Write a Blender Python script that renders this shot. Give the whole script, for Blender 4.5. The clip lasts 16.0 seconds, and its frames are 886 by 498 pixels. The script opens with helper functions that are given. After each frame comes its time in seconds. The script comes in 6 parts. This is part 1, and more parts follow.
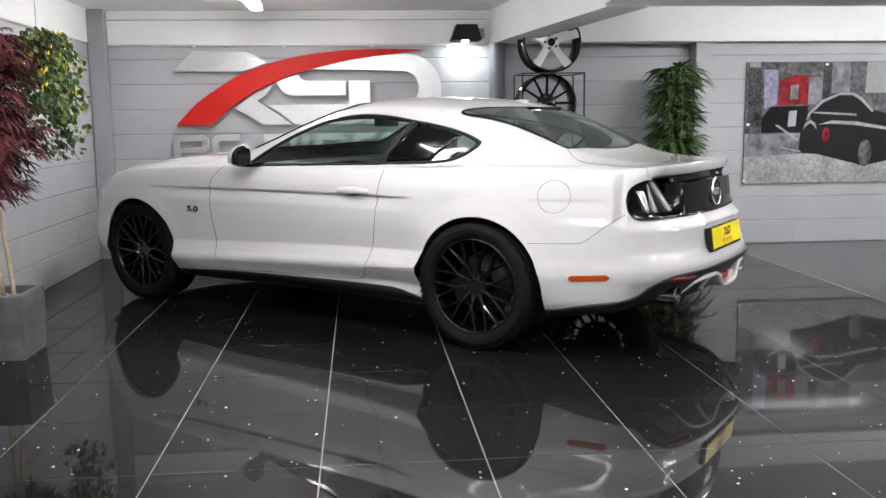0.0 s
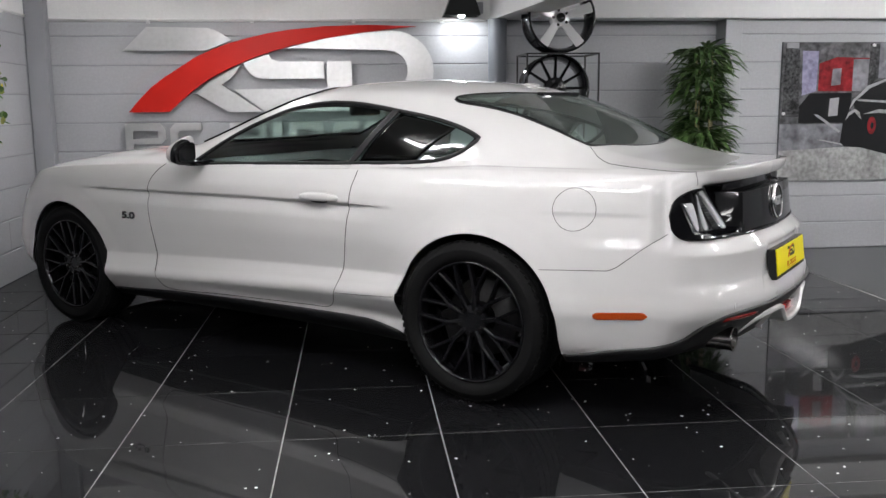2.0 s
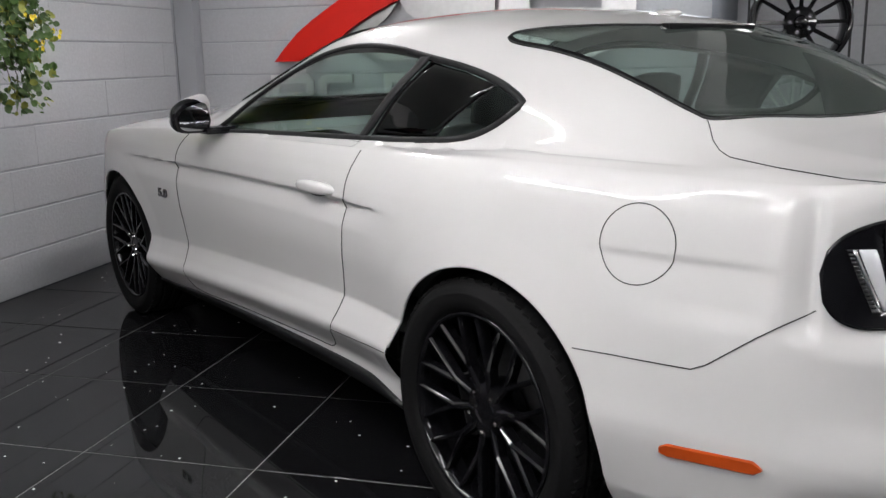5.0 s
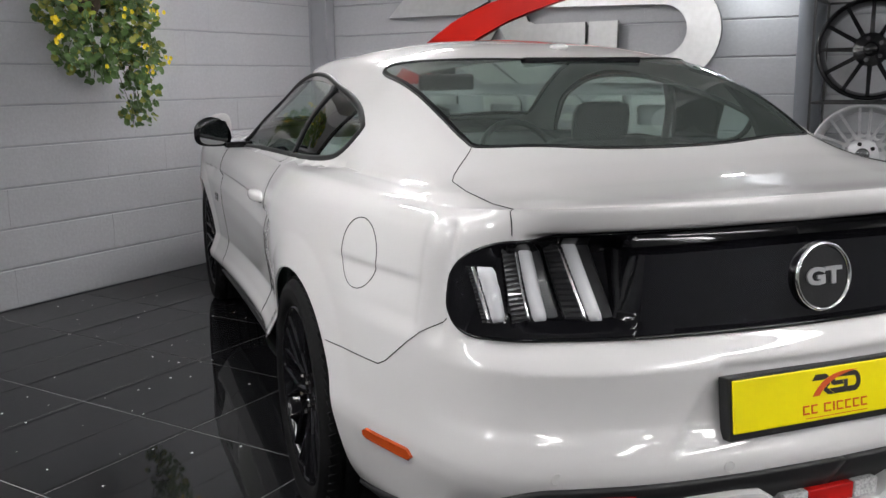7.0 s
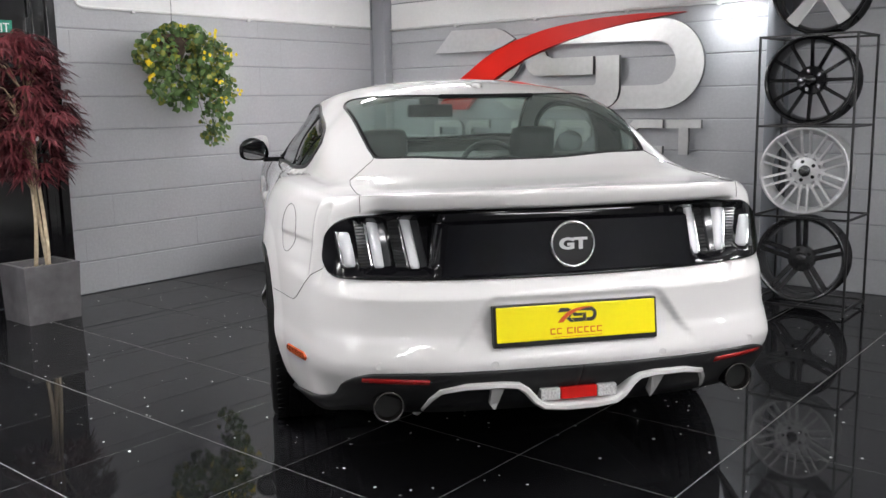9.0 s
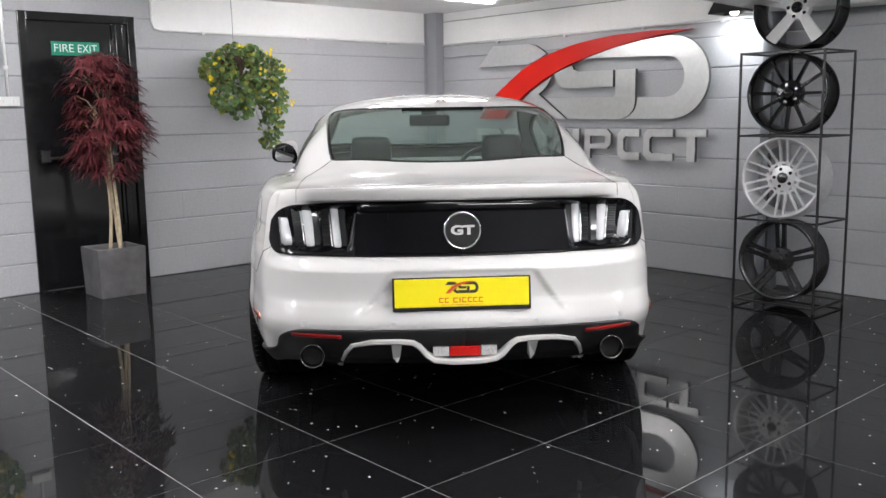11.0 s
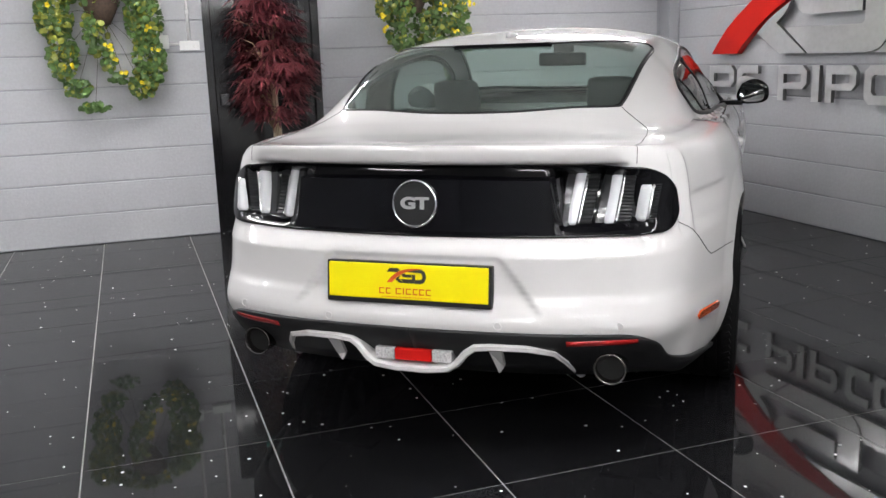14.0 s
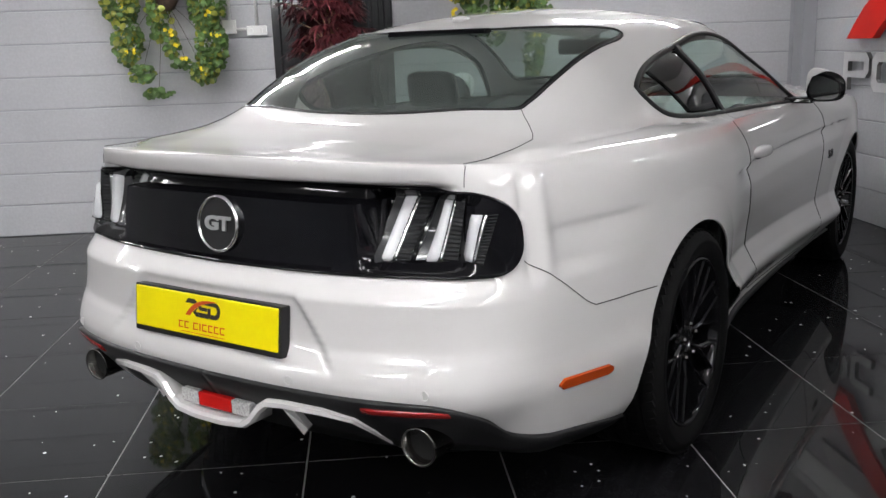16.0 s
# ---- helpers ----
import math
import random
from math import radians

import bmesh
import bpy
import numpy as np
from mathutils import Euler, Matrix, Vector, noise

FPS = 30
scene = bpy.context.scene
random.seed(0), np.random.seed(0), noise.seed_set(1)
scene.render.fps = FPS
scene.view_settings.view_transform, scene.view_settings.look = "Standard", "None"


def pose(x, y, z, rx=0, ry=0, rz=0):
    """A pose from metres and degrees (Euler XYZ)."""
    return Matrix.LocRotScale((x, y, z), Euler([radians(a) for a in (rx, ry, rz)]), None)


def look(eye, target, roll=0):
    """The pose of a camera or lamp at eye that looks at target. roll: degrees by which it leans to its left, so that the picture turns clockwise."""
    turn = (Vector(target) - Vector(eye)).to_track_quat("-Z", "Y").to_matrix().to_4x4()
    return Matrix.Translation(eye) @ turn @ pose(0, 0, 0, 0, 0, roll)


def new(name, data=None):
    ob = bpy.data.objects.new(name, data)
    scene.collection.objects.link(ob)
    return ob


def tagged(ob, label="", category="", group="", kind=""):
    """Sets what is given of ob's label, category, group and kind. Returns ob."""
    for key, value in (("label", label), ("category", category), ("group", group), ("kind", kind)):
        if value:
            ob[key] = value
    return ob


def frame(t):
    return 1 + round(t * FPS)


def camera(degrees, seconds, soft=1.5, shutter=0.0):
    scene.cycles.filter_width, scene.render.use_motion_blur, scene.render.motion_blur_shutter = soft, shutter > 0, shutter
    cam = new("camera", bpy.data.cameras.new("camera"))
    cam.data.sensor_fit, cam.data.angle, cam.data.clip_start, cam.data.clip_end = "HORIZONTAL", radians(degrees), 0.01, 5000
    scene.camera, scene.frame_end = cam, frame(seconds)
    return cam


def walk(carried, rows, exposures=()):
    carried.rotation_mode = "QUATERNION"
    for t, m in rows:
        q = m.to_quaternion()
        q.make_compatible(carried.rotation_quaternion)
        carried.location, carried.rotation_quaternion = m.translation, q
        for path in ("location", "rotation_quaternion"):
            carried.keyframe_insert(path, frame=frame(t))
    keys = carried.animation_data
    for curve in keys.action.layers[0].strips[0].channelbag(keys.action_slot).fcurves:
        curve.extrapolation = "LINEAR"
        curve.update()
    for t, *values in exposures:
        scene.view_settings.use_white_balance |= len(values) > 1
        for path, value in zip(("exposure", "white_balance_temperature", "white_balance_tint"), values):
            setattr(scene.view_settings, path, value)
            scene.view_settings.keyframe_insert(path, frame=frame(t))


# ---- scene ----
cam = camera(52.5, 16.0)
PATH = [
    (0, (2.353, -8.454, 1.234), (2.535, -6.484, 0.946), -0.7),
    (0.5, (2.377, -8.277, 1.196), (2.563, -6.308, 0.9), -0.6),
    (1, (2.417, -8.0, 1.214), (2.601, -6.033, 0.903), -0.4),
    (1.5, (2.405, -7.718, 1.249), (2.607, -5.754, 0.93), -0.4),
    (2, (2.488, -7.407, 1.245), (2.677, -5.442, 0.926), -0.5),
    (2.5, (2.626, -7.135, 1.244), (2.774, -5.171, 0.896), -0.6),
    (3, (2.759, -6.828, 1.22), (2.853, -4.868, 0.833), -0.4),
    (3.5, (2.913, -6.567, 1.216), (2.911, -4.611, 0.798), -0.5),
    (4, (3.114, -6.264, 1.222), (2.94, -4.32, 0.784), -1.0),
    (4.2, (3.168, -6.158, 1.219), (2.928, -4.221, 0.783), -1.1),
    (6.5, (4.198, -5.628, 1.232), (3.272, -3.899, 0.843), -0.8),
    (7, (4.583, -5.678, 1.238), (3.557, -4.002, 0.864), -0.7),
    (7.5, (4.865, -5.815, 1.237), (3.8, -4.159, 0.885), -0.6),
    (8, (5.154, -5.911, 1.252), (4.03, -4.293, 0.905), -0.8),
    (8.5, (5.497, -5.971, 1.245), (4.288, -4.411, 0.919), -0.9),
    (9, (5.763, -6.085, 1.263), (4.501, -4.568, 0.941), -1.0),
    (9.2, (5.885, -6.133, 1.278), (4.601, -4.633, 0.958), -0.8),
    (11.3, (6.918, -6.001, 1.273), (5.417, -4.717, 0.959), -0.9),
    (11.5, (6.986, -5.928, 1.267), (5.463, -4.674, 0.942), -0.9),
    (12, (7.05, -5.721, 1.247), (5.47, -4.549, 0.89), -1.0),
    (12.5, (7.047, -5.431, 1.259), (5.396, -4.372, 0.865), -1.3),
    (13, (7.062, -5.063, 1.26), (5.326, -4.159, 0.851), -1.7),
    (13.5, (6.997, -4.765, 1.25), (5.195, -3.998, 0.841), -1.9),
    (14, (6.882, -4.49, 1.256), (5.032, -3.857, 0.836), -1.9),
    (14.5, (6.795, -4.172, 1.241), (4.9, -3.691, 0.819), -1.8),
    (15, (6.731, -3.885, 1.242), (4.81, -3.538, 0.807), -2.0),
    (15.5, (6.645, -3.637, 1.24), (4.713, -3.374, 0.793), -1.9),
    (16, (6.593, -3.312, 1.245), (4.65, -3.15, 0.803), -1.9),
]
walk(cam, [(t, look(eye, target, roll)) for t, eye, target, roll in PATH],
     exposures=[(0, 0.1), (1, 0.0), (2, -0.27), (3, -0.3), (4, -0.2), (6.5, -0.54), (7, -0.34), (7.5, -0.26), (9, 0.0), (11.5, 0.13), (12.5, 0.3), (13, 0.28), (14, 0.05), (15, -0.1), (16, -0.15)])

# ---- light ----
world = bpy.data.worlds.new("dim_surroundings")
scene.world = world
world.use_nodes = True
world.node_tree.nodes["Background"].inputs[0].default_value = (0.75, 0.8, 0.9, 1)
world.node_tree.nodes["Background"].inputs[1].default_value = 0.05

CEIL = 2.22


def area_lamp(name, x, y, z, sx, sy, watts, colour=(1.0, 0.985, 0.96)):
    data = bpy.data.lights.new(name, "AREA")
    data.shape, data.size, data.size_y, data.energy, data.color = "RECTANGLE", sx, sy, watts, colour
    ob = new(name, data)
    ob.location = (x, y, z)
    return tagged(ob, kind="structure")


# diffused ceiling battens: x, y, runs along x (1) or y (0)
# only (1.55, -1.48) is seen; the others are unseen helpers that brighten the room
BATTENS = [(2.7, -4.9, 1), (2.3, -6.3, 0), (2.9, -7.6, 0), (1.6, -9.2, 1), (5.6, -7.0, 0), (1.6, -4.3, 0), (6.9, -4.8, 0), (8.6, -4.4, 0), (8.4, -6.7, 0), (1.55, -1.48, 0), (7.5, -1.7, 1), (5.9, -1.9, 1), (5.5, -3.7, 0)]
area_lamp("wall_lamp_light", 3.35, -0.17, 1.925, 0.14, 0.1, 6, (0.95, 0.98, 1.0))


# ---- materials ----
def rgb(c):
    return (*c, 1.0) if len(c) == 3 else c


def mat(name, base, rough=0.5, metal=0.0, grain=0.0, scale=40.0, bump=0.0, stain=0.0, stain_scale=1.5, coat=0.0, emit=0.0, per_object=0.0, ior=1.5):
    m = bpy.data.materials.new(name)
    m.use_nodes = True
    nt = m.node_tree
    b = nt.nodes["Principled BSDF"]
    b.inputs["Base Color"].default_value = rgb(base)
    b.inputs["Roughness"].default_value = rough
    b.inputs["Metallic"].default_value = metal
    b.inputs["IOR"].default_value = ior
    b.inputs["Coat Weight"].default_value = coat
    b.inputs["Coat Roughness"].default_value = 0.03
    if coat:
        b.inputs["Specular IOR Level"].default_value = 0.15
    if emit:
        b.inputs["Emission Color"].default_value = rgb(base)
        b.inputs["Emission Strength"].default_value = emit
    if grain or stain or bump or per_object:
        tc = nt.nodes.new("ShaderNodeTexCoord")
        n1 = nt.nodes.new("ShaderNodeTexNoise")
        n1.inputs["Scale"].default_value, n1.inputs["Detail"].default_value = scale, 5
        n2 = nt.nodes.new("ShaderNodeTexNoise")
        n2.inputs["Scale"].default_value, n2.inputs["Detail"].default_value = stain_scale, 4
        nt.links.new(tc.outputs["Object"], n1.inputs["Vector"])
        geo = nt.nodes.new("ShaderNodeNewGeometry")
        nt.links.new(geo.outputs["Position"], n2.inputs["Vector"])
        value = None
        for node, amount in ((n1, grain), (n2, stain)):
            if not amount:
                continue
            mr = nt.nodes.new("ShaderNodeMapRange")
            mr.inputs[1].default_value, mr.inputs[2].default_value = 0.25, 0.75
            mr.inputs[3].default_value, mr.inputs[4].default_value = 1 - amount, 1 + amount
            nt.links.new(node.outputs["Fac"], mr.inputs[0])
            if value is None:
                value = mr.outputs[0]
            else:
                mul = nt.nodes.new("ShaderNodeMath")
                mul.operation = "MULTIPLY"
                nt.links.new(value, mul.inputs[0])
                nt.links.new(mr.outputs[0], mul.inputs[1])
                value = mul.outputs[0]
        if per_object:
            oi = nt.nodes.new("ShaderNodeObjectInfo")
            mr = nt.nodes.new("ShaderNodeMapRange")
            mr.inputs[3].default_value, mr.inputs[4].default_value = 1 - per_object, 1 + per_object
            nt.links.new(oi.outputs["Random"], mr.inputs[0])
            if value is None:
                value = mr.outputs[0]
            else:
                mul = nt.nodes.new("ShaderNodeMath")
                mul.operation = "MULTIPLY"
                nt.links.new(value, mul.inputs[0])
                nt.links.new(mr.outputs[0], mul.inputs[1])
                value = mul.outputs[0]
        if value is not None:
            mix = nt.nodes.new("ShaderNodeVectorMath")
            mix.operation = "SCALE"
            mix.inputs[0].default_value = base[:3]
            nt.links.new(value, mix.inputs["Scale"])
            nt.links.new(mix.outputs[0], b.inputs["Base Color"])
        if bump:
            bp = nt.nodes.new("ShaderNodeBump")
            bp.inputs["Strength"].default_value = bump
            bp.inputs["Distance"].default_value = 0.004
            nt.links.new(n1.outputs["Fac"], bp.inputs["Height"])
            nt.links.new(bp.outputs[0], b.inputs["Normal"])
    return m


def glass_mat(name, tint, gloss=0.06, veil=0.0):
    m = bpy.data.materials.new(name)
    m.use_nodes = True
    nt = m.node_tree
    nt.nodes.remove(nt.nodes["Principled BSDF"])
    out = nt.nodes["Material Output"]
    tr, gl, mx = nt.nodes.new("ShaderNodeBsdfTransparent"), nt.nodes.new("ShaderNodeBsdfGlossy"), nt.nodes.new("ShaderNodeMixShader")
    lw = nt.nodes.new("ShaderNodeLayerWeight")
    lw.inputs[0].default_value = 0.5
    pw, fr = nt.nodes.new("ShaderNodeMath"), nt.nodes.new("ShaderNodeMapRange")
    pw.operation, pw.inputs[1].default_value = "POWER", 5
    nt.links.new(lw.outputs["Facing"], pw.inputs[0])
    fr.inputs[3].default_value, fr.inputs[4].default_value = gloss, 1.0
    nt.links.new(pw.outputs[0], fr.inputs[0])
    tr.inputs[0].default_value = rgb(tint)
    gl.inputs["Roughness"].default_value = 0.02
    nt.links.new(fr.outputs[0], mx.inputs[0])
    nt.links.new(tr.outputs[0], mx.inputs[1])
    nt.links.new(gl.outputs[0], mx.inputs[2])
    last = mx
    # even diffuse veil mixed in to imitate the ceiling's reflection on the glass
    if veil:
        veil_bsdf, last = nt.nodes.new("ShaderNodeBsdfDiffuse"), nt.nodes.new("ShaderNodeMixShader")
        veil_bsdf.inputs[0].default_value = (0.36, 0.45, 0.41, 1)
        last.inputs[0].default_value = veil
        nt.links.new(mx.outputs[0], last.inputs[1])
        nt.links.new(veil_bsdf.outputs[0], last.inputs[2])
    nt.links.new(last.outputs[0], out.inputs[0])
    return m


def floor_tile_mat():
    """Polished black quartz: dark ground, clouded gloss, scattered white dots painted for the glint of flecks."""
    m = mat("black_sparkle_tile", (0.008, 0.008, 0.009), 0.05, ior=1.40, per_object=0.25, grain=0.3, scale=220)
    nt = m.node_tree
    b = nt.nodes["Principled BSDF"]
    geo = nt.nodes.new("ShaderNodeNewGeometry")
    vor = nt.nodes.new("ShaderNodeTexVoronoi")
    vor.inputs["Scale"].default_value = 18
    nt.links.new(geo.outputs["Position"], vor.inputs["Vector"])
    sep = nt.nodes.new("ShaderNodeSeparateColor")
    nt.links.new(vor.outputs["Color"], sep.inputs[0])
    pick = nt.nodes.new("ShaderNodeMath")
    pick.operation, pick.inputs[1].default_value = "GREATER_THAN", 0.25
    nt.links.new(sep.outputs[0], pick.inputs[0])
    size = nt.nodes.new("ShaderNodeMath")
    size.operation, size.inputs[1].default_value = "MULTIPLY", 0.11
    nt.links.new(sep.outputs[1], size.inputs[0])
    near = nt.nodes.new("ShaderNodeMath")
    near.operation = "LESS_THAN"
    nt.links.new(vor.outputs["Distance"], near.inputs[0])
    nt.links.new(size.outputs[0], near.inputs[1])
    both = nt.nodes.new("ShaderNodeMath")
    both.operation = "MULTIPLY"
    nt.links.new(pick.outputs[0], both.inputs[0])
    nt.links.new(near.outputs[0], both.inputs[1])
    # the flecks' glint is put into the base colour as near-white dots
    mix = nt.nodes.new("ShaderNodeMix")
    mix.data_type = "RGBA"
    old = b.inputs["Base Color"].links[0].from_socket
    nt.links.new(both.outputs[0], mix.inputs["Factor"])
    nt.links.new(old, mix.inputs["A"])
    mix.inputs["B"].default_value = (0.95, 0.95, 0.93, 1)
    nt.links.new(mix.outputs["Result"], b.inputs["Base Color"])
    cloud = nt.nodes.new("ShaderNodeTexNoise")
    cloud.inputs["Scale"].default_value, cloud.inputs["Detail"].default_value = 1.3, 5
    nt.links.new(geo.outputs["Position"], cloud.inputs["Vector"])
    mr = nt.nodes.new("ShaderNodeMapRange")
    mr.inputs[1].default_value, mr.inputs[2].default_value, mr.inputs[3].default_value, mr.inputs[4].default_value = 0.3, 0.7, 0.018, 0.045
    nt.links.new(cloud.outputs["Fac"], mr.inputs[0])
    nt.links.new(mr.outputs[0], b.inputs["Coat Roughness"])
    b.inputs["Coat Weight"].default_value, b.inputs["Coat IOR"].default_value = 0.72, 1.43
    b.inputs["Roughness"].default_value = 0.4
    b.inputs["Specular IOR Level"].default_value = 0.03
    return m


M = {
    "tile": floor_tile_mat(),
    "grout": mat("pale_grout", (0.24, 0.24, 0.235), 0.75, grain=0.2, scale=60, stain=0.25),
    "slab": mat("dark_floor", (0.03, 0.032, 0.032), 0.16, grain=0.3, scale=150, stain=0.2),
    "block": mat("grey_painted_block", (0.40, 0.405, 0.425), 0.55, grain=0.05, scale=60, bump=0.35, stain=0.06, per_object=0.012),
    "joint": mat("grey_painted_joint", (0.31, 0.315, 0.335), 0.7, grain=0.06, scale=60),
    "white_block": mat("white_painted_block", (0.8, 0.8, 0.79), 0.6, grain=0.03, scale=60, bump=0.3, stain=0.04, per_object=0.02),
    "white": mat("white_paint", (0.84, 0.84, 0.84), 0.55, grain=0.02, scale=30, bump=0.12, stain=0.05),
    "ceil": mat("white_ceiling_paint", (0.85, 0.85, 0.84), 0.7, grain=0.03, scale=30, bump=0.15, stain=0.05),
    "steel_grey": mat("dark_grey_column_paint", (0.14, 0.15, 0.17), 0.45, stain=0.1),
    "post_grey": mat("mid_grey_post_paint", (0.31, 0.315, 0.335), 0.5, stain=0.06),
    "paint": mat("white_car_paint", (0.63, 0.62, 0.617), 0.42, coat=1.0, stain=0.012, stain_scale=0.9),
    "gloss_black": mat("gloss_black", (0.004, 0.004, 0.005), 0.06, ior=1.38),
    "satin_black": mat("satin_black_plastic", (0.014, 0.014, 0.015), 0.5, ior=1.35, grain=0.15, scale=200, bump=0.08),
    "rubber": mat("tyre_rubber", (0.008, 0.008, 0.0083), 0.65, ior=1.15, grain=0.2, scale=120, bump=0.15),
    "gap": mat("panel_gap", (0.02, 0.02, 0.02), 0.8),
    "chrome": mat("chrome", (0.8, 0.8, 0.8), 0.08, 1.0),
    "steel": mat("dark_exhaust_steel", (0.22, 0.21, 0.20), 0.20, 1.0),
    "lamp_clear": mat("pale_lamp_lens", (0.62, 0.63, 0.65), 0.14, coat=1.0),
    "lamp_ribbed": mat("smoked_lamp_lens", (0.035, 0.036, 0.038), 0.28, 0.4, coat=0.6),
    "red_lens": mat("red_lens", (0.5, 0.012, 0.01), 0.15, coat=1.0),
    "dark_red": mat("red_reflector", (0.26, 0.012, 0.012), 0.2, coat=1.0),
    "amber": mat("amber_lens", (0.42, 0.06, 0.009), 0.18, coat=1.0),
    "clear_lens": mat("clear_ribbed_lens", (0.5, 0.5, 0.5), 0.1, coat=1.0, grain=0.4, scale=180, bump=0.5),
    "yellow": mat("yellow_plate", (0.9, 0.76, 0.0), 0.35, grain=0.015, scale=80),
    "ink_red": mat("orange_red_print", (0.62, 0.09, 0.015), 0.5),
    "ink_black": mat("black_print", (0.03, 0.025, 0.02), 0.5),
    "glass": glass_mat("clear_green_glass", (0.74, 0.86, 0.82)),
    "rear_glass": glass_mat("tinted_rear_glass", (0.72, 0.82, 0.78), 0.11, 0.07),
    "dark_glass": glass_mat("near_black_glass", (0.05, 0.055, 0.055), 0.05),
    "mirror": mat("mirror_glass", (0.3, 0.3, 0.31), 0.02, 1.0),
    "seat": mat("black_leather", (0.025, 0.025, 0.027), 0.45, grain=0.2, scale=90, bump=0.2),
    "carpet": mat("black_carpet", (0.006, 0.006, 0.006), 0.95, grain=0.3, scale=200),
    "headliner": mat("grey_headliner", (0.14, 0.14, 0.135), 0.9, grain=0.05, scale=120),
    "dash": mat("dark_dash_plastic", (0.03, 0.03, 0.032), 0.5, grain=0.1, scale=150),
    "alu": mat("brushed_aluminium", (0.62, 0.62, 0.62), 0.30, 0.75, grain=0.06, scale=30),
    "sign_edge": mat("sign_edge_grey", (0.16, 0.16, 0.16), 0.4, 0.6),
    "red": mat("red_sign_face", (0.47, 0.011, 0.006), 0.45, ior=1.3, stain=0.05),
    "rack": mat("black_rack_steel", (0.012, 0.012, 0.013), 0.4),
    "silver": mat("silver_alloy", (0.62, 0.62, 0.63), 0.34, 0.55, grain=0.08, scale=40),
    "gun": mat("gunmetal_alloy", (0.10, 0.10, 0.105), 0.22, 0.8),
    "black_alloy": mat("gloss_black_alloy", (0.005, 0.005, 0.006), 0.07, ior=1.42),
    "machined": mat("machined_alloy_face", (0.78, 0.78, 0.78), 0.3, 0.45),
    "brake": mat("dull_brake_steel", (0.02, 0.02, 0.021), 0.55, 0.4, grain=0.3, scale=60),
    "door": mat("gloss_black_door", (0.008, 0.008, 0.009), 0.13, grain=0.1, scale=20, bump=0.06),
    "green": mat("exit_sign_green", (0.0, 0.21, 0.13), 0.4),
    "white_plastic": mat("white_plastic", (0.75, 0.75, 0.74), 0.4),
    "planter": mat("grey_slate_planter", (0.10, 0.095, 0.10), 0.5, grain=0.25, scale=14, bump=0.3, stain=0.35, stain_scale=6),
    "pebble": mat("pale_pebbles", (0.45, 0.42, 0.38), 0.8, per_object=0.2, grain=0.2, scale=60),
    "bark": mat("pale_cane_bark", (0.42, 0.34, 0.23), 0.8, grain=0.25, scale=40, bump=0.3),
    "red_leaf": mat("burgundy_leaf", (0.088, 0.016, 0.020), 0.42, grain=0.4, scale=20, stain=0.6, stain_scale=9),
    "green_leaf": mat("green_leaf", (0.065, 0.125, 0.03), 0.5, grain=0.35, scale=20, stain=0.5, stain_scale=9),
    "palm_leaf": mat("dark_palm_leaf", (0.05, 0.095, 0.026), 0.42, grain=0.35, scale=20, stain=0.6, stain_scale=9),
    "pale_leaf": mat("yellow_green_leaf", (0.20, 0.22, 0.03), 0.5, grain=0.3, scale=20, stain=0.4, stain_scale=9),
    "petal": mat("yellow_petal", (0.75, 0.58, 0.02), 0.55, grain=0.2, scale=30),
    "wicker": mat("dark_wicker", (0.05, 0.03, 0.02), 0.8, grain=0.4, scale=60),
    "lamp_shade": mat("black_lamp_shade", (0.012, 0.012, 0.012), 0.35),
    "glow": mat("lit_diffuser", (0.985, 0.973, 0.980), 0.5, emit=56.0),
    "glow_small": mat("lit_led", (0.95, 0.98, 1.0), 0.5, emit=14.0),
    "batten": mat("batten_white", (0.7, 0.7, 0.7), 0.5),
    "p_road": mat("print_pale_road", (0.30, 0.30, 0.30), 0.12, grain=0.35, scale=30, stain=0.3, stain_scale=4),
    "p_dark": mat("print_dark_grey", (0.10, 0.10, 0.105), 0.12, grain=0.7, scale=22, stain=0.6, stain_scale=6),
    "p_mid": mat("print_mid_grey", (0.2, 0.2, 0.22), 0.12, grain=0.5, scale=14, stain=0.5, stain_scale=5),
    "p_black": mat("print_black", (0.012, 0.012, 0.013), 0.12),
    "p_red": mat("print_red", (0.20, 0.016, 0.02), 0.12, grain=0.6, scale=25),
    "p_white": mat("print_white", (0.32, 0.32, 0.33), 0.12, grain=0.1, scale=30),
    "p_lilac": mat("print_lilac", (0.26, 0.25, 0.36), 0.12, grain=0.4, scale=25),
    "p_tree": mat("print_foliage", (0.05, 0.05, 0.052), 0.12, grain=0.9, scale=45, stain=0.8, stain_scale=14),
}


# ---- mesh helpers ----
def put_mesh(name, me, material, parent=None, label="", smooth=False):
    if material is not None:
        me.materials.append(M[material] if isinstance(material, str) else material)
    if smooth:
        for poly in me.polygons:
            poly.use_smooth = True
    ob = new(name, me)
    if parent is not None:
        ob.parent = parent
    return tagged(ob, label)


def part(name, bm, material, parent=None, label="", smooth=False):
    me = bpy.data.meshes.new(name)
    bm.normal_update()
    bm.to_mesh(me)
    bm.free()
    return put_mesh(name, me, material, parent, label, smooth)


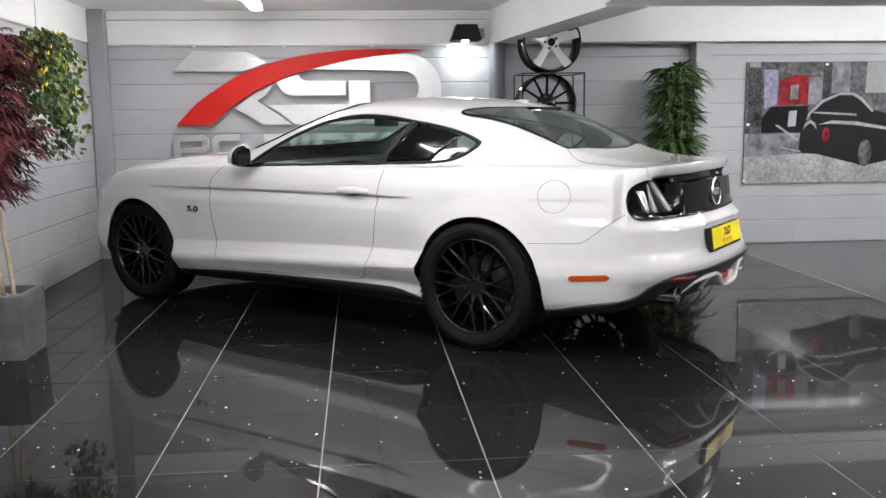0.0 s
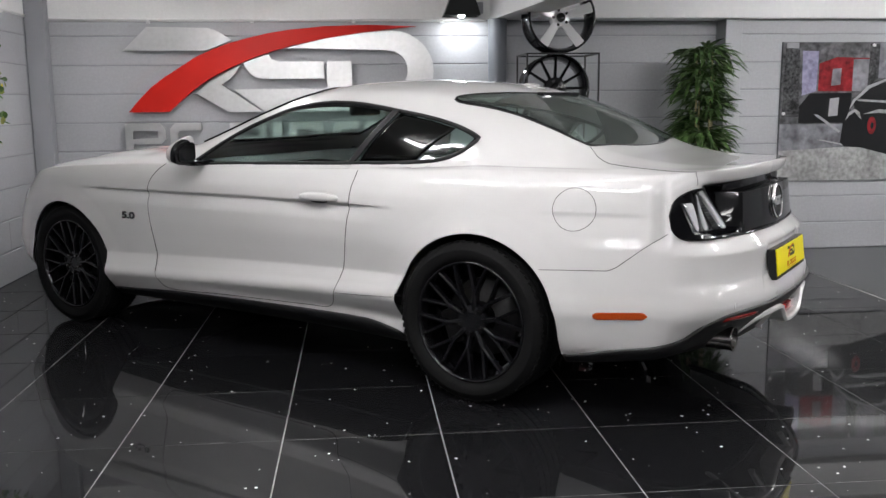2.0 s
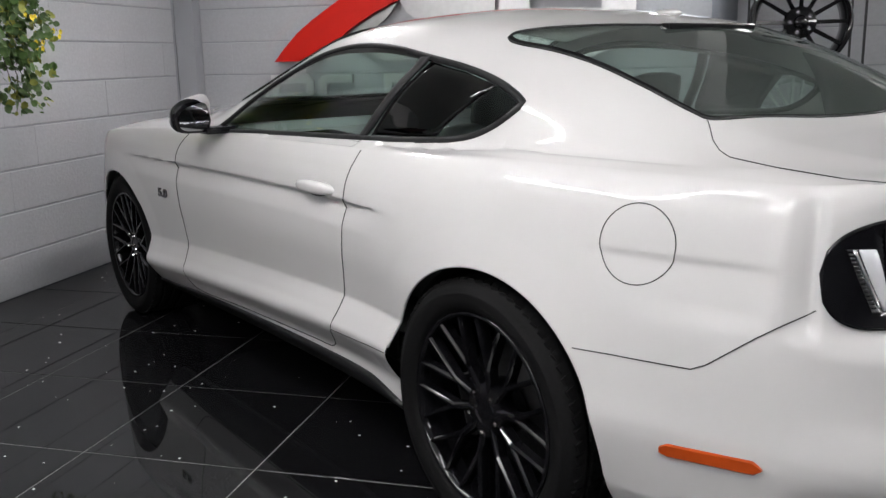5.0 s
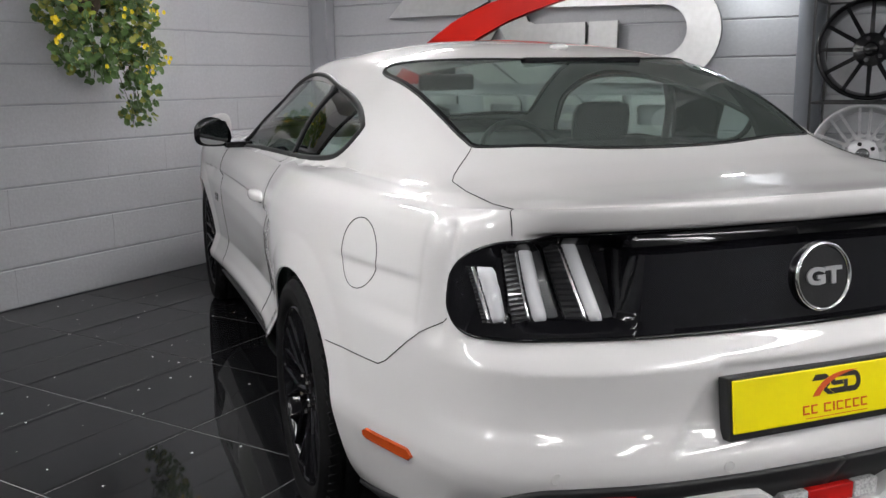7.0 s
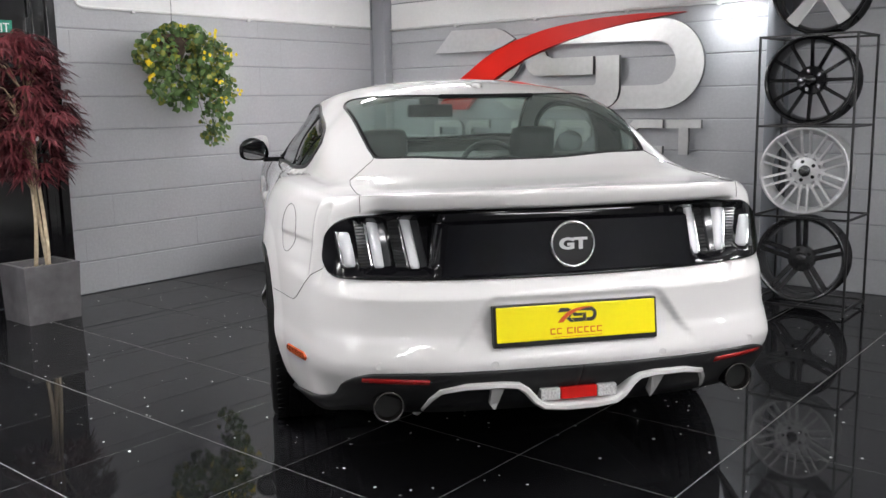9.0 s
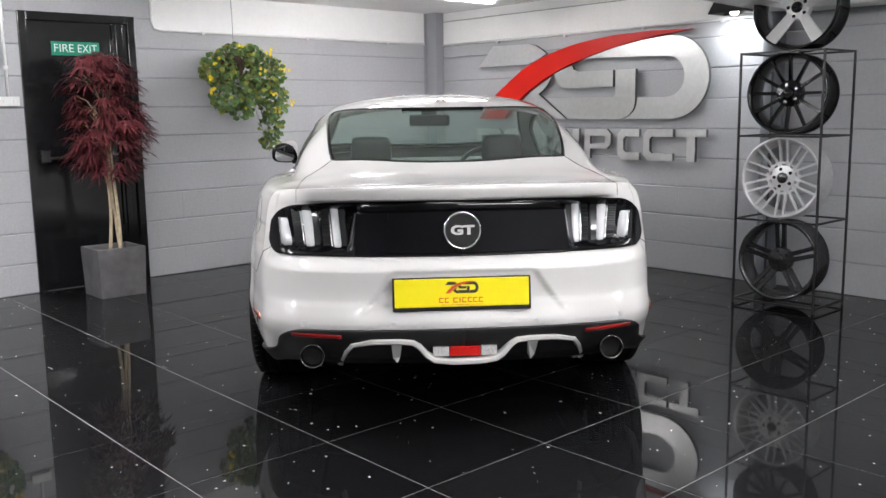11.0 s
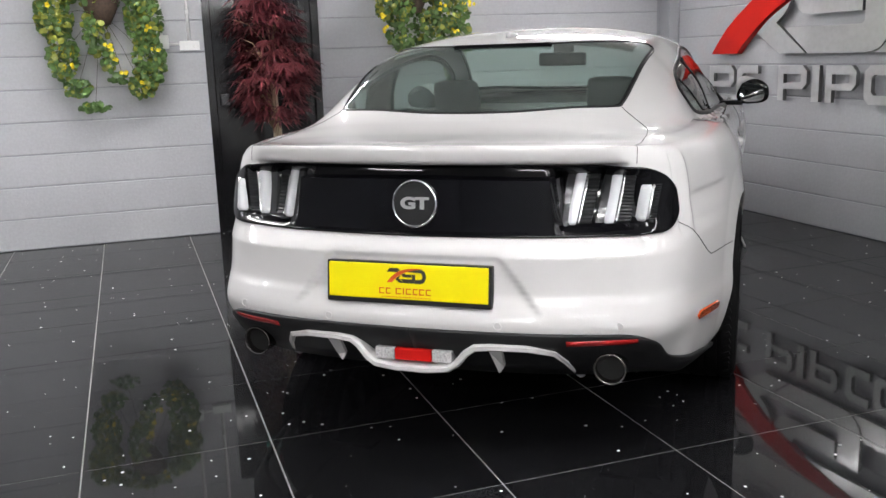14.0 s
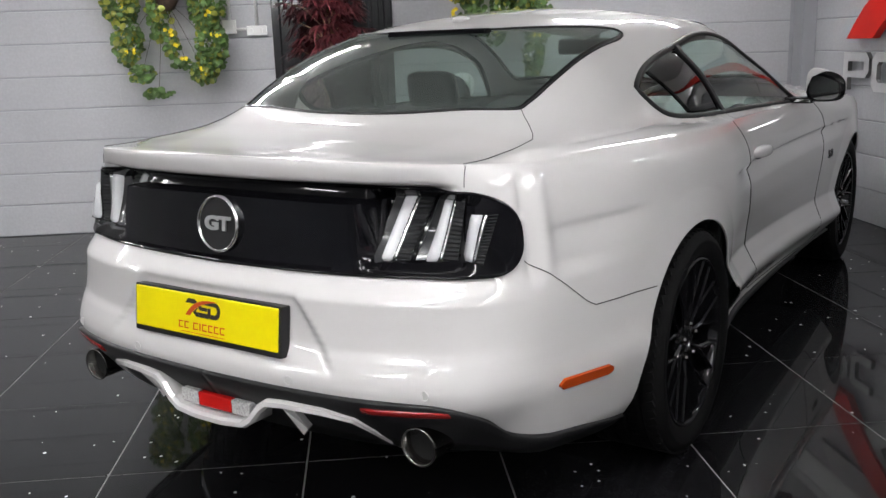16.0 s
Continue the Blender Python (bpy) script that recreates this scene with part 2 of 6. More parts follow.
def box(bm, x0, x1, y0, y1, z0, z1, bevel=0.0, m=None):
    t = Matrix.Translation(((x0 + x1) / 2, (y0 + y1) / 2, (z0 + z1) / 2)) @ Matrix.Diagonal((abs(x1 - x0), abs(y1 - y0), abs(z1 - z0), 1))
    geom = bmesh.ops.create_cube(bm, size=1, matrix=(m or Matrix()) @ t)
    if bevel:
        edges = list({e for v in geom["verts"] for e in v.link_edges})
        bmesh.ops.bevel(bm, geom=edges, offset=bevel, segments=2, affect="EDGES", profile=0.6)
    return bm


def box_part(name, b, material, parent=None, label="", bevel=0.0, m=None):
    bm = bmesh.new()
    box(bm, *b, bevel=bevel, m=m)
    return part(name, bm, material, parent, label)


def tube_mesh(bm, pts, r, seg=8, closed=False, taper=None):
    """A round tube along a line of points."""
    pts = [Vector(p) for p in pts]
    n = len(pts)
    rings = []
    up = None
    for i, p in enumerate(pts):
        a = pts[(i - 1) % n] if closed or i else p
        c = pts[(i + 1) % n] if closed or i < n - 1 else p
        d = (c - a).normalized()
        if up is None:
            up = d.orthogonal().normalized()
        up = (up - d * up.dot(d))
        up = up.normalized() if up.length > 1e-6 else d.orthogonal().normalized()
        side = d.cross(up)
        rr = r if taper is None else r * taper(i / max(1, n - 1))
        rings.append([bm.verts.new(p + (up * math.cos(k * math.tau / seg) + side * math.sin(k * math.tau / seg)) * rr) for k in range(seg)])
    for i in range(n if closed else n - 1):
        a, b = rings[i], rings[(i + 1) % n]
        for k in range(seg):
            bm.faces.new((a[k], a[(k + 1) % seg], b[(k + 1) % seg], b[k]))
    if not closed:
        bm.faces.new(rings[0][::-1])
        bm.faces.new(rings[-1])
    return bm


def tube(name, pts, r, material, parent=None, label="", seg=8, closed=False, taper=None):
    bm = bmesh.new()
    tube_mesh(bm, pts, r, seg, closed, taper)
    return part(name, bm, material, parent, label, smooth=True)


def lathe(bm, profile, seg=48, m=None, closed=False):
    """Turns (radius, height) points round the z axis."""
    m = m or Matrix()
    rings = []
    for r, z in profile:
        rings.append([bm.verts.new(m @ Vector((r * math.cos(k * math.tau / seg), r * math.sin(k * math.tau / seg), z))) for k in range(seg)])
    pairs = list(zip(rings, rings[1:])) + ([(rings[-1], rings[0])] if closed else [])
    for a, b in pairs:
        for k in range(seg):
            bm.faces.new((a[k], a[(k + 1) % seg], b[(k + 1) % seg], b[k]))
    return bm


def prism(bm, outline, y0, y1, m=None):
    """A plate with the (x, z) outline between y0 (front) and y1 (back); outline in either sense."""
    m = m or Matrix()
    area = sum(a[0] * b[1] - b[0] * a[1] for a, b in zip(outline, outline[1:] + outline[:1]))
    if area < 0:
        outline = outline[::-1]
    f = [bm.verts.new(m @ Vector((x, y0, z))) for x, z in outline]
    b = [bm.verts.new(m @ Vector((x, y1, z))) for x, z in outline]
    n = len(f)
    front = bm.faces.new(f)
    back = bm.faces.new(b[::-1])
    front.normal_update()
    back.normal_update()
    for i in range(n):
        bm.faces.new((f[i], b[i], b[(i + 1) % n], f[(i + 1) % n]))
    bmesh.ops.triangulate(bm, faces=[front, back])
    return bm


def empty(name, label, category, loc=(0, 0, 0), group="", kind=""):
    ob = new(name)
    ob.location = loc
    return tagged(ob, label, category, group, kind)


def writing(name, text, size, material, m, parent, depth=0.002, label="", width=None, bold=0.0):
    c = bpy.data.curves.new(name, "FONT")
    c.body, c.size, c.extrude, c.align_x, c.align_y = text, size, depth, "CENTER", "CENTER"
    c.offset = bold
    ob = new(name, c)
    dep = bpy.context.evaluated_depsgraph_get()
    me = bpy.data.meshes.new_from_object(ob.evaluated_get(dep))
    bpy.data.objects.remove(ob)
    if width:
        w = max(v.co.x for v in me.vertices) - min(v.co.x for v in me.vertices)
        for v in me.vertices:
            v.co.x *= width / w
    me.materials.clear()
    ob = put_mesh(name, me, material, parent, label)
    ob.matrix_basis = m
    return ob


# ---- room ----
X1, Y1 = 10.6, -11.6
setting = lambda ob, label="", cat="": tagged(ob, label, cat, kind="structure")

floor = setting(box_part("floor", (0.0, X1, Y1, 0.0, -0.12, -0.0016), "grout"), "pale grout bed under black polished floor tiles", "floor")
setting(box_part("floor_beyond", (5.805, X1 - 0.01, Y1 + 0.01, -0.01, -0.004, 0.0), "slab"), "plain dark grey polished floor beside the tiles", "floor")
ceiling = setting(box_part("ceiling", (-0.2, X1 + 0.2, Y1 - 0.2, 0.2, CEIL, CEIL + 0.15), "ceil"), "white painted plaster ceiling", "ceiling")
wall_back = setting(box_part("wall_back", (-0.2, X1 + 0.2, 0.006, 0.2, 0, CEIL), "joint"), "grey painted blockwork wall with a white upper band", "wall")
DY0, DY1, DZ = -3.915, -3.07, 2.02          # fire door opening
bm = bmesh.new()
box(bm, -0.2, -0.006, Y1, DY0, 0, CEIL)
box(bm, -0.2, -0.006, DY1, 0.0, 0, CEIL)
box(bm, -0.2, -0.006, DY0, DY1, DZ, CEIL)
wall_left = setting(part("wall_left", bm, "joint"), "grey painted blockwork wall", "wall")
# two unseen walls, added to close the room and hold its bounced light
setting(box_part("wall_right", (X1, X1 + 0.2, Y1, 0.0, 0, CEIL), "block"), "plain grey wall added out of view to close the showroom", "wall")
setting(box_part("wall_front", (-0.2, X1 + 0.2, Y1 - 0.2, Y1, 0, CEIL), "block"), "plain grey wall added out of view to close the showroom", "wall")

# beams, column, corner post
bm = bmesh.new()
lowq = [(3.60, 0.0), (3.92, -2.8), (4.20, -2.8), (3.88, 0.0)]
vs = [bm.verts.new((x, y, z)) for z in (1.912, CEIL) for x, y in lowq]
for f in ((0, 1, 2, 3), (7, 6, 5, 4), (0, 4, 5, 1), (1, 5, 6, 2), (2, 6, 7, 3), (3, 7, 4, 0)):
    bm.faces.new([vs[k] for k in f])
bmesh.ops.recalc_face_normals(bm, faces=bm.faces)
setting(part("beam", bm, "white"), "white painted boxed ceiling beam", "beam")
setting(box_part("cross_beam", (3.9, X1, -3.05, -2.8, 1.925, CEIL), "white", bevel=0.006), "white painted ceiling beam", "beam")
setting(box_part("wall_beam", (3.885, X1, -0.26, 0.0, 1.905, CEIL), "white", bevel=0.006), "white painted beam along the wall head", "beam")
bm = bmesh.new()
lathe(bm, [(0.078, 0.0), (0.074, 0.01), (0.074, 1.912)], 32, Matrix.Translation((3.645, -0.095, 0)))
setting(part("column", bm, "steel_grey", smooth=True), "dark grey round steel column", "column")
setting(box_part("corner_post", (0.0, 0.145, -0.10, 0.0, 0, CEIL), "post_grey", bevel=0.006), "grey boxed corner post", "post")
setting(box_part("pilaster", (5.50, 5.64, -0.20, 0.0, 0, 1.905), "block", bevel=0.006), "grey painted wall pilaster", "pilaster")
setting(box_part("wall_step", (5.64, X1, -0.15, 0.0, 0, 1.905), "joint"), "grey painted blockwork wall", "wall")

# white panel on the side wall, with a rounded lower corner
bm = bmesh.new()
o = [(-0.135, 1.935), (-2.87, 1.935), *[(-2.87 - 0.05 * math.sin(a), 1.985 - 0.05 * math.cos(a)) for a in np.linspace(0.2, 1.5, 6)], (-2.92, CEIL), (-0.135, CEIL)]
prism(bm, o, -0.012, 0.0, Matrix(((0, -1, 0, 0), (1, 0, 0, 0), (0, 0, 1, 0), (0, 0, 0, 1))))
setting(part("wall_panel", bm, "white"), "white painted upper wall panel", "panel")


def conduit(name, pts, r, label, clips=()):
    c = empty(name, label, "conduit")
    tube("pipe", pts, r, "white_plastic", c, seg=10)
    for q in clips:
        box_part("clip", (q[0] - 0.014, q[0] + 0.014, q[1] - 0.014, q[1] + 0.014, q[2] - 0.014, q[2] + 0.014), "white_plastic", c, bevel=0.004)
    return c


conduit("conduit", [(0.146, -0.014, 1.908), (3.56, -0.014, 1.908)], 0.011, "thin white conduit clipped along the painted wall", [(x, -0.012, 1.900) for x in (0.9, 1.7, 2.5, 3.2)])
conduit("conduit", [(0.014, -0.135, 1.93), (0.014, -1.0, 1.93), (0.014, -2.86, 1.93), (0.014, -2.91, 1.945), (0.014, -2.925, 1.99), (0.014, -2.925, CEIL)], 0.010, "thin white conduit clipped along the painted wall", [(0.012, y, 1.924) for y in (-0.6, -1.5, -2.5)])

# switch box, spur and their conduits by the door
for y, z, w, h, lb in ((-4.02, 1.388, 0.135, 0.062, "white double switch socket on grey wall"), (-4.208, 1.417, 0.09, 0.09, "white surface switch box on grey wall")):
    s = empty("switch_box", lb, "switch", (0, y, z))
    box_part("back_box", (0.0, 0.036, -w / 2, w / 2, -h / 2, h / 2), "white_plastic", s, bevel=0.005)
    box_part("face_plate", (0.036, 0.043, -w / 2 - 0.002, w / 2 + 0.002, -h / 2 - 0.002, h / 2 + 0.002), "white_plastic", s, bevel=0.003)
    for k in (-0.25, 0.25):
        box_part("rocker", (0.043, 0.048, w * k - 0.008, w * k + 0.008, -0.014, 0.014), "white_plastic", s, bevel=0.002)
conduit("conduit", [(0.02, -4.02, 1.42), (0.02, -4.02, CEIL)], 0.011, "white upright conduit on grey wall", [(0.018, -4.02, z) for z in (1.62, 1.95)])
conduit("conduit", [(0.02, -4.205, 1.46), (0.02, -4.205, CEIL)], 0.011, "white upright conduit on grey wall", [(0.018, -4.205, z) for z in (1.75, 2.05)])
conduit("conduit", [(0.02, -4.163, 1.40), (0.02, -4.088, 1.40)], 0.009, "short white conduit between switch boxes")

# fire door
fdoor = tagged(empty("fire_door", "gloss black fire exit door in a black frame", "door"), kind="structure")
fdoor.name = "door_1"
bm = bmesh.new()
box(bm, -0.09, 0.022, DY0, DY0 + 0.055, 0, DZ, 0.004)
box(bm, -0.09, 0.022, DY1 - 0.055, DY1, 0, DZ, 0.004)
box(bm, -0.09, 0.022, DY0 + 0.055, DY1 - 0.055, DZ - 0.06, DZ, 0.004)
part("door_frame", bm, "door", fdoor, "black painted frame")
bm = bmesh.new()
box(bm, -0.065, -0.012, DY0 + 0.058, -3.245, 0.006, DZ - 0.063, 0.003)
part("door_leaf", bm, "door", fdoor, "gloss black door leaf")
bm = bmesh.new()
box(bm, -0.065, -0.002, -3.238, DY1 - 0.058, 0.0, DZ - 0.063, 0.003)
box(bm, -0.002, 0.012, -3.215, -3.165, 0.0, DZ - 0.063, 0.004)
part("side_panel", bm, "door", fdoor, "narrow black side panel")
latch = empty("push_bar", "", "")
latch.parent = fdoor
box_part("latch_case", (-0.012, 0.035, -3.83, -3.765, 0.945, 1.035), "gun", latch, "grey latch case", 0.006)
box_part("bar", (0.02, 0.045, -3.77, -3.30, 0.965, 0.99), "gun", latch, "dark push bar", 0.008)
box_part("end_case", (-0.012, 0.03, -3.33, -3.27, 0.95, 1.01), "gun", latch, bevel=0.005)
for z in (0.35, 1.06, 1.75):
    box_part("hinge", (-0.012, 0.006, -3.262, -3.238, z, z + 0.09), "silver" if 1 < z < 1.5 else "door", fdoor, bevel=0.003)
exit_sign = empty("exit_sign", "green fire exit sign with white capitals on black door", "sign", (-0.012, -3.515, 1.768))
box_part("sign_board", (0.0, 0.004, -0.175, 0.175, -0.050, 0.050), "green", exit_sign, bevel=0.001)
for word, dy in (("FIRE", -0.085), ("EXIT", 0.085)):
    writing("sign_word", word, 0.082, "white_plastic", Matrix.Translation((0.0045, dy, 0)) @ Matrix(((0, 0, 1, 0), (1, 0, 0, 0), (0, 1, 0, 0), (0, 0, 0, 1))), exit_sign, 0.0006, "white capitals", 0.14)

# ---- wall sign ----
FACE, BACK = -0.075, -0.045


def standing(name, outlines, face, label, cat, group=""):
    ob = empty(name, label, cat, (0, 0, 0), group)
    for o in outlines:
        bm = bmesh.new()
        prism(bm, o, FACE, BACK)
        p = part("face_plate", bm, face, ob)
        p.data.materials.append(M["sign_edge"])
        for poly in p.data.polygons:
            if abs(poly.normal.y) < 0.5:
                poly.material_index = 1
    return ob


def arc(cx, cz, r, a0, a1, n=10, sz=1.0):
    return [(cx + r * math.cos(math.radians(a0 + (a1 - a0) * k / n)), cz + r * sz * math.sin(math.radians(a0 + (a1 - a0) * k / n))) for k in range(n + 1)]


# swoosh and interlocked plates, in metres on the wall
SWOOSH = [(0.73, 1.20), (0.80, 1.28), (0.91, 1.39), (1.02, 1.47), (1.13, 1.54), (1.26, 1.62), (1.39, 1.68), (1.53, 1.73), (1.68, 1.77), (1.83, 1.805), (1.99, 1.83), (2.27, 1.858), (2.63, 1.868), (2.99, 1.855),
          (2.78, 1.835), (2.5, 1.80), (2.34, 1.775), (2.18, 1.745), (2.02, 1.71), (1.86, 1.665), (1.72, 1.62), (1.58, 1.56), (1.47, 1.51), (1.36, 1.45), (1.28, 1.40), (1.19, 1.33), (1.11, 1.265), (1.04, 1.20)]
MARKS = [
    [(0.71, 1.672), (0.90, 1.855), (1.36, 1.845), (1.42, 1.828), (1.48, 1.795), (1.545, 1.752), (1.42, 1.70), (1.33, 1.672)],
    [(1.25, 1.345), (1.36, 1.43), (1.47, 1.49), (1.60, 1.555), (1.565, 1.50), (1.52, 1.455), (1.455, 1.41), (1.765, 1.195), (1.50, 1.195)],
    [(1.625, 1.575), (1.72, 1.61), (1.83, 1.64), (1.845, 1.605), (1.90, 1.585), (2.255, 1.585), (2.255, 1.452), (1.80, 1.452), (1.72, 1.462), (1.67, 1.50)],
    [(1.545, 1.372), (2.26, 1.372), (2.28, 1.39), (2.28, 1.585), (2.475, 1.585), (2.475, 1.33), (2.46, 1.27), (2.42, 1.225), (2.36, 1.20), (2.30, 1.192), (1.79, 1.192)],
    [(1.96, 1.69), (2.28, 1.765), (2.55, 1.805), (2.80, 1.822), *arc(2.80, 1.507, 0.33, 88, -88, 20, 0.955), (2.37, 1.192), (2.42, 1.215), (2.47, 1.26), (2.49, 1.31), (2.495, 1.36), (2.74, 1.36), *arc(2.765, 1.515, 0.157, -80, 85, 14, 0.98), (2.70, 1.672)],
]
sign = standing("wall_sign", MARKS, "alu", "brushed metal showroom emblem standing off grey wall", "sign")
bm = bmesh.new()
prism(bm, SWOOSH, FACE - 0.014, BACK + 0.006)
part("swoosh", bm, "red", sign, "red curved swoosh")
for x, z in ((1.1, 1.78), (1.55, 1.28), (2.1, 1.28), (2.38, 1.45), (3.0, 1.5), (2.0, 1.52), (0.95, 1.35), (1.9, 1.78)):
    bm = bmesh.new()
    bmesh.ops.create_cone(bm, cap_ends=True, segments=10, radius1=0.012, radius2=0.012, depth=0.05, matrix=Matrix.Translation((x, -0.025, z)) @ Matrix.Rotation(math.radians(90), 4, "X"))
    part("stand_off", bm, "sign_edge", sign)

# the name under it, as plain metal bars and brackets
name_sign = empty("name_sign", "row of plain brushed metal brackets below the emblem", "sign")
Z0, Z1, TK = 0.868, 1.112, 0.058


def bracket(x0, x1, kind):
    o = []
    if kind == "bar":
        o = [[(x0, Z0), (x1, Z0), (x1, Z1), (x0, Z1)]]
    elif kind == "post":
        c = (x0 + x1) / 2
        o = [[(x0, Z1 - TK), (x1, Z1 - TK), (x1, Z1), (x0, Z1)], [(c - 0.036, Z0), (c + 0.036, Z0), (c + 0.036, Z1 - TK), (c - 0.036, Z1 - TK)]]
    elif kind == "open":
        o = [[(x1, Z1), (x0 + 0.04, Z1), (x0, Z1 - 0.04), (x0, Z0 + 0.04), (x0 + 0.04, Z0), (x1, Z0), (x1, Z0 + TK), (x0 + TK + 0.02, Z0 + TK), (x0 + TK, Z0 + TK + 0.02), (x0 + TK, Z1 - TK - 0.02), (x0 + TK + 0.02, Z1 - TK), (x1, Z1 - TK)]]
    elif kind == "hook":
        m = (Z0 + Z1) / 2
        o = [[(x0, Z0), (x0, Z1), (x1 - 0.04, Z1), (x1, Z1 - 0.04), (x1, m), (x1 - 0.04, m - 0.04), (x0 + TK, m - 0.04), (x0 + TK, m), (x1 - TK, m + 0.01), (x1 - TK, Z1 - TK), (x0 + TK, Z1 - TK), (x0 + TK, Z0)]]
    for q in o:
        bm = bmesh.new()
        prism(bm, q, FACE, BACK)
        p = part("metal_bracket", bm, "alu", name_sign)
        p.data.materials.append(M["sign_edge"])
        for poly in p.data.polygons:
            if abs(poly.normal.y) < 0.5:
                poly.material_index = 1


for x0, x1, kd in ((0.69, 1.00, "hook"), (1.035, 1.28, "open"), (1.50, 1.79, "hook"), (1.84, 1.91, "bar"), (1.97, 2.24, "hook"), (2.31, 2.52, "open"), (2.56, 2.83, "open"), (2.86, 3.12, "post")):
    bracket(x0, x1, kd)

# black wall lamp under the band
lamp = empty("wall_lamp", "black trapezoid wall lamp, lit, on white band", "lamp")
bm = bmesh.new()
a = [(3.205, -0.24, 1.930), (3.49, -0.24, 1.930), (3.49, -0.03, 1.930), (3.205, -0.03, 1.930), (3.262, -0.20, 2.072), (3.452, -0.20, 2.072), (3.452, -0.03, 2.072), (3.262, -0.03, 2.072)]
vs = [bm.verts.new(q) for q in a]
for f in ((4, 5, 6, 7), (0, 1, 5, 4), (1, 2, 6, 5), (2, 3, 7, 6), (3, 0, 4, 7)):
    bm.faces.new([vs[k] for k in f])
bmesh.ops.recalc_face_normals(bm, faces=bm.faces)
shade = part("shade", bm, "lamp_shade", lamp, "black metal shade")
so = shade.modifiers.new("thick", "SOLIDIFY")
so.thickness = 0.004
box_part("wall_mount", (3.30, 3.54, -0.03, 0.0, 1.96, 2.05), "post_grey", lamp, "grey wall mount", 0.004)
bm = bmesh.new()
bmesh.ops.create_uvsphere(bm, u_segments=20, v_segments=12, radius=0.032, matrix=Matrix.Translation((3.35, -0.13, 1.945)))
part("bulb", bm, "glow_small", lamp, "lit white bulb", True)

# ceiling fittings, nearly all added out of view to light the room
for bx, by, bdir in BATTENS:
    bt = empty("ceiling_light", "white lit ceiling batten, most of these added unseen for light", "lamp", (bx, by, CEIL), "ceiling battens")
    if not bdir:
        bt.rotation_euler[2] = radians(90)
    box_part("body", (-0.76, 0.76, -0.035, 0.035, -0.045, 0.0), "batten", bt, bevel=0.006)
    for k in (-0.745, 0.725):
        box_part("end_cap", (k, k + 0.02, -0.047, 0.047, -0.093, -0.045), "batten", bt, bevel=0.003)
    box_part("diffuser", (-0.722, 0.722, -0.045, 0.045, -0.092, -0.046), "glow", bt, "lit white diffuser", 0.012)

# ---- wheel rack ----
rack = empty("wheel_rack", "tall black welded steel rack holding display wheels", "rack")
RX0, RX1, RY0, RY1, RH = 3.765, 4.305, -0.74, -0.33, 1.605
rod = lambda nm, p, q: box_part(nm, (min(p[0], q[0]) - 0.006, max(p[0], q[0]) + 0.006, min(p[1], q[1]) - 0.006, max(p[1], q[1]) + 0.006, min(p[2], q[2]) - 0.006, max(p[2], q[2]) + 0.006), "rack", rack)
for x in (RX0, RX1):
    for y in (RY0, RY1):
        rod("post", (x, y, 0.006), (x, y, RH))
for z in (0.03, 0.56, 1.09, RH):
    for y in (RY0, RY1):
        rod("rail", (RX0 + 0.013, y, z), (RX1 - 0.013, y, z))
    for x in (RX0, RX1):
        rod("rail", (x, RY0 + 0.013, z), (x, RY1 - 0.013, z))


def show_wheel(label, loc, R, spokes, face, barrel, yaw=0.0, lean=3.0):
    """A loose alloy wheel, its face to -y."""
    w = empty("alloy_wheel", label, "wheel", (0, 0, 0), "wheels on the rack")
    w.matrix_basis = Matrix.Translation(loc) @ Matrix.Rotation(math.radians(yaw), 4, "Z") @ Matrix.Rotation(math.radians(90 - lean), 4, "X")
    bm = bmesh.new()
    lathe(bm, [(R - 0.012, 0.098), (R, 0.10), (R + 0.002, 0.088), (R - 0.012, 0.07), (R - 0.03, 0.03), (R - 0.03, -0.05), (R - 0.006, -0.09), (R, -0.10), (R - 0.008, -0.10), (R - 0.036, -0.05), (R - 0.036, 0.03), (R - 0.022, 0.08)], 64, None, True)
    part("barrel", bm, barrel, w, "", True)
    bm = bmesh.new()
    spokes(bm, R)
    bmesh.ops.recalc_face_normals(bm, faces=bm.faces)
    part("spokes", bm, face, w)
    bm = bmesh.new()
    lathe(bm, [(0.0, 0.075), (0.028, 0.075), (0.034, 0.07), (0.034, 0.05)], 28)
    part("centre_cap", bm, "gun" if barrel == "silver" else barrel, w, "", True)
    for k in range(5):
        a = k * math.tau / 5 + 0.6
        bm = bmesh.new()
        lathe(bm, [(0.0, 0.062), (0.011, 0.062), (0.012, 0.04)], 10, Matrix.Translation((0.056 * math.cos(a), 0.056 * math.sin(a), 0)))
        part("bolt_hole", bm, "carpet" if face != "black_alloy" else "gun", w)
    return w


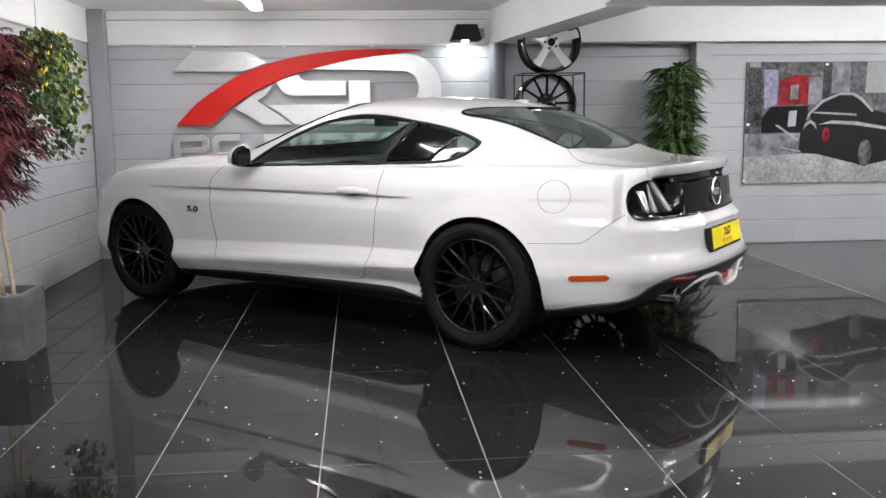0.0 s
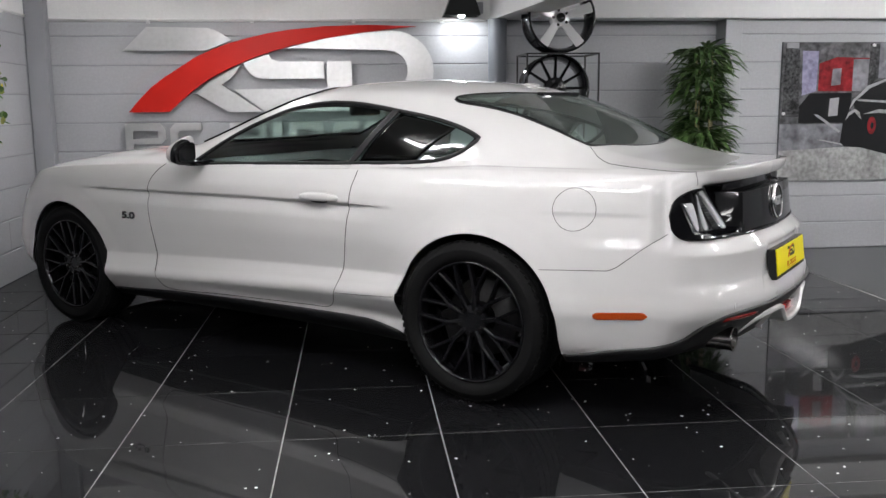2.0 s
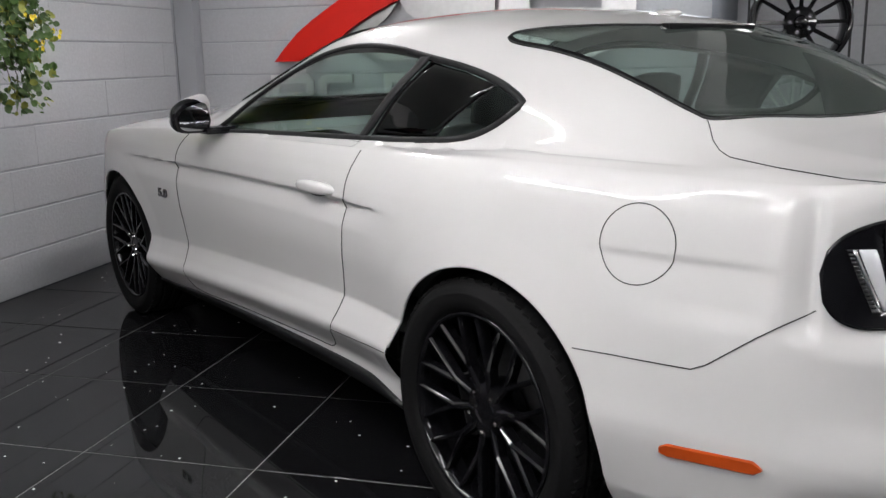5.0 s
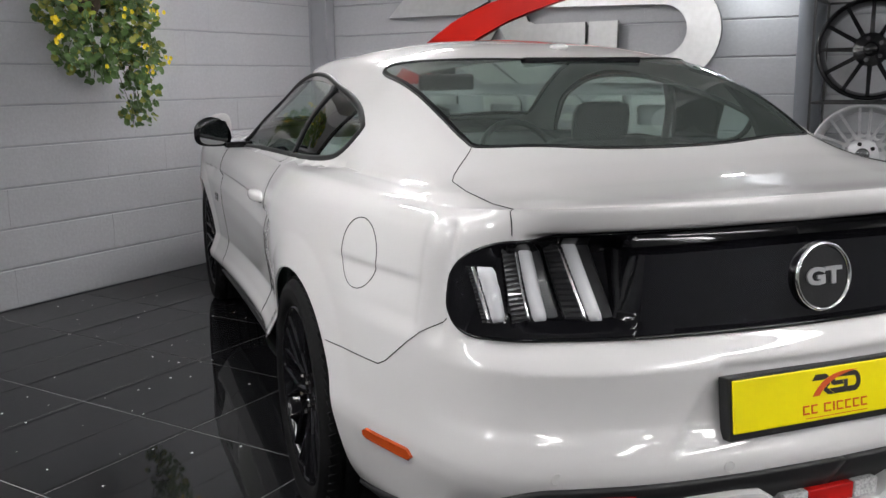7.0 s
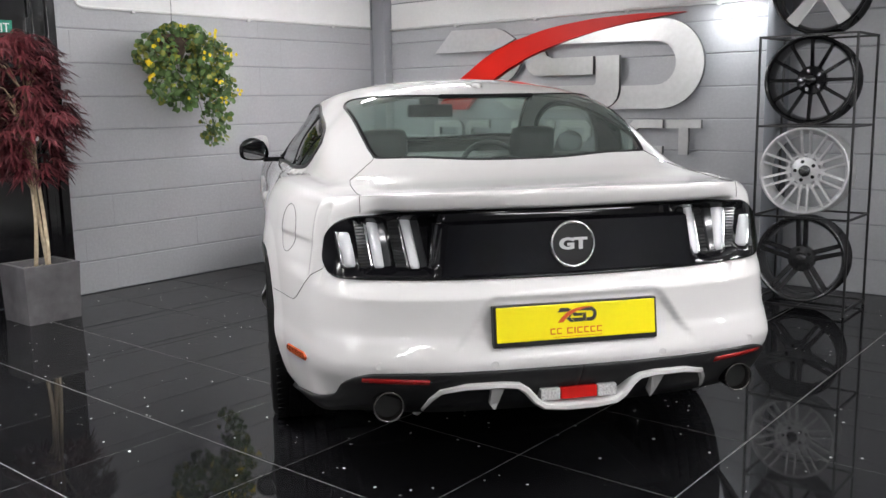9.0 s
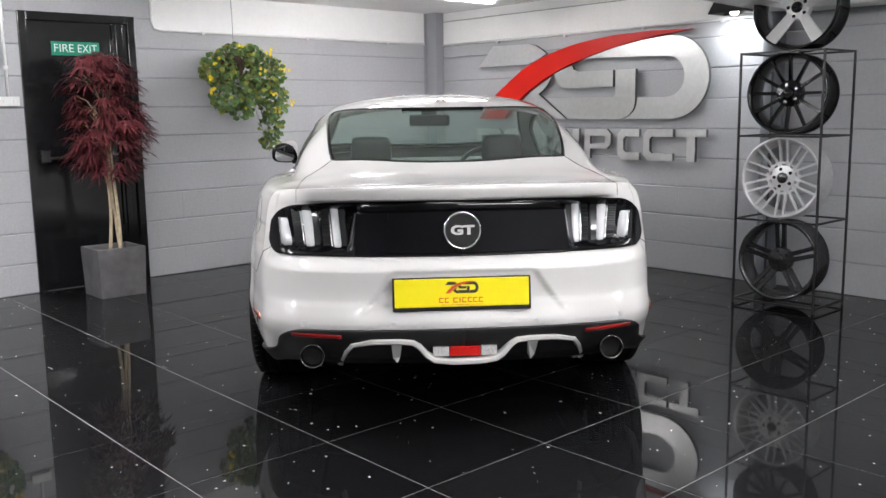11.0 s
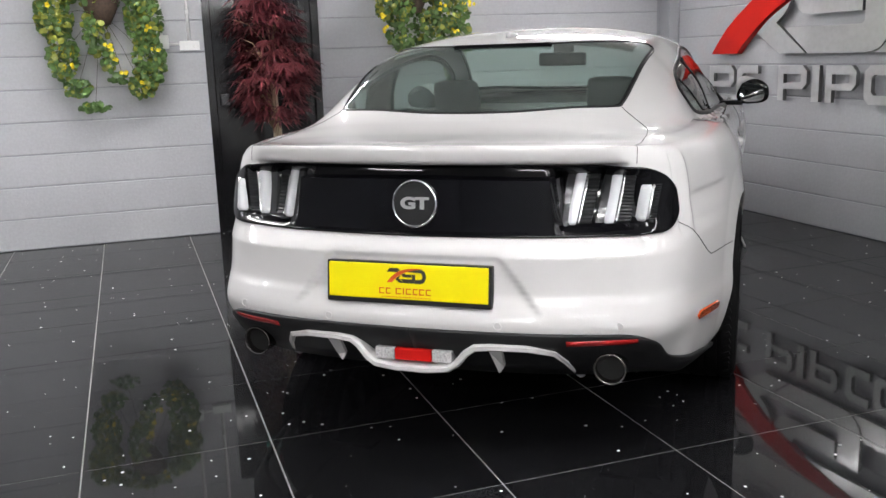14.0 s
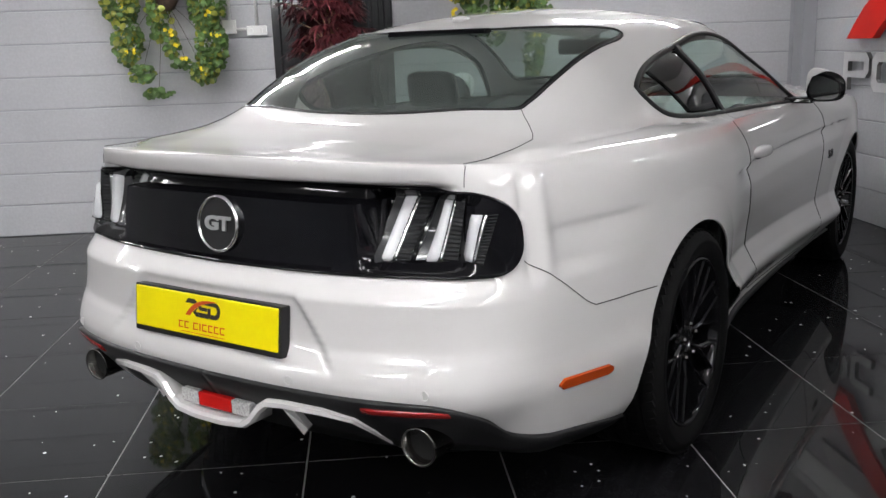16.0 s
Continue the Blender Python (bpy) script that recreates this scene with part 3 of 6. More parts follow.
def blade(bm, a0, r0, a1, r1, z0, z1, w0, w1, dep=0.03):
    p, q = Vector((r0 * math.cos(a0), r0 * math.sin(a0), z0)), Vector((r1 * math.cos(a1), r1 * math.sin(a1), z1))
    s = (q - p).normalized().cross(Vector((0, 0, 1))).normalized()
    vs = []
    for c, ww in ((p, w0), (q, w1)):
        vs.append([bm.verts.new(c + s * ww + Vector((0, 0, dz))) for dz in (-0.004,)] + [bm.verts.new(c + s * ww * 0.8), bm.verts.new(c - s * ww * 0.8), bm.verts.new(c - s * ww + Vector((0, 0, -0.004))), bm.verts.new(c - s * ww * 0.8 - Vector((0, 0, dep))), bm.verts.new(c + s * ww * 0.8 - Vector((0, 0, dep)))])
    for k in range(6):
        bm.faces.new((vs[0][k], vs[0][(k + 1) % 6], vs[1][(k + 1) % 6], vs[1][k]))
    bm.faces.new(vs[0][::-1])
    bm.faces.new(vs[1])


def hub(bm, r=0.075):
    lathe(bm, [(0.03, 0.07), (0.036, 0.062), (r * 0.95, 0.056), (r, 0.045), (r, 0.01)], 36)


def five_star(bm, R):
    hub(bm)
    for k in range(5):
        a = k * math.tau / 5 + math.pi / 2
        blade(bm, a, 0.05, a, R - 0.014, 0.058, 0.094, 0.030, 0.040)


def twelve(bm, R):
    hub(bm, 0.085)
    for k in range(12):
        a = k * math.tau / 12
        blade(bm, a, 0.06, a, R - 0.022, 0.05, 0.080, 0.012, 0.009)


def mesh_pairs(bm, R):
    """Ten pairs of parallel spokes, each pair joined by a bow near the hub."""
    hub(bm, 0.082)
    for k in range(10):
        a = k * math.tau / 10 + math.tau / 20
        for sg in (1, -1):
            blade(bm, a + sg * 0.205, 0.108, a + sg * 0.108, R - 0.016, 0.058, 0.092, 0.0075, 0.0075, 0.022)
            blade(bm, a + sg * 0.205, 0.110, a + sg * 0.29, 0.074, 0.058, 0.054, 0.0085, 0.013, 0.022)
        blade(bm, a + 0.21, 0.109, a, 0.094, 0.057, 0.055, 0.007, 0.007, 0.02)
        blade(bm, a, 0.094, a - 0.21, 0.109, 0.055, 0.057, 0.007, 0.007, 0.02)


def five_twin(bm, R):
    hub(bm, 0.08)
    for k in range(5):
        a = k * math.tau / 5 + math.pi / 2
        for sg in (1, -1):
            blade(bm, a + sg * 0.30, 0.06, a + sg * 0.095, R - 0.02, 0.05, 0.085, 0.016, 0.013)
    for k in range(40):
        a = k * math.tau / 40
        lathe(bm, [(0.0, 0.088), (0.0045, 0.086), (0.005, 0.078)], 8, Matrix.Translation(((R - 0.02) * math.cos(a), (R - 0.02) * math.sin(a), 0)))


show_wheel("silver five-spoke alloy wheel with black barrel on rack top", (4.04, -0.53, RH + 0.269), 0.262, five_star, "machined", "black_alloy", 6)
show_wheel("gloss black multi-spoke alloy wheel standing in rack", (4.01, -0.53, 1.09 + 0.262), 0.255, twelve, "black_alloy", "black_alloy", 4)
show_wheel("bright silver mesh-spoke alloy wheel standing in rack", (4.01, -0.56, 0.56 + 0.262), 0.255, mesh_pairs, "silver", "silver", 4)
show_wheel("dark twin-spoke alloy wheel with riveted rim in rack", (4.01, -0.56, 0.03 + 0.265), 0.258, five_twin, "gun", "gun", 4)

# ---- printed poster ----
PX, PZ, PY = 6.0, 0.575, -0.176
poster = empty("poster", "black and white street photo print with dark hatchback", "poster")
box_part("board", (PX, PX + 1.92, PY, PY + 0.018, PZ, PZ + 1.145), "p_dark", poster, "printed board", 0.002)
S = 0.001735


def ink(name, pts, material, layer):
    bm = bmesh.new()
    o = [(PX + (x - 65) * S, PZ + (740 - y) * S) for x, y in pts]
    prism(bm, o, PY - 0.0006 * layer, PY + 0.004)
    part(name, bm, material, poster)


ink("road", [(66, 738), (1160, 738), (1160, 560), (800, 560), (420, 575), (66, 592)], "p_road", 1)
ink("kerb", [(66, 592), (420, 575), (800, 560), (1160, 560), (1160, 470), (66, 465)], "p_mid", 1)
ink("tree", [(80, 110), (150, 115), (160, 430), (75, 430)], "p_tree", 2)
ink("sky", [(85, 82), (145, 82), (145, 108), (85, 108)], "p_white", 2)
ink("curtain", [(165, 120), (245, 122), (240, 310), (170, 330)], "p_lilac", 2)
ink("shop_front", [(250, 180), (335, 150), (500, 155), (495, 310), (250, 310)], "p_red", 2)
ink("shop_shade", [(420, 160), (500, 160), (495, 310), (420, 310)], "p_mid", 3)
ink("sign_panel", [(318, 205), (362, 202), (360, 280), (314, 284)], "p_mid", 4)
ink("sign_panel", [(312, 345), (358, 340), (354, 425), (308, 430)], "p_white", 4)
ink("pillar", [(500, 90), (548, 90), (548, 250), (500, 290)], "p_tree", 3)
ink("wall", [(550, 82), (655, 82), (655, 250), (550, 250)], "p_mid", 2)
ink("wall", [(750, 82), (1160, 82), (1160, 250), (745, 250)], "p_white", 2)
ink("far_car", [(160, 460), (160, 380), (210, 320), (420, 318), (420, 460)], "p_black", 3)
ink("line", [(235, 420), (255, 420), (375, 500), (365, 508)], "p_white", 5)
ink("line", [(255, 540), (280, 540), (410, 565), (395, 570)], "p_white", 5)
ink("car_body", [(375, 555), (385, 450), (410, 410), (440, 395), (430, 350), (460, 320), (520, 270), (600, 247), (680, 248), (730, 275), (790, 340), (900, 370), (1060, 420), (1100, 480), (1090, 580), (1000, 600), (800, 640), (760, 650), (600, 610), (480, 580), (400, 575)], "p_black", 6)
ink("roof_line", [(410, 400), (430, 350), (500, 285), (600, 247), (680, 248), (730, 275), (800, 350), (790, 355), (720, 290), (675, 262), (600, 260), (510, 298), (440, 358)], "p_white", 8)
ink("waist_line", [(480, 420), (560, 398), (700, 405), (900, 440), (900, 455), (700, 425), (560, 415)], "p_road", 8)
ink("sill_line", [(450, 348), (700, 362), (700, 374), (450, 358)], "p_road", 8)
ink("roundel", [(530 + 22 * math.cos(a), 475 + 42 * math.sin(a)) for a in np.linspace(0, math.tau, 24, endpoint=False)], "p_red", 9)
ink("roundel_core", [(532 + 9 * math.cos(a), 475 + 16 * math.sin(a)) for a in np.linspace(0, math.tau, 16, endpoint=False)], "p_black", 10)
ink("car_wheel", [(760 + 38 * math.cos(a), 580 + 75 * math.sin(a)) for a in np.linspace(0, math.tau, 24, endpoint=False)], "p_dark", 8)
ink("arch_line", [(395, 450), (410, 410), (440, 395), (465, 410), (475, 445), (460, 430), (440, 410), (415, 425)], "p_road", 8)
for x, y in ((82, 415), (518, 95), (68, 722)):
    bm = bmesh.new()
    bmesh.ops.create_cone(bm, cap_ends=True, segments=14, radius1=0.014, radius2=0.012, depth=0.012, matrix=Matrix.Translation((PX + (x - 65) * S, PY - 0.008, PZ + (740 - y) * S)) @ Matrix.Rotation(math.radians(90), 4, "X"))
    part("fixing", bm, "white_plastic", poster, "white fixing stud")


# ---- plants ----
def leaflet(bm, base, way, normal, length, width, droop, segs=3):
    """A pointed folded blade from base along way, bending down."""
    way, normal = way.normalized(), normal.normalized()
    side = way.cross(normal).normalized()
    last = None
    for k in range(segs + 1):
        t = k / segs
        c = base + way * length * t + Vector((0, 0, -1)) * droop * length * t * t
        w = width * (math.sin(math.pi * min(1, 0.12 + 0.88 * t)) ** 0.8) if k < segs else 0
        row = [bm.verts.new(c + side * w + normal * w * 0.35), bm.verts.new(c), bm.verts.new(c - side * w + normal * w * 0.35)] if w > 0 else [bm.verts.new(c)]
        if last:
            if len(row) == 3:
                bm.faces.new((last[0], last[1], row[1], row[0]))
                bm.faces.new((last[1], last[2], row[2], row[1]))
            else:
                bm.faces.new((last[0], last[1], row[0]))
                bm.faces.new((last[1], last[2], row[0]))
        last = row


def palmate(bm, base, out, size, rnd, n=7, spread=150, droop=0.35, width=0.1):
    out = out.normalized()
    up = Vector((0, 0, 1))
    side = out.cross(up)
    side = side.normalized() if side.length > 0.05 else Vector((1, 0, 0))
    nrm = side.cross(out).normalized()
    for k in range(n):
        a = math.radians(-spread / 2 + spread * k / (n - 1) + rnd.uniform(-8, 8))
        way = out * math.cos(a) + side * math.sin(a)
        ln = size * (0.65 + 0.35 * math.cos(a)) * rnd.uniform(0.85, 1.1)
        leaflet(bm, base, way, nrm, ln, ln * width, droop * rnd.uniform(0.6, 1.4))


def planter(name, x0, x1, y0, y1, h, label):
    p = empty(name, label, "planter")
    cx, cy = (x0 + x1) / 2, (y0 + y1) / 2
    bm = bmesh.new()
    rings = []
    for z, k, inner in ((0, 0.93, 0), (0.004, 0.935, 0), (h - 0.004, 0.998, 0), (h, 0.99, 0), (h, 1.0, 0.032), (h - 0.05, 1.0, 0.034)):
        hx, hy = (x1 - x0) / 2 * k - inner, (y1 - y0) / 2 * k - inner
        rings.append([bm.verts.new((cx + sx * hx, cy + sy * hy, z)) for sx, sy in ((-1, -1), (1, -1), (1, 1), (-1, 1))])
    for a, b in zip(rings, rings[1:]):
        for k in range(4):
            bm.faces.new((a[k], a[(k + 1) % 4], b[(k + 1) % 4], b[k]))
    bm.faces.new(rings[0][::-1])
    bm.faces.new(rings[-1])
    bmesh.ops.recalc_face_normals(bm, faces=bm.faces)
    part("tub", bm, "planter", p, "grey slate-look square tub")
    rnd = random.Random(5)
    bm = bmesh.new()
    for _ in range(150):
        r = rnd.uniform(0.008, 0.016)
        bmesh.ops.create_icosphere(bm, subdivisions=1, radius=r, matrix=Matrix.Translation((cx + rnd.uniform(-1, 1) * ((x1 - x0) / 2 - 0.05), cy + rnd.uniform(-1, 1) * ((y1 - y0) / 2 - 0.05), h - 0.047 + rnd.uniform(0, 0.01))) @ Matrix.Diagonal((1, 0.8, 0.6, 1)))
    tagged(part("pebbles", bm, "pebble", p, "pale pebbles", True), kind="stuff")
    return p


planter("planter", 0.27, 0.595, -3.69, -3.345, 0.347, "square grey slate-look planter with pale pebbles")
rnd = random.Random(11)
acer = empty("potted_tree", "artificial burgundy-leaved tree with pale twin stems", "plant", (0.43, -3.51, 0.30))
stems = []
for k, (dx, dy, tx, ty) in enumerate(((-0.02, -0.02, -0.03, -0.03), (0.03, 0.01, 0.02, 0.05), (0.0, 0.035, -0.02, 0.02))):
    pts = [(dx + (tx - dx) * t + 0.02 * math.sin(5 * t + k * 2), dy + (ty - dy) * t + 0.022 * math.sin(4.2 * t + k), 1.05 * t) for t in np.linspace(0, 1, 14)]
    tube("stem", pts, 0.0135, "bark", acer, seg=8, taper=lambda t: 1 - 0.45 * t)
    stems.append(pts)
bm = bmesh.new()
clumps = [(rnd.uniform(0, math.tau), rnd.random(), rnd.uniform(0.55, 1.0)) for _ in range(30)]
for i in range(560):
    ca, t, cr = clumps[i % 30]
    t = min(1, max(0, t + rnd.gauss(0, 0.07)))
    z = 0.58 + 0.80 * t
    prof = 0.19 + 0.13 * math.sin(math.pi * min(1, 0.02 + t * 0.72)) - 0.09 * max(0, t - 0.88) / 0.12
    ang = ca + rnd.gauss(0, 0.5)
    rr = prof * cr * math.sqrt(rnd.uniform(0.1, 1.1))
    q = Vector((rr * 0.85 * math.cos(ang), rr * math.sin(ang), z + rnd.uniform(-0.04, 0.04)))
    q.x = max(q.x, -0.33)
    q.y -= 0.10 * max(0, t - 0.55) / 0.45
    out = Vector((math.cos(ang), math.sin(ang), rnd.uniform(-0.8, 0.2)))
    palmate(bm, q, out, rnd.uniform(0.08, 0.13), rnd, 7, rnd.uniform(170, 230), 0.35, 0.082)
    if i % 9 == 0:
        tube("twig", [(0, 0, max(0.45, z - 0.2)), q * 0.6 + Vector((0, 0, (z - 0.08) * 0.4)), q], 0.004, "bark", acer, "", 5)
part("crown", bm, "red_leaf", acer, "burgundy cut leaves")

palm = empty("potted_palm", "green artificial palm with slim canes by the wall", "plant", (5.24, -0.44, 0))
bm = bmesh.new()
lathe(bm, [(0.0, 0.0), (0.13, 0.0), (0.16, 0.28), (0.17, 0.30), (0.155, 0.30), (0.145, 0.26), (0.0, 0.26)], 32)
part("pot", bm, "satin_black", palm, "dark round pot", True)
bm = bmesh.new()
rnd = random.Random(23)
for k in range(4):
    a = k * 1.7
    pts = [(0.05 * math.cos(a) * (1 + 0.6 * t), 0.05 * math.sin(a) * (1 + 0.6 * t), 0.26 + (1.18 + 0.06 * k) * t) for t in np.linspace(0, 1, 8)]
    tube("cane", pts, 0.012, "bark", palm, seg=8, taper=lambda t: 1 - 0.4 * t)
for i in range(170):
    t = rnd.random()
    z = 0.46 + 1.20 * t
    a = rnd.uniform(0, math.tau)
    r0 = rnd.uniform(0.02, 0.15) * (1.1 - 0.45 * t)
    q = Vector((r0 * math.cos(a), r0 * math.sin(a), z))
    out = Vector((math.cos(a), math.sin(a), rnd.uniform(0.1, 0.9)))
    palmate(bm, q, out, rnd.uniform(0.24, 0.36) * (1.05 - 0.22 * t), rnd, 6, rnd.uniform(80, 150), rnd.uniform(0.35, 0.8), 0.075)
part("crown", bm, "palm_leaf", palm, "arching narrow green leaves")


def round_leaf(bm, c, n, r, rnd):
    n = n.normalized()
    s = n.orthogonal().normalized()
    t = n.cross(s)
    mid = bm.verts.new(c - n * r * 0.18)
    ring = [bm.verts.new(c + (s * math.cos(a) + t * math.sin(a)) * r * rnd.uniform(0.85, 1.1)) for a in np.linspace(0, math.tau, 7, endpoint=False)]
    for k in range(7):
        bm.faces.new((mid, ring[k], ring[(k + 1) % 7]))


def hanging_basket(xc, deep, y, lobes, flowers, label, seed, cone_z, squeeze=1.0, shift=0.0):
    """Leaves and flowers in lobes (dy, z, ry, rz, leaves, paler share) round a basket hung from the ceiling, xc from the wall."""
    rnd = random.Random(seed)
    b = empty("hanging_basket", label, "plant", (xc, y, -0.06))
    bm = bmesh.new()
    lathe(bm, [(0.0, -0.09), (0.03, -0.08), (0.06, 0.0), (0.07, 0.05), (0.06, 0.05), (0.05, 0.0)], 24, Matrix.Translation((0, 0, cone_z + 0.08)) @ Matrix.Diagonal((1.8, 1.8, 1.3, 1)))
    part("basket", bm, "wicker", b, "dark wicker wall basket", True)
    tube("wire", [(0.0, 0.0, cone_z + 0.12), (0.004, 0.006, cone_z + 0.34), (0.0, 0.0, CEIL + 0.062)], 0.0014, "gun", b, "thin hanging wire", 6)
    g, pl, st = bmesh.new(), bmesh.new(), bmesh.new()
    for dy, z, ry, rz, n, pale in lobes:
        dy, ry = dy * squeeze + shift, ry * squeeze
        for _ in range(int(n * 1.8)):
            while True:
                u, v = rnd.uniform(-1, 1), rnd.uniform(-1, 1)
                if u * u + v * v < 1:
                    break
            x = deep * math.sqrt(1 - u * u - v * v) * rnd.uniform(-0.6, 1.0)
            c = Vector((x, dy + u * ry, z + v * rz))
            round_leaf(pl if rnd.random() < pale else g, c, Vector((rnd.uniform(0.2, 1), rnd.uniform(-0.7, 0.7), rnd.uniform(-0.3, 0.9))), rnd.uniform(0.010, 0.026), rnd)
        tube_mesh(st, [(0.02, 0, cone_z + 0.05), (0.03, dy * 0.5, (z + cone_z) / 2 + 0.05), (0.0, dy, z), (-0.02, dy, z - rz)], 0.0016, 5)
    part("leaves", g, "green_leaf", b, "rounded green leaves")
    part("pale_leaves", pl, "pale_leaf", b, "yellow-green leaves")
    tagged(part("stem", st, "wicker", b), kind="stuff")
    for dy, z in flowers:
        dy = dy * squeeze + shift
        fl = bmesh.new()
        for _ in range(4):
            c = Vector((deep * 0.5 + rnd.uniform(-0.02, 0.04), dy + rnd.uniform(-0.028, 0.028), z + rnd.uniform(-0.028, 0.028)))
            for k in range(5):
                a = k * math.tau / 5
                leaflet(fl, c, Vector((0.5, math.cos(a), math.sin(a))), Vector((1, 0, 0)), 0.017, 0.009, 0.2, 2)
        tagged(part("flower", fl, "petal", b, "yellow flower cluster"), "yellow flower cluster", kind="stuff")


hanging_basket(0.34, 0.22, -2.42, [(0.0, 1.80, 0.22, 0.09, 190, 0.3), (-0.24, 1.68, 0.17, 0.13, 170, 0.35), (0.26, 1.66, 0.18, 0.15, 210, 0.3), (-0.20, 1.48, 0.11, 0.14, 100, 0.15), (0.06, 1.52, 0.13, 0.14, 110, 0.2), (0.32, 1.45, 0.13, 0.17, 160, 0.2), (-0.02, 1.36, 0.07, 0.07, 36, 0.1), (0.29, 1.22, 0.08, 0.13, 70, 0.15), (0.27, 1.10, 0.035, 0.06, 22, 0.3)],
               [(-0.40, 1.62), (-0.33, 1.74), (-0.36, 1.53), (-0.06, 1.84), (0.14, 1.68), (0.34, 1.72), (0.42, 1.70), (0.26, 1.50), (0.44, 1.42), (0.28, 1.38), (-0.02, 1.36), (0.24, 1.82)],
               "wall basket of green trailing leaves and yellow flowers", 3, 1.66, 0.84, 0.055)
hanging_basket(0.22, 0.17, -4.59, [(0.0, 1.80, 0.24, 0.09, 180, 0.25), (-0.30, 1.66, 0.12, 0.16, 170, 0.35), (0.27, 1.62, 0.12, 0.19, 190, 0.2), (-0.27, 1.40, 0.10, 0.17, 130, 0.3), (0.28, 1.34, 0.11, 0.17, 150, 0.2), (-0.05, 1.55, 0.08, 0.17, 80, 0.4), (0.02, 1.36, 0.05, 0.09, 30, 0.4), (0.22, 1.17, 0.09, 0.07, 60, 0.25), (-0.20, 1.18, 0.09, 0.06, 50, 0.2), (-0.10, 1.05, 0.10, 0.03, 30, 0.1), (0.10, 1.24, 0.10, 0.03, 26, 0.1)],
               [(-0.33, 1.72), (-0.28, 1.64), (-0.25, 1.42), (-0.24, 1.32), (0.02, 1.46), (0.06, 1.36), (0.30, 1.56), (0.24, 1.19), (-0.03, 1.76), (0.12, 1.80), (0.10, 1.26), (0.33, 1.44)],
               "wall basket of green trailing leaves and yellow flowers", 9, 1.62)

# ---- the car ----
# own axes: u ahead from the rear axle, v to its left, z up
CAR = Matrix(((-0.7853, -0.6192, 0, 3.516), (0.6192, -0.7853, 0, -3.074), (0, 0, 1, 0), (0, 0, 0, 1)))
car = empty("car", "pearl white two-door fastback coupe with black alloy wheels", "car")
car.matrix_basis = CAR


def spline(xs, ys):
    """Smooth rise-and-fall curve through points, with no overshoot."""
    xs, ys = np.array(xs, float), np.array(ys, float)
    h, d = np.diff(xs), np.diff(ys) / np.diff(xs)
    m = np.zeros(len(xs))
    for i in range(1, len(xs) - 1):
        if d[i - 1] * d[i] > 0:
            w1, w2 = 2 * h[i] + h[i - 1], h[i] + 2 * h[i - 1]
            m[i] = (w1 + w2) / (w1 / d[i - 1] + w2 / d[i])
    m[0], m[-1] = d[0], d[-1]

    def at(x):
        x = np.clip(np.asarray(x, float), xs[0], xs[-1])
        i = np.clip(np.searchsorted(xs, x) - 1, 0, len(xs) - 2)
        t = (x - xs[i]) / h[i]
        return ((1 + 2 * t) * (1 - t) ** 2 * ys[i] + t * (1 - t) ** 2 * h[i] * m[i] + t * t * (3 - 2 * t) * ys[i + 1] + t * t * (t - 1) * h[i] * m[i + 1])
    return at


def catmull(points, n):
    """n points spread evenly along a smooth line through the given ones."""
    P = [np.array(p, float) for p in points]
    P = [2 * P[0] - P[1]] + P + [2 * P[-1] - P[-2]]
    fine = []
    for a, b, c, d in zip(P, P[1:], P[2:], P[3:]):
        for t in np.linspace(0, 1, 24, endpoint=False):
            fine.append(0.5 * (2 * b + (c - a) * t + (2 * a - 5 * b + 4 * c - d) * t * t + (3 * b - a - 3 * c + d) * t ** 3))
    fine.append(P[-2])
    fine = np.array(fine)
    s = np.r_[0, np.cumsum(np.linalg.norm(np.diff(fine, axis=0), axis=1))]
    q = np.linspace(0, s[-1], n)
    return np.stack([np.interp(q, s, fine[:, k]) for k in range(fine.shape[1])], 1)


# plan of the widest line, rear centre to front centre
PLAN = catmull([(-1.088, 0), (-1.078, 0.25), (-1.045, 0.48), (-0.97, 0.68), (-0.84, 0.795), (-0.62, 0.868), (-0.35, 0.925), (0, 0.962), (0.35, 0.952), (0.75, 0.915), (1.3, 0.902), (1.9, 0.905), (2.3, 0.915),
                (2.75, 0.925), (3.1, 0.885), (3.35, 0.79), (3.52, 0.62), (3.62, 0.35), (3.65, 0)], 1200)
_t = np.gradient(PLAN, axis=0)
_t /= np.linalg.norm(_t, axis=1)[:, None]
PLAN_N = np.stack([-_t[:, 1], _t[:, 0]], 1)
PLAN_N[0], PLAN_N[-1] = (-1, 0), (1, 0)
PLAN_P = np.linspace(0, 1, len(PLAN))

PLAN_LONG = float(np.linalg.norm(np.diff(PLAN, axis=0), axis=1).sum())
END_P = float(np.interp(-0.80, PLAN[60:1000, 0], PLAN_P[60:1000]))          # where the tail panel ends
side_in = spline([0.14, 0.20, 0.26, 0.30, 0.335, 0.345, 0.39, 0.438, 0.450, 0.462, 0.54, 0.66, 0.73, 0.80, 0.85, 0.90, 0.94, 0.985],
                 [0.14, 0.10, 0.050, 0.022, 0.004, 0.003, 0.022, 0.041, 0.044, 0.043, 0.036, 0.024, 0.022, 0.0235, 0.030, 0.050, 0.078, 0.125])
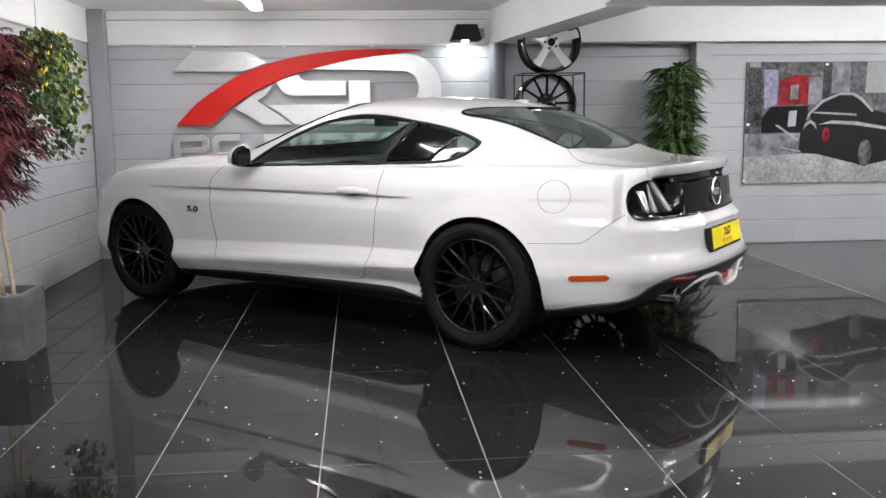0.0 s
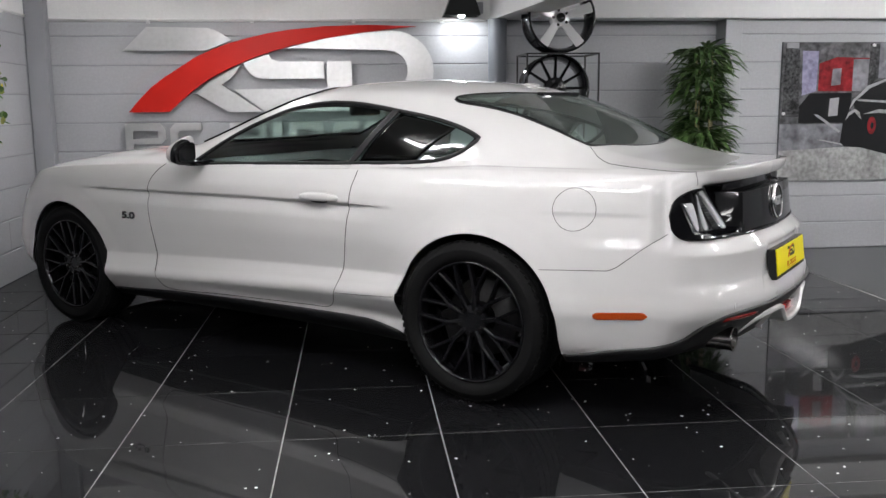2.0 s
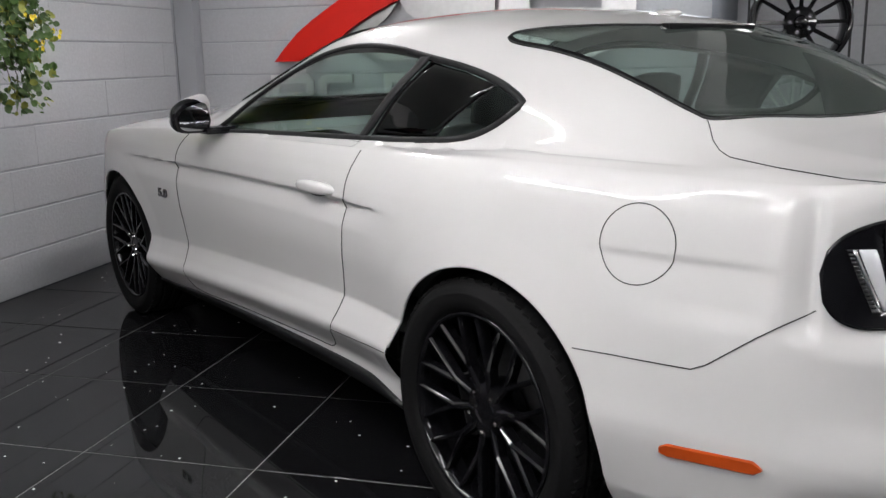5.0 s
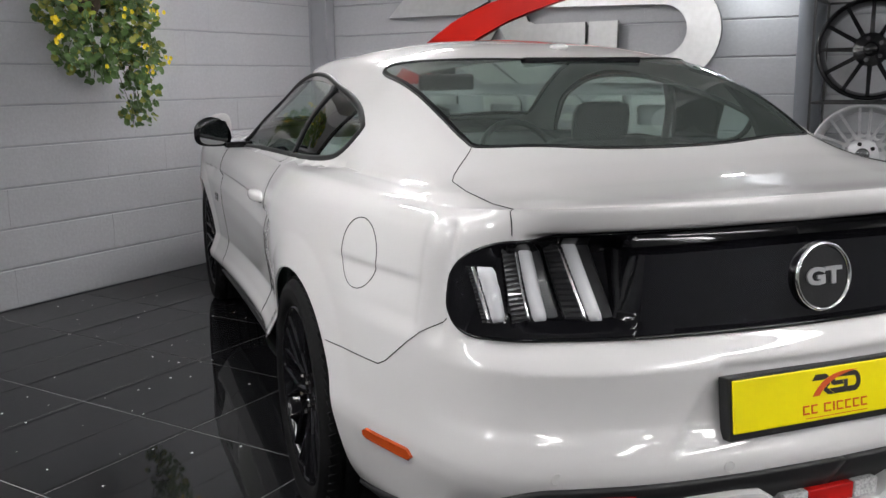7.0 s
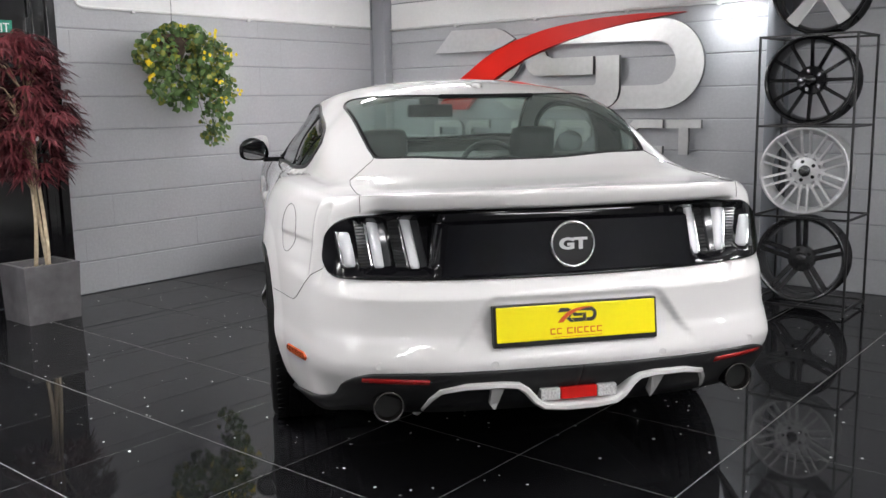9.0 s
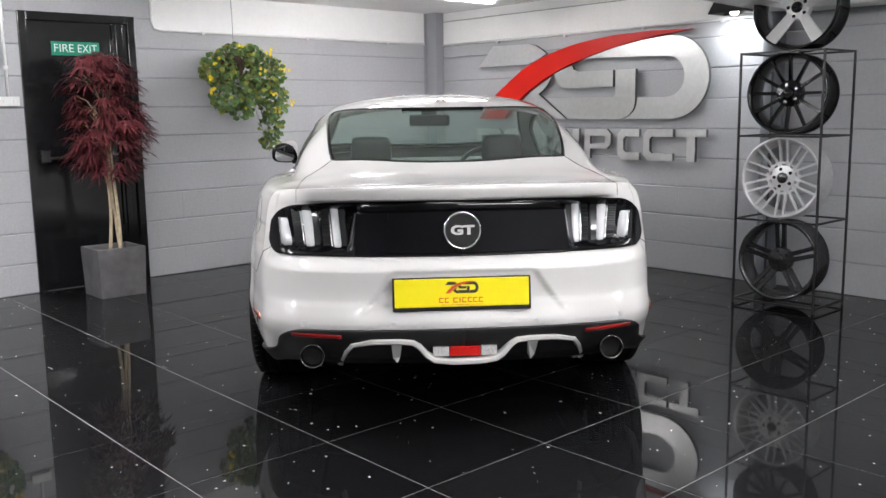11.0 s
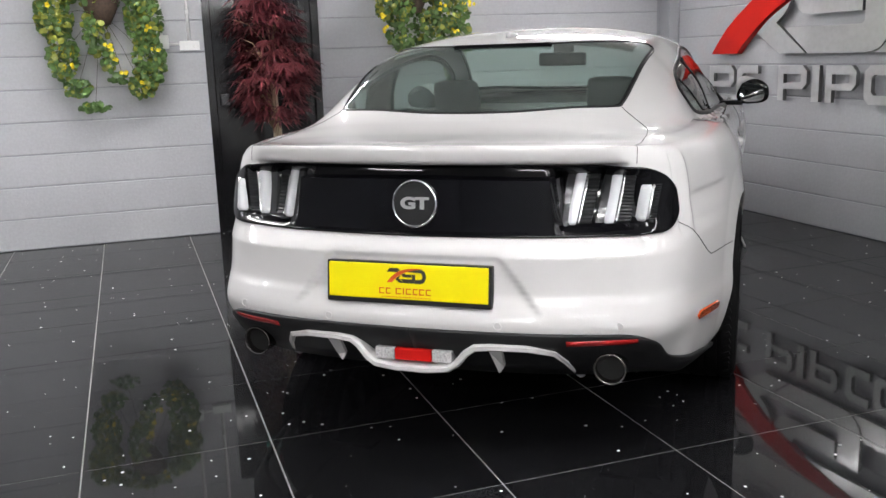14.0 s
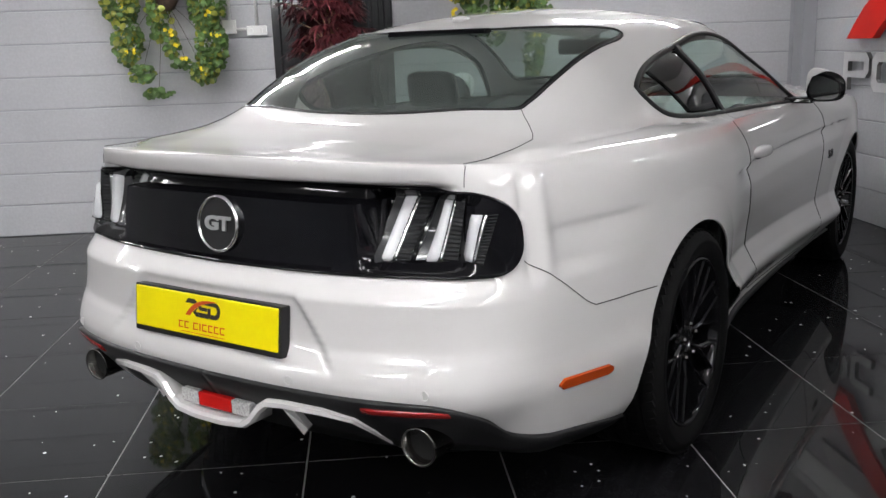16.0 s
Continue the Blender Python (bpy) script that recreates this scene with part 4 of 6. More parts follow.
tail_in = spline([0.14, 0.22, 0.30, 0.38, 0.44, 0.468, 0.482, 0.53, 0.56, 0.61, 0.655, 0.668, 0.677, 0.716, 0.735, 0.82, 0.926, 0.9305, 0.936, 0.945, 0.978, 0.986, 1.0],
                 [0.25, 0.18, 0.10, 0.04, 0.004, 0.0, 0.002, 0.018, 0.031, 0.038, 0.040, 0.0405, 0.046, 0.082, 0.098, 0.143, 0.196, 0.145, 0.130, 0.124, 0.116, 0.118, 0.134])
quarter_in = spline([0.14, 0.22, 0.30, 0.38, 0.448, 0.462, 0.52, 0.60, 0.70, 0.80, 0.88, 0.925, 0.955, 0.985], [0.13, 0.085, 0.042, 0.025, 0.015, 0.015, 0.022, 0.027, 0.036, 0.050, 0.062, 0.074, 0.095, 0.14])
tail_out = spline([0.14, 0.22, 0.30, 0.38, 0.44, 0.468, 0.482, 0.53, 0.56, 0.61, 0.655, 0.668, 0.677, 0.716, 0.735, 0.82, 0.90, 0.94, 0.985, 1.0],
                  [0.25, 0.18, 0.10, 0.04, 0.004, 0.0, 0.002, 0.016, 0.028, 0.036, 0.041, 0.042, 0.046, 0.074, 0.082, 0.108, 0.124, 0.122, 0.128, 0.142])
nose_in = spline([0.14, 0.22, 0.32, 0.45, 0.6, 0.7, 0.8, 0.9, 0.95], [0.25, 0.14, 0.05, 0.0, 0.02, 0.05, 0.12, 0.25, 0.32])
shoulder_z = spline([-1.1, -0.9, -0.7, -0.4, 0.0, 0.4, 0.9, 1.5, 1.95, 2.4, 2.77, 3.1, 3.4, 3.65], [0.988, 0.978, 0.968, 0.972, 0.972, 0.962, 0.952, 0.946, 0.945, 0.93, 0.91, 0.86, 0.76, 0.66])


def smooth01(x, a, b):
    t = np.clip((np.asarray(x, float) - a) / (b - a), 0, 1)
    return t * t * (3 - 2 * t)


def lower_uv(p, z):
    """Plan place of the lower body at outline place p (0 rear, 1 front) and height z."""
    p, z = np.asarray(p, float), np.asarray(z, float)
    u, v = np.interp(p, PLAN_P, PLAN[:, 0]), np.interp(p, PLAN_P, PLAN[:, 1])
    nu, nv = np.interp(p, PLAN_P, PLAN_N[:, 0]), np.interp(p, PLAN_P, PLAN_N[:, 1])
    wr = smooth01(-u, 0.72, 0.97)
    wq = smooth01(-u, -0.55, 0.25) * (1 - wr)
    wf = smooth01(u, 2.9, 3.5)
    # the sill crease climbs towards the rear wheel
    zs = z - 0.075 * np.clip((2.3 - u) / 1.9, 0, 1) * (1 - smooth01(z, 0.45, 0.68)) * smooth01(z, 0.24, 0.33)
    wo = smooth01(v, 0.60, 0.72)
    inset = side_in(zs) * (1 - wr - wq) * (1 - wf) + wq * quarter_in(z) + wr * (tail_in(z) * (1 - wo) + tail_out(z) * wo) + wf * nose_in(z)
    # the lamps sit back in the tail
    inset = inset + 0.055 * wr * smooth01(v, 0.425, 0.475) * (1 - smooth01(v, 0.70, 0.76)) * smooth01(z, 0.735, 0.765) * (1 - smooth01(z, 0.885, 0.915))
    # short crease through the fuel flap
    inset = inset + 0.005 * smooth01(-u, 0.26, 0.42) * (1 - smooth01(-u, 0.58, 0.78)) * smooth01(z, 0.74, 0.806) * (1 - smooth01(z, 0.810, 0.824))
    # waist crease along wing and door, undercut below, fading out behind the door
    run = smooth01(u, 0.36, 0.66) * (1 - smooth01(u, 2.30, 2.62))
    inset = inset + 0.020 * run * np.clip((z - 0.725) / 0.075, 0, 1) ** 1.3 * (1 - smooth01(z, 0.800, 0.808))
    # bevelled frame round the end of the tail panel, and the hollow ahead of it
    ds = (p - END_P) * PLAN_LONG - 0.02
    tall = smooth01(z, 0.685, 0.735) * (1 - smooth01(z, 0.93, 0.965))
    inset = inset + tall * (0.016 * np.clip(1 - ds / 0.05, 0, 1) * smooth01(ds, -0.03, 0.0) + 0.011 * smooth01(ds, 0.05, 0.10) * (1 - smooth01(ds, 0.12, 0.45)))
    # flared wheel arches with an edge of their own
    for cu, rr in ((-0.006, 0.379), (2.745, 0.372)):
        far = np.hypot(u - cu, z - 0.345)
        inset = inset - 0.009 * np.clip(1 - (far - rr) / 0.095, 0, 1) * smooth01(z, 0.25, 0.40)
    # number plate recess, deepest at its upper edge
    half = np.interp(z, [0.50, 0.66], [0.40, 0.285])
    inset = inset + wr * 0.011 * smooth01(half - v, -0.002, 0.010) * smooth01(z, 0.480, 0.545) * (1 - smooth01(z, 0.655, 0.685))
    return u - nu * inset, v - nv * inset


def p_of(u, z):
    """Outline place whose side shows u at the height z."""
    ps = np.linspace(0.1, 0.93, 900)
    us, _ = lower_uv(ps, np.full(900, z))
    return float(np.interp(u, us, ps))


def side_v(u, z):
    return float(lower_uv(p_of(u, z), z)[1])


white_low = spline([-1.1, -1.0, -0.93, -0.86, -0.80, -0.62, -0.41, -0.3, 0.34, 0.42, 0.6, 1.0, 1.9, 2.25, 2.6, 3.0, 3.4, 3.65], [0.452, 0.446, 0.405, 0.342, 0.322, 0.290, 0.250, 0.245, 0.245, 0.262, 0.285, 0.283, 0.268, 0.25, 0.24, 0.24, 0.25, 0.26])
NP, NZ = 480, 104
ps = np.linspace(0, 1, NP)
pu = np.interp(ps, PLAN_P, PLAN[:, 0])
ring_z = shoulder_z(pu)
ring_u, ring_v = lower_uv(ps, ring_z)
ring_v[0] = ring_v[-1] = 0

# roof and deck: centre height and the window lines, as shares of the shoulder's width and of the rise above it
centre_z = spline([-1.02, -0.96, -0.85, -0.7, -0.52, -0.42, -0.2, 0.0, 0.15, 0.35, 0.7, 0.95, 1.15, 1.4, 1.7, 1.98, 2.1, 2.5, 2.9, 3.2, 3.45, 3.6], [0.988, 0.992, 0.990, 0.998, 1.026, 1.058, 1.178, 1.272, 1.318, 1.35, 1.373, 1.368, 1.345, 1.268, 1.142, 1.035, 1.022, 1.0, 0.96, 0.90, 0.80, 0.68])
base_r = spline([-1.02, -0.6, -0.35, -0.1, 0.2, 0.5, 1.7, 2.0, 2.3, 3.6], [0.9, 0.9, 0.875, 0.865, 0.875, 0.93, 0.965, 0.92, 0.88, 0.88])
base_h = spline([-1.02, -0.6, -0.45, -0.2, 0.1, 0.4, 1.0, 1.6, 1.9, 2.2, 3.6], [0.4, 0.4, 0.28, 0.13, 0.075, 0.05, 0.05, 0.07, 0.25, 0.4, 0.4])
rail_r = spline([-1.02, -0.6, -0.35, -0.1, 0.2, 0.6, 1.0, 1.4, 1.75, 2.0, 2.3, 3.6], [0.62, 0.62, 0.665, 0.68, 0.68, 0.73, 0.76, 0.785, 0.825, 0.8, 0.66, 0.62])
rail_h = spline([-1.02, -0.6, -0.45, -0.2, 0.1, 0.4, 0.7, 1.0, 1.4, 1.75, 2.0, 2.3, 3.6], [0.86, 0.86, 0.80, 0.74, 0.735, 0.735, 0.745, 0.75, 0.72, 0.68, 0.78, 0.86, 0.86])
NS = 46


def top_row(u, rv, rz, n=NS):
    """Cross line of roof or deck at u from the shoulder (rv, rz) to the middle."""
    zc = float(centre_z(u))
    rise = zc - rz
    b, r = (rv * float(base_r(u)), rz + rise * float(base_h(u))), (rv * float(rail_r(u)), rz + rise * float(rail_h(u)))
    cab = float(smooth01(rise, 0.1, 0.3))
    mid = ((b[0] + r[0]) / 2 + 0.022 * cab, (b[1] + r[1]) / 2 + 0.004 * cab)
    e = (r[0] * 0.86, r[1] + (zc - r[1]) * (0.50 if cab > 0.5 else 0.46))
    hh = (r[0] * 0.5, r[1] + (zc - r[1]) * 0.87)
    fold = float(smooth01(u, -0.62, -0.30) * (1 - smooth01(u, 0.35, 0.75)))
    line = [(rv, rz), b, mid, r, e, hh, (0, zc), (-hh[0], hh[1])]
    if fold > 0.02:
        dip = 0.012 * fold
        line[1:2] = [(b[0] + (rv - b[0]) * 0.35, b[1] - (b[1] - rz) * 0.30 - dip * 0.4), (b[0] + 0.008, b[1] - dip), (b[0] + (mid[0] - b[0]) * 0.16, b[1] + (mid[1] - b[1]) * 0.16 - dip * 0.3)]
    full = catmull(line, 2000)
    k = int(np.argmin(np.abs(full[:900 + 1000, 0]) + (np.arange(1900) < 300) * 9))
    return catmull_pick(full[:k + 1], n)


def catmull_pick(fine, n):
    s = np.r_[0, np.cumsum(np.linalg.norm(np.diff(fine, axis=0), axis=1))]
    q = np.linspace(0, s[-1], n)
    out = np.stack([np.interp(q, s, fine[:, k]) for k in range(2)], 1)
    out[-1, 0] = 0
    return out


SIDE = slice(int(NP * 0.06), int(NP * 0.95))


def ring_at(u):
    return float(np.interp(u, ring_u[SIDE], ring_v[SIDE])), float(np.interp(u, ring_u[SIDE], ring_z[SIDE]))


def top_by_z(u, z):
    row = top_row(u, *ring_at(u), n=200)
    i = int(np.argmax(row[:, 1] >= z)) if row[:, 1].max() >= z else int(np.argmax(row[:, 1]))
    i = max(i, 1)
    t = (z - row[i - 1, 1]) / max(1e-6, row[i, 1] - row[i - 1, 1])
    return float(row[i - 1, 0] + min(1, max(0, t)) * (row[i, 0] - row[i - 1, 0]))


def top_by_v(u, v):
    row = top_row(u, *ring_at(u), n=200)
    return float(np.interp(-abs(v), -row[:, 0], row[:, 1]))


def inside(poly, pts):
    poly, pts = np.asarray(poly), np.asarray(pts)
    x, y = pts[:, 0], pts[:, 1]
    res = np.zeros(len(pts), bool)
    for (ax, ay), (bx, by) in zip(poly, np.roll(poly, -1, 0)):
        if ay == by:
            continue
        c = ((ay > y) != (by > y)) & (x < (bx - ax) * (y - ay) / (by - ay) + ax)
        res ^= c
    return res


def nearest_on(poly, q):
    poly = np.asarray(poly)
    a, b = poly, np.roll(poly, -1, 0)
    d = b - a
    t = np.clip(((q - a) * d).sum(1) / np.maximum((d * d).sum(1), 1e-12), 0, 1)
    c = a + d * t[:, None]
    return c[np.argmin(((c - q) ** 2).sum(1))]


def smooth_loop(points, n=160):
    pts = [points[-1], *points, points[0], points[1]]
    P = [np.array(p, float) for p in pts]
    fine = []
    for a, b, c, d in zip(P, P[1:], P[2:], P[3:]):
        for t in np.linspace(0, 1, 16, endpoint=False):
            fine.append(0.5 * (2 * b + (c - a) * t + (2 * a - 5 * b + 4 * c - d) * t * t + (3 * b - a - 3 * c + d) * t ** 3))
    fine = np.array(fine)
    s = np.r_[0, np.cumsum(np.linalg.norm(np.diff(np.vstack([fine, fine[:1]]), axis=0), axis=1))]
    q = np.linspace(0, s[-1], n, endpoint=False)
    return np.stack([np.interp(q, s, np.r_[fine[:, k], fine[0, k]]) for k in range(2)], 1)


def circle(cu, cz, r, n=120):
    return np.array([(cu + r * math.cos(a), cz + r * math.sin(a)) for a in np.linspace(0, math.tau, n, endpoint=False)])


FRONT_AXLE = 2.745


def arch_loop(cu, r, n=120):
    """Round above, closing in on the tyre below the axle."""
    out = circle(cu, 0.345, r, n)
    low = np.clip((0.43 - out[:, 1]) / 0.12, 0, 1)
    out[:, 0] = np.where(out[:, 0] > cu, cu + (out[:, 0] - cu) * (1 - 0.045 * low), np.minimum(out[:, 0], cu - r * low))
    return out


ARCH_R, ARCH_F = arch_loop(-0.006, 0.379), arch_loop(FRONT_AXLE, 0.372)
DOOR = smooth_loop([(1.91, 0.96), (2.005, 0.86), (2.02, 0.72), (1.995, 0.48), (1.96, 0.33), (1.88, 0.283), (1.5, 0.293), (0.95, 0.305), (0.80, 0.315), (0.735, 0.40), (0.70, 0.52), (0.668, 0.68), (0.650, 0.80), (0.642, 0.88), (0.640, 0.95), (0.68, 0.985), (1.3, 0.985), (1.8, 0.975)])
FUEL = circle(-0.43, 0.836, 0.083, 60)
SIDE_WINDOW = smooth_loop([(1.74, 0.955), (1.64, 1.03), (1.50, 1.112), (1.38, 1.165), (1.22, 1.217), (1.08, 1.244), (0.93, 1.256), (0.75, 1.246), (0.54, 1.215), (0.36, 1.184), (0.2, 1.143), (0.098, 1.102), (0.10, 1.085), (0.17, 1.036), (0.26, 1.004), (0.4, 0.99), (0.72, 0.977), (1.2, 0.966), (1.66, 0.95)])
REAR_GLASS = [(0.045, 0.0), (0.06, 0.15), (0.095, 0.29), (0.155, 0.41), (0.24, 0.50), (0.29, 0.548), (0.27, 0.568), (0.15, 0.570), (-0.05, 0.560), (-0.2, 0.548), (-0.31, 0.534), (-0.362, 0.508), (-0.39, 0.36), (-0.425, 0.18), (-0.435, 0.0)]
REAR_GLASS = smooth_loop(REAR_GLASS + [(u, -v) for u, v in REAR_GLASS[-2:0:-1]], 240)
SCREEN = [(1.19, 0.0), (1.18, 0.25), (1.15, 0.44), (1.14, 0.535), (1.25, 0.555), (1.5, 0.60), (1.75, 0.655), (1.82, 0.64), (1.86, 0.5), (1.92, 0.25), (1.93, 0.0)]
SCREEN = smooth_loop(SCREEN + [(u, -v) for u, v in SCREEN[-2:0:-1]], 240)


def grid_mesh(V, keep_of, names, replace):
    """Splits a grid of points V[i, j] by region (a number for each cell) into meshes; replace() moves border points on to outlines."""
    ni, nj = V.shape[:2]
    lab = keep_of
    border = {}
    for i in range(ni):
        for j in range(nj):
            cells = {int(lab[a, b]) for a in (i - 1, i) for b in (j - 1, j) if 0 <= a < ni - 1 and 0 <= b < nj - 1}
            if len(cells) > 1:
                border[i, j] = cells
    for (i, j), cells in border.items():
        V[i, j] = replace(V[i, j], cells, i, j)
    out = {}
    for num, name in names.items():
        index, verts, faces = {}, [], []
        for i, j in zip(*np.where(lab == num)):
            f = []
            for a, b in ((i, j), (i + 1, j), (i + 1, j + 1), (i, j + 1)):
                if (a, b) not in index:
                    index[a, b] = len(verts)
                    verts.append(V[a, b])
                f.append(index[a, b])
            faces.append(f)
        out[name] = (verts, faces)
    return out


def clean(verts, faces, mirror=False, flip=False):
    """Welds doubles, drops slivers; with mirror adds the other side."""
    bm = bmesh.new()
    vs = [bm.verts.new(tuple(map(float, v))) for v in verts]
    for f in faces:
        try:
            bm.faces.new([vs[k] for k in (f[::-1] if flip else f)])
        except ValueError:
            pass
    if mirror:
        geom = bmesh.ops.duplicate(bm, geom=bm.verts[:] + bm.faces[:])["geom"]
        for g in geom:
            if isinstance(g, bmesh.types.BMVert):
                g.co.y = -g.co.y
        bmesh.ops.reverse_faces(bm, faces=[g for g in geom if isinstance(g, bmesh.types.BMFace)])
    bmesh.ops.remove_doubles(bm, verts=bm.verts, dist=0.0006)
    return bm


def mirrored(bm):
    b2 = bm.copy()
    for v in b2.verts:
        v.co.y = -v.co.y
    bmesh.ops.reverse_faces(b2, faces=b2.faces[:])
    return b2


# lower body: sides, tail and nose
V = np.zeros((NP, NZ, 3))
lowz = white_low(pu)
for i in range(NP):
    z = lowz[i] + (ring_z[i] - lowz[i]) * np.linspace(0, 1, NZ)
    V[i, :, 0], V[i, :, 1] = lower_uv(np.full(NZ, ps[i]), z)
    V[i, :, 2] = z
V[0, :, 1] = V[-1, :, 1] = 0
C = (V[:-1, :-1] + V[1:, :-1] + V[1:, 1:] + V[:-1, 1:]) / 4
flat = C[..., [0, 2]].reshape(-1, 2)
side_ok = (C[..., 1] > 0.45).reshape(-1)
lab = np.zeros(len(flat), int)
lab[inside(FUEL, flat) & side_ok] = 2
lab[inside(DOOR, flat) & side_ok] = 1
lab[(inside(ARCH_R, flat) | inside(ARCH_F, flat)) & side_ok] = -1
lab = lab.reshape(C.shape[:2])


def lower_snap(q, cells, i, j):
    if -1 in cells:
        poly = ARCH_R if q[0] < 1.3 else ARCH_F
    elif 1 in cells:
        poly = DOOR
    else:
        poly = FUEL
    u, z = nearest_on(poly, np.array([q[0], q[2]]))
    top = float(shoulder_z(u))
    if z > top - 0.004:
        return q
    z = max(z, float(white_low(u)))
    if j == 0:
        z = q[2]
    return np.array([u, side_v(u, z), z])


pieces = grid_mesh(V, lab, {0: "body", 1: "door", 2: "fuel_flap"}, lower_snap)
lower_body = pieces["body"]

# upper body: roof, deck and bonnet
T = np.zeros((NP, NS, 3))
for i in range(NP):
    row = top_row(ring_u[i], max(ring_v[i], 1e-4), ring_z[i])
    T[i, :, 0], T[i, :, 1], T[i, :, 2] = ring_u[i], row[:, 0], row[:, 1]
T[:, 0, :] = V[:, -1, :]
# bonnet: two shallow ribs
rib = np.exp(-((T[..., 1] - 0.33) / 0.10) ** 2) * smooth01(T[..., 0], 1.98, 2.3) * (1 - smooth01(T[..., 0], 3.0, 3.4))
T[..., 2] += 0.012 * rib
C = (T[:-1, :-1] + T[1:, :-1] + T[1:, 1:] + T[:-1, 1:]) / 4
uz, uv = C[..., [0, 2]].reshape(-1, 2), C[..., [0, 1]].reshape(-1, 2)
lab = np.zeros(len(uz), int)
lab[inside(SIDE_WINDOW, uz) & (uv[:, 1] > 0.50)] = 1
lab[inside(REAR_GLASS, uv)] = 2
lab[inside(SCREEN, uv)] = 3
lab = lab.reshape(C.shape[:2])


def top_snap(q, cells, i, j):
    if j == NS - 1:
        near = REAR_GLASS if 2 in cells else SCREEN
        u = near[np.argmin(np.abs(near[:, 1]) + np.abs(near[:, 0] - q[0])), 0]
        return np.array([u, 0, float(centre_z(u))])
    if 1 in cells:
        u, z = nearest_on(SIDE_WINDOW, np.array([q[0], q[2]]))
        return np.array([u, top_by_z(u, z), z])
    u, v = nearest_on(REAR_GLASS if 2 in cells else SCREEN, np.array([q[0], q[1]]))
    return np.array([u, v, top_by_v(u, v)])


upper = grid_mesh(T, lab, {0: "roof", 1: "side_window", 2: "rear_window", 3: "windscreen"}, top_snap)
nv = len(lower_body[0])
body_bm = clean(lower_body[0] + upper["roof"][0], lower_body[1] + [[k + nv for k in f] for f in upper["roof"][1]], mirror=True, flip=True)
bmesh.ops.recalc_face_normals(body_bm, faces=body_bm.faces)
body = part("body", body_bm, "paint", car, smooth=True)
body.data.set_sharp_from_angle(angle=math.radians(50))


def both_sides(name, bm, material, label="", parent=None, smooth=True):
    a = part(name, bm.copy(), material, parent or car, label, smooth)
    b = part(name, mirrored(bm), material, parent or car, label, smooth)
    bm.free()
    return a, b


doors = both_sides("door", clean(*pieces["door"], flip=True), "paint")
part("fuel_flap", clean(*pieces["fuel_flap"], flip=True), "paint", car, smooth=True)
part("fuel_blank", mirrored(clean(*pieces["fuel_flap"], flip=True)), "paint", car, smooth=True)
both_sides("side_window", clean(*upper["side_window"], flip=True), "glass", "clear greenish side glass")
part("rear_window", clean(*upper["rear_window"], mirror=True, flip=True), "rear_glass", car, "smoked curved rear glass", True)
part("windscreen", clean(*upper["windscreen"], mirror=True, flip=True), "glass", car, "clear raked windscreen", True)


def side_line(points, lift=0.0005):
    """Places on the flank below the shoulder, else on the roof."""
    out = []
    for u, z in points:
        v = side_v(u, z) if z < float(shoulder_z(u)) - 0.003 else top_by_z(u, z)
        out.append((u, v + lift, z))
    return out


def dense(points, n=60):
    """The same broken line with n points evenly along it."""
    P = np.array(points, float)
    c = np.r_[0, np.cumsum(np.linalg.norm(np.diff(P, axis=0), axis=1))]
    q = np.linspace(0, c[-1], n)
    return list(zip(np.interp(q, c, P[:, 0]), np.interp(q, c, P[:, 1])))


def line_both(name, pts, r, material, closed=False, seg=6, parent=None):
    bm = bmesh.new()
    tube_mesh(bm, pts, r, seg, closed)
    return both_sides(name, bm, material, parent=parent)


line_both("door_gap", side_line([q for q in DOOR if q[1] < 0.955], 0.0004), 0.0019, "gap")
bm = bmesh.new()
tube_mesh(bm, side_line(FUEL, 0.0001), 0.0013, 6, True)
part("fuel_flap_gap", bm, "gap", car, smooth=True)
line_both("window_trim", side_line(SIDE_WINDOW, -0.002), 0.010, "satin_black", True, 8)
top_line = lambda pts, lift=0.0: [(u, v, top_by_v(u, v) + lift) for u, v in pts]
bm = bmesh.new()
tube_mesh(bm, top_line(REAR_GLASS), 0.004, 6, True)
part("rear_window_seal", bm, "satin_black", car, smooth=True)
bm = bmesh.new()
tube_mesh(bm, top_line(SCREEN), 0.009, 6, True)
part("windscreen_seal", bm, "gloss_black", car, smooth=True)

# ---- car: outer details ----
def p_tail(v, z):
    """Outline place on the tail at the width v (0 or more)."""
    q = np.linspace(0, 0.22, 500)
    _, vs = lower_uv(q, np.full(500, z))
    vs[0] = 0
    return float(np.interp(v, vs, q))


def tail(v, z, lift=0.0):
    """Place on the tail surface, lifted outwards."""
    p = p_tail(abs(v), z)
    u, w = lower_uv(p, z)
    nu, nw = float(np.interp(p, PLAN_P, PLAN_N[:, 0])), float(np.interp(p, PLAN_P, PLAN_N[:, 1]))
    return np.array([float(u) + nu * lift, math.copysign(1, v) * (float(w) + nw * lift) if v else 0.0, z])


def on_ring(p, z, lift=0.0):
    u, w = lower_uv(p, z)
    return np.array([float(u) + float(np.interp(p, PLAN_P, PLAN_N[:, 0])) * lift, float(w) + float(np.interp(p, PLAN_P, PLAN_N[:, 1])) * lift, z])


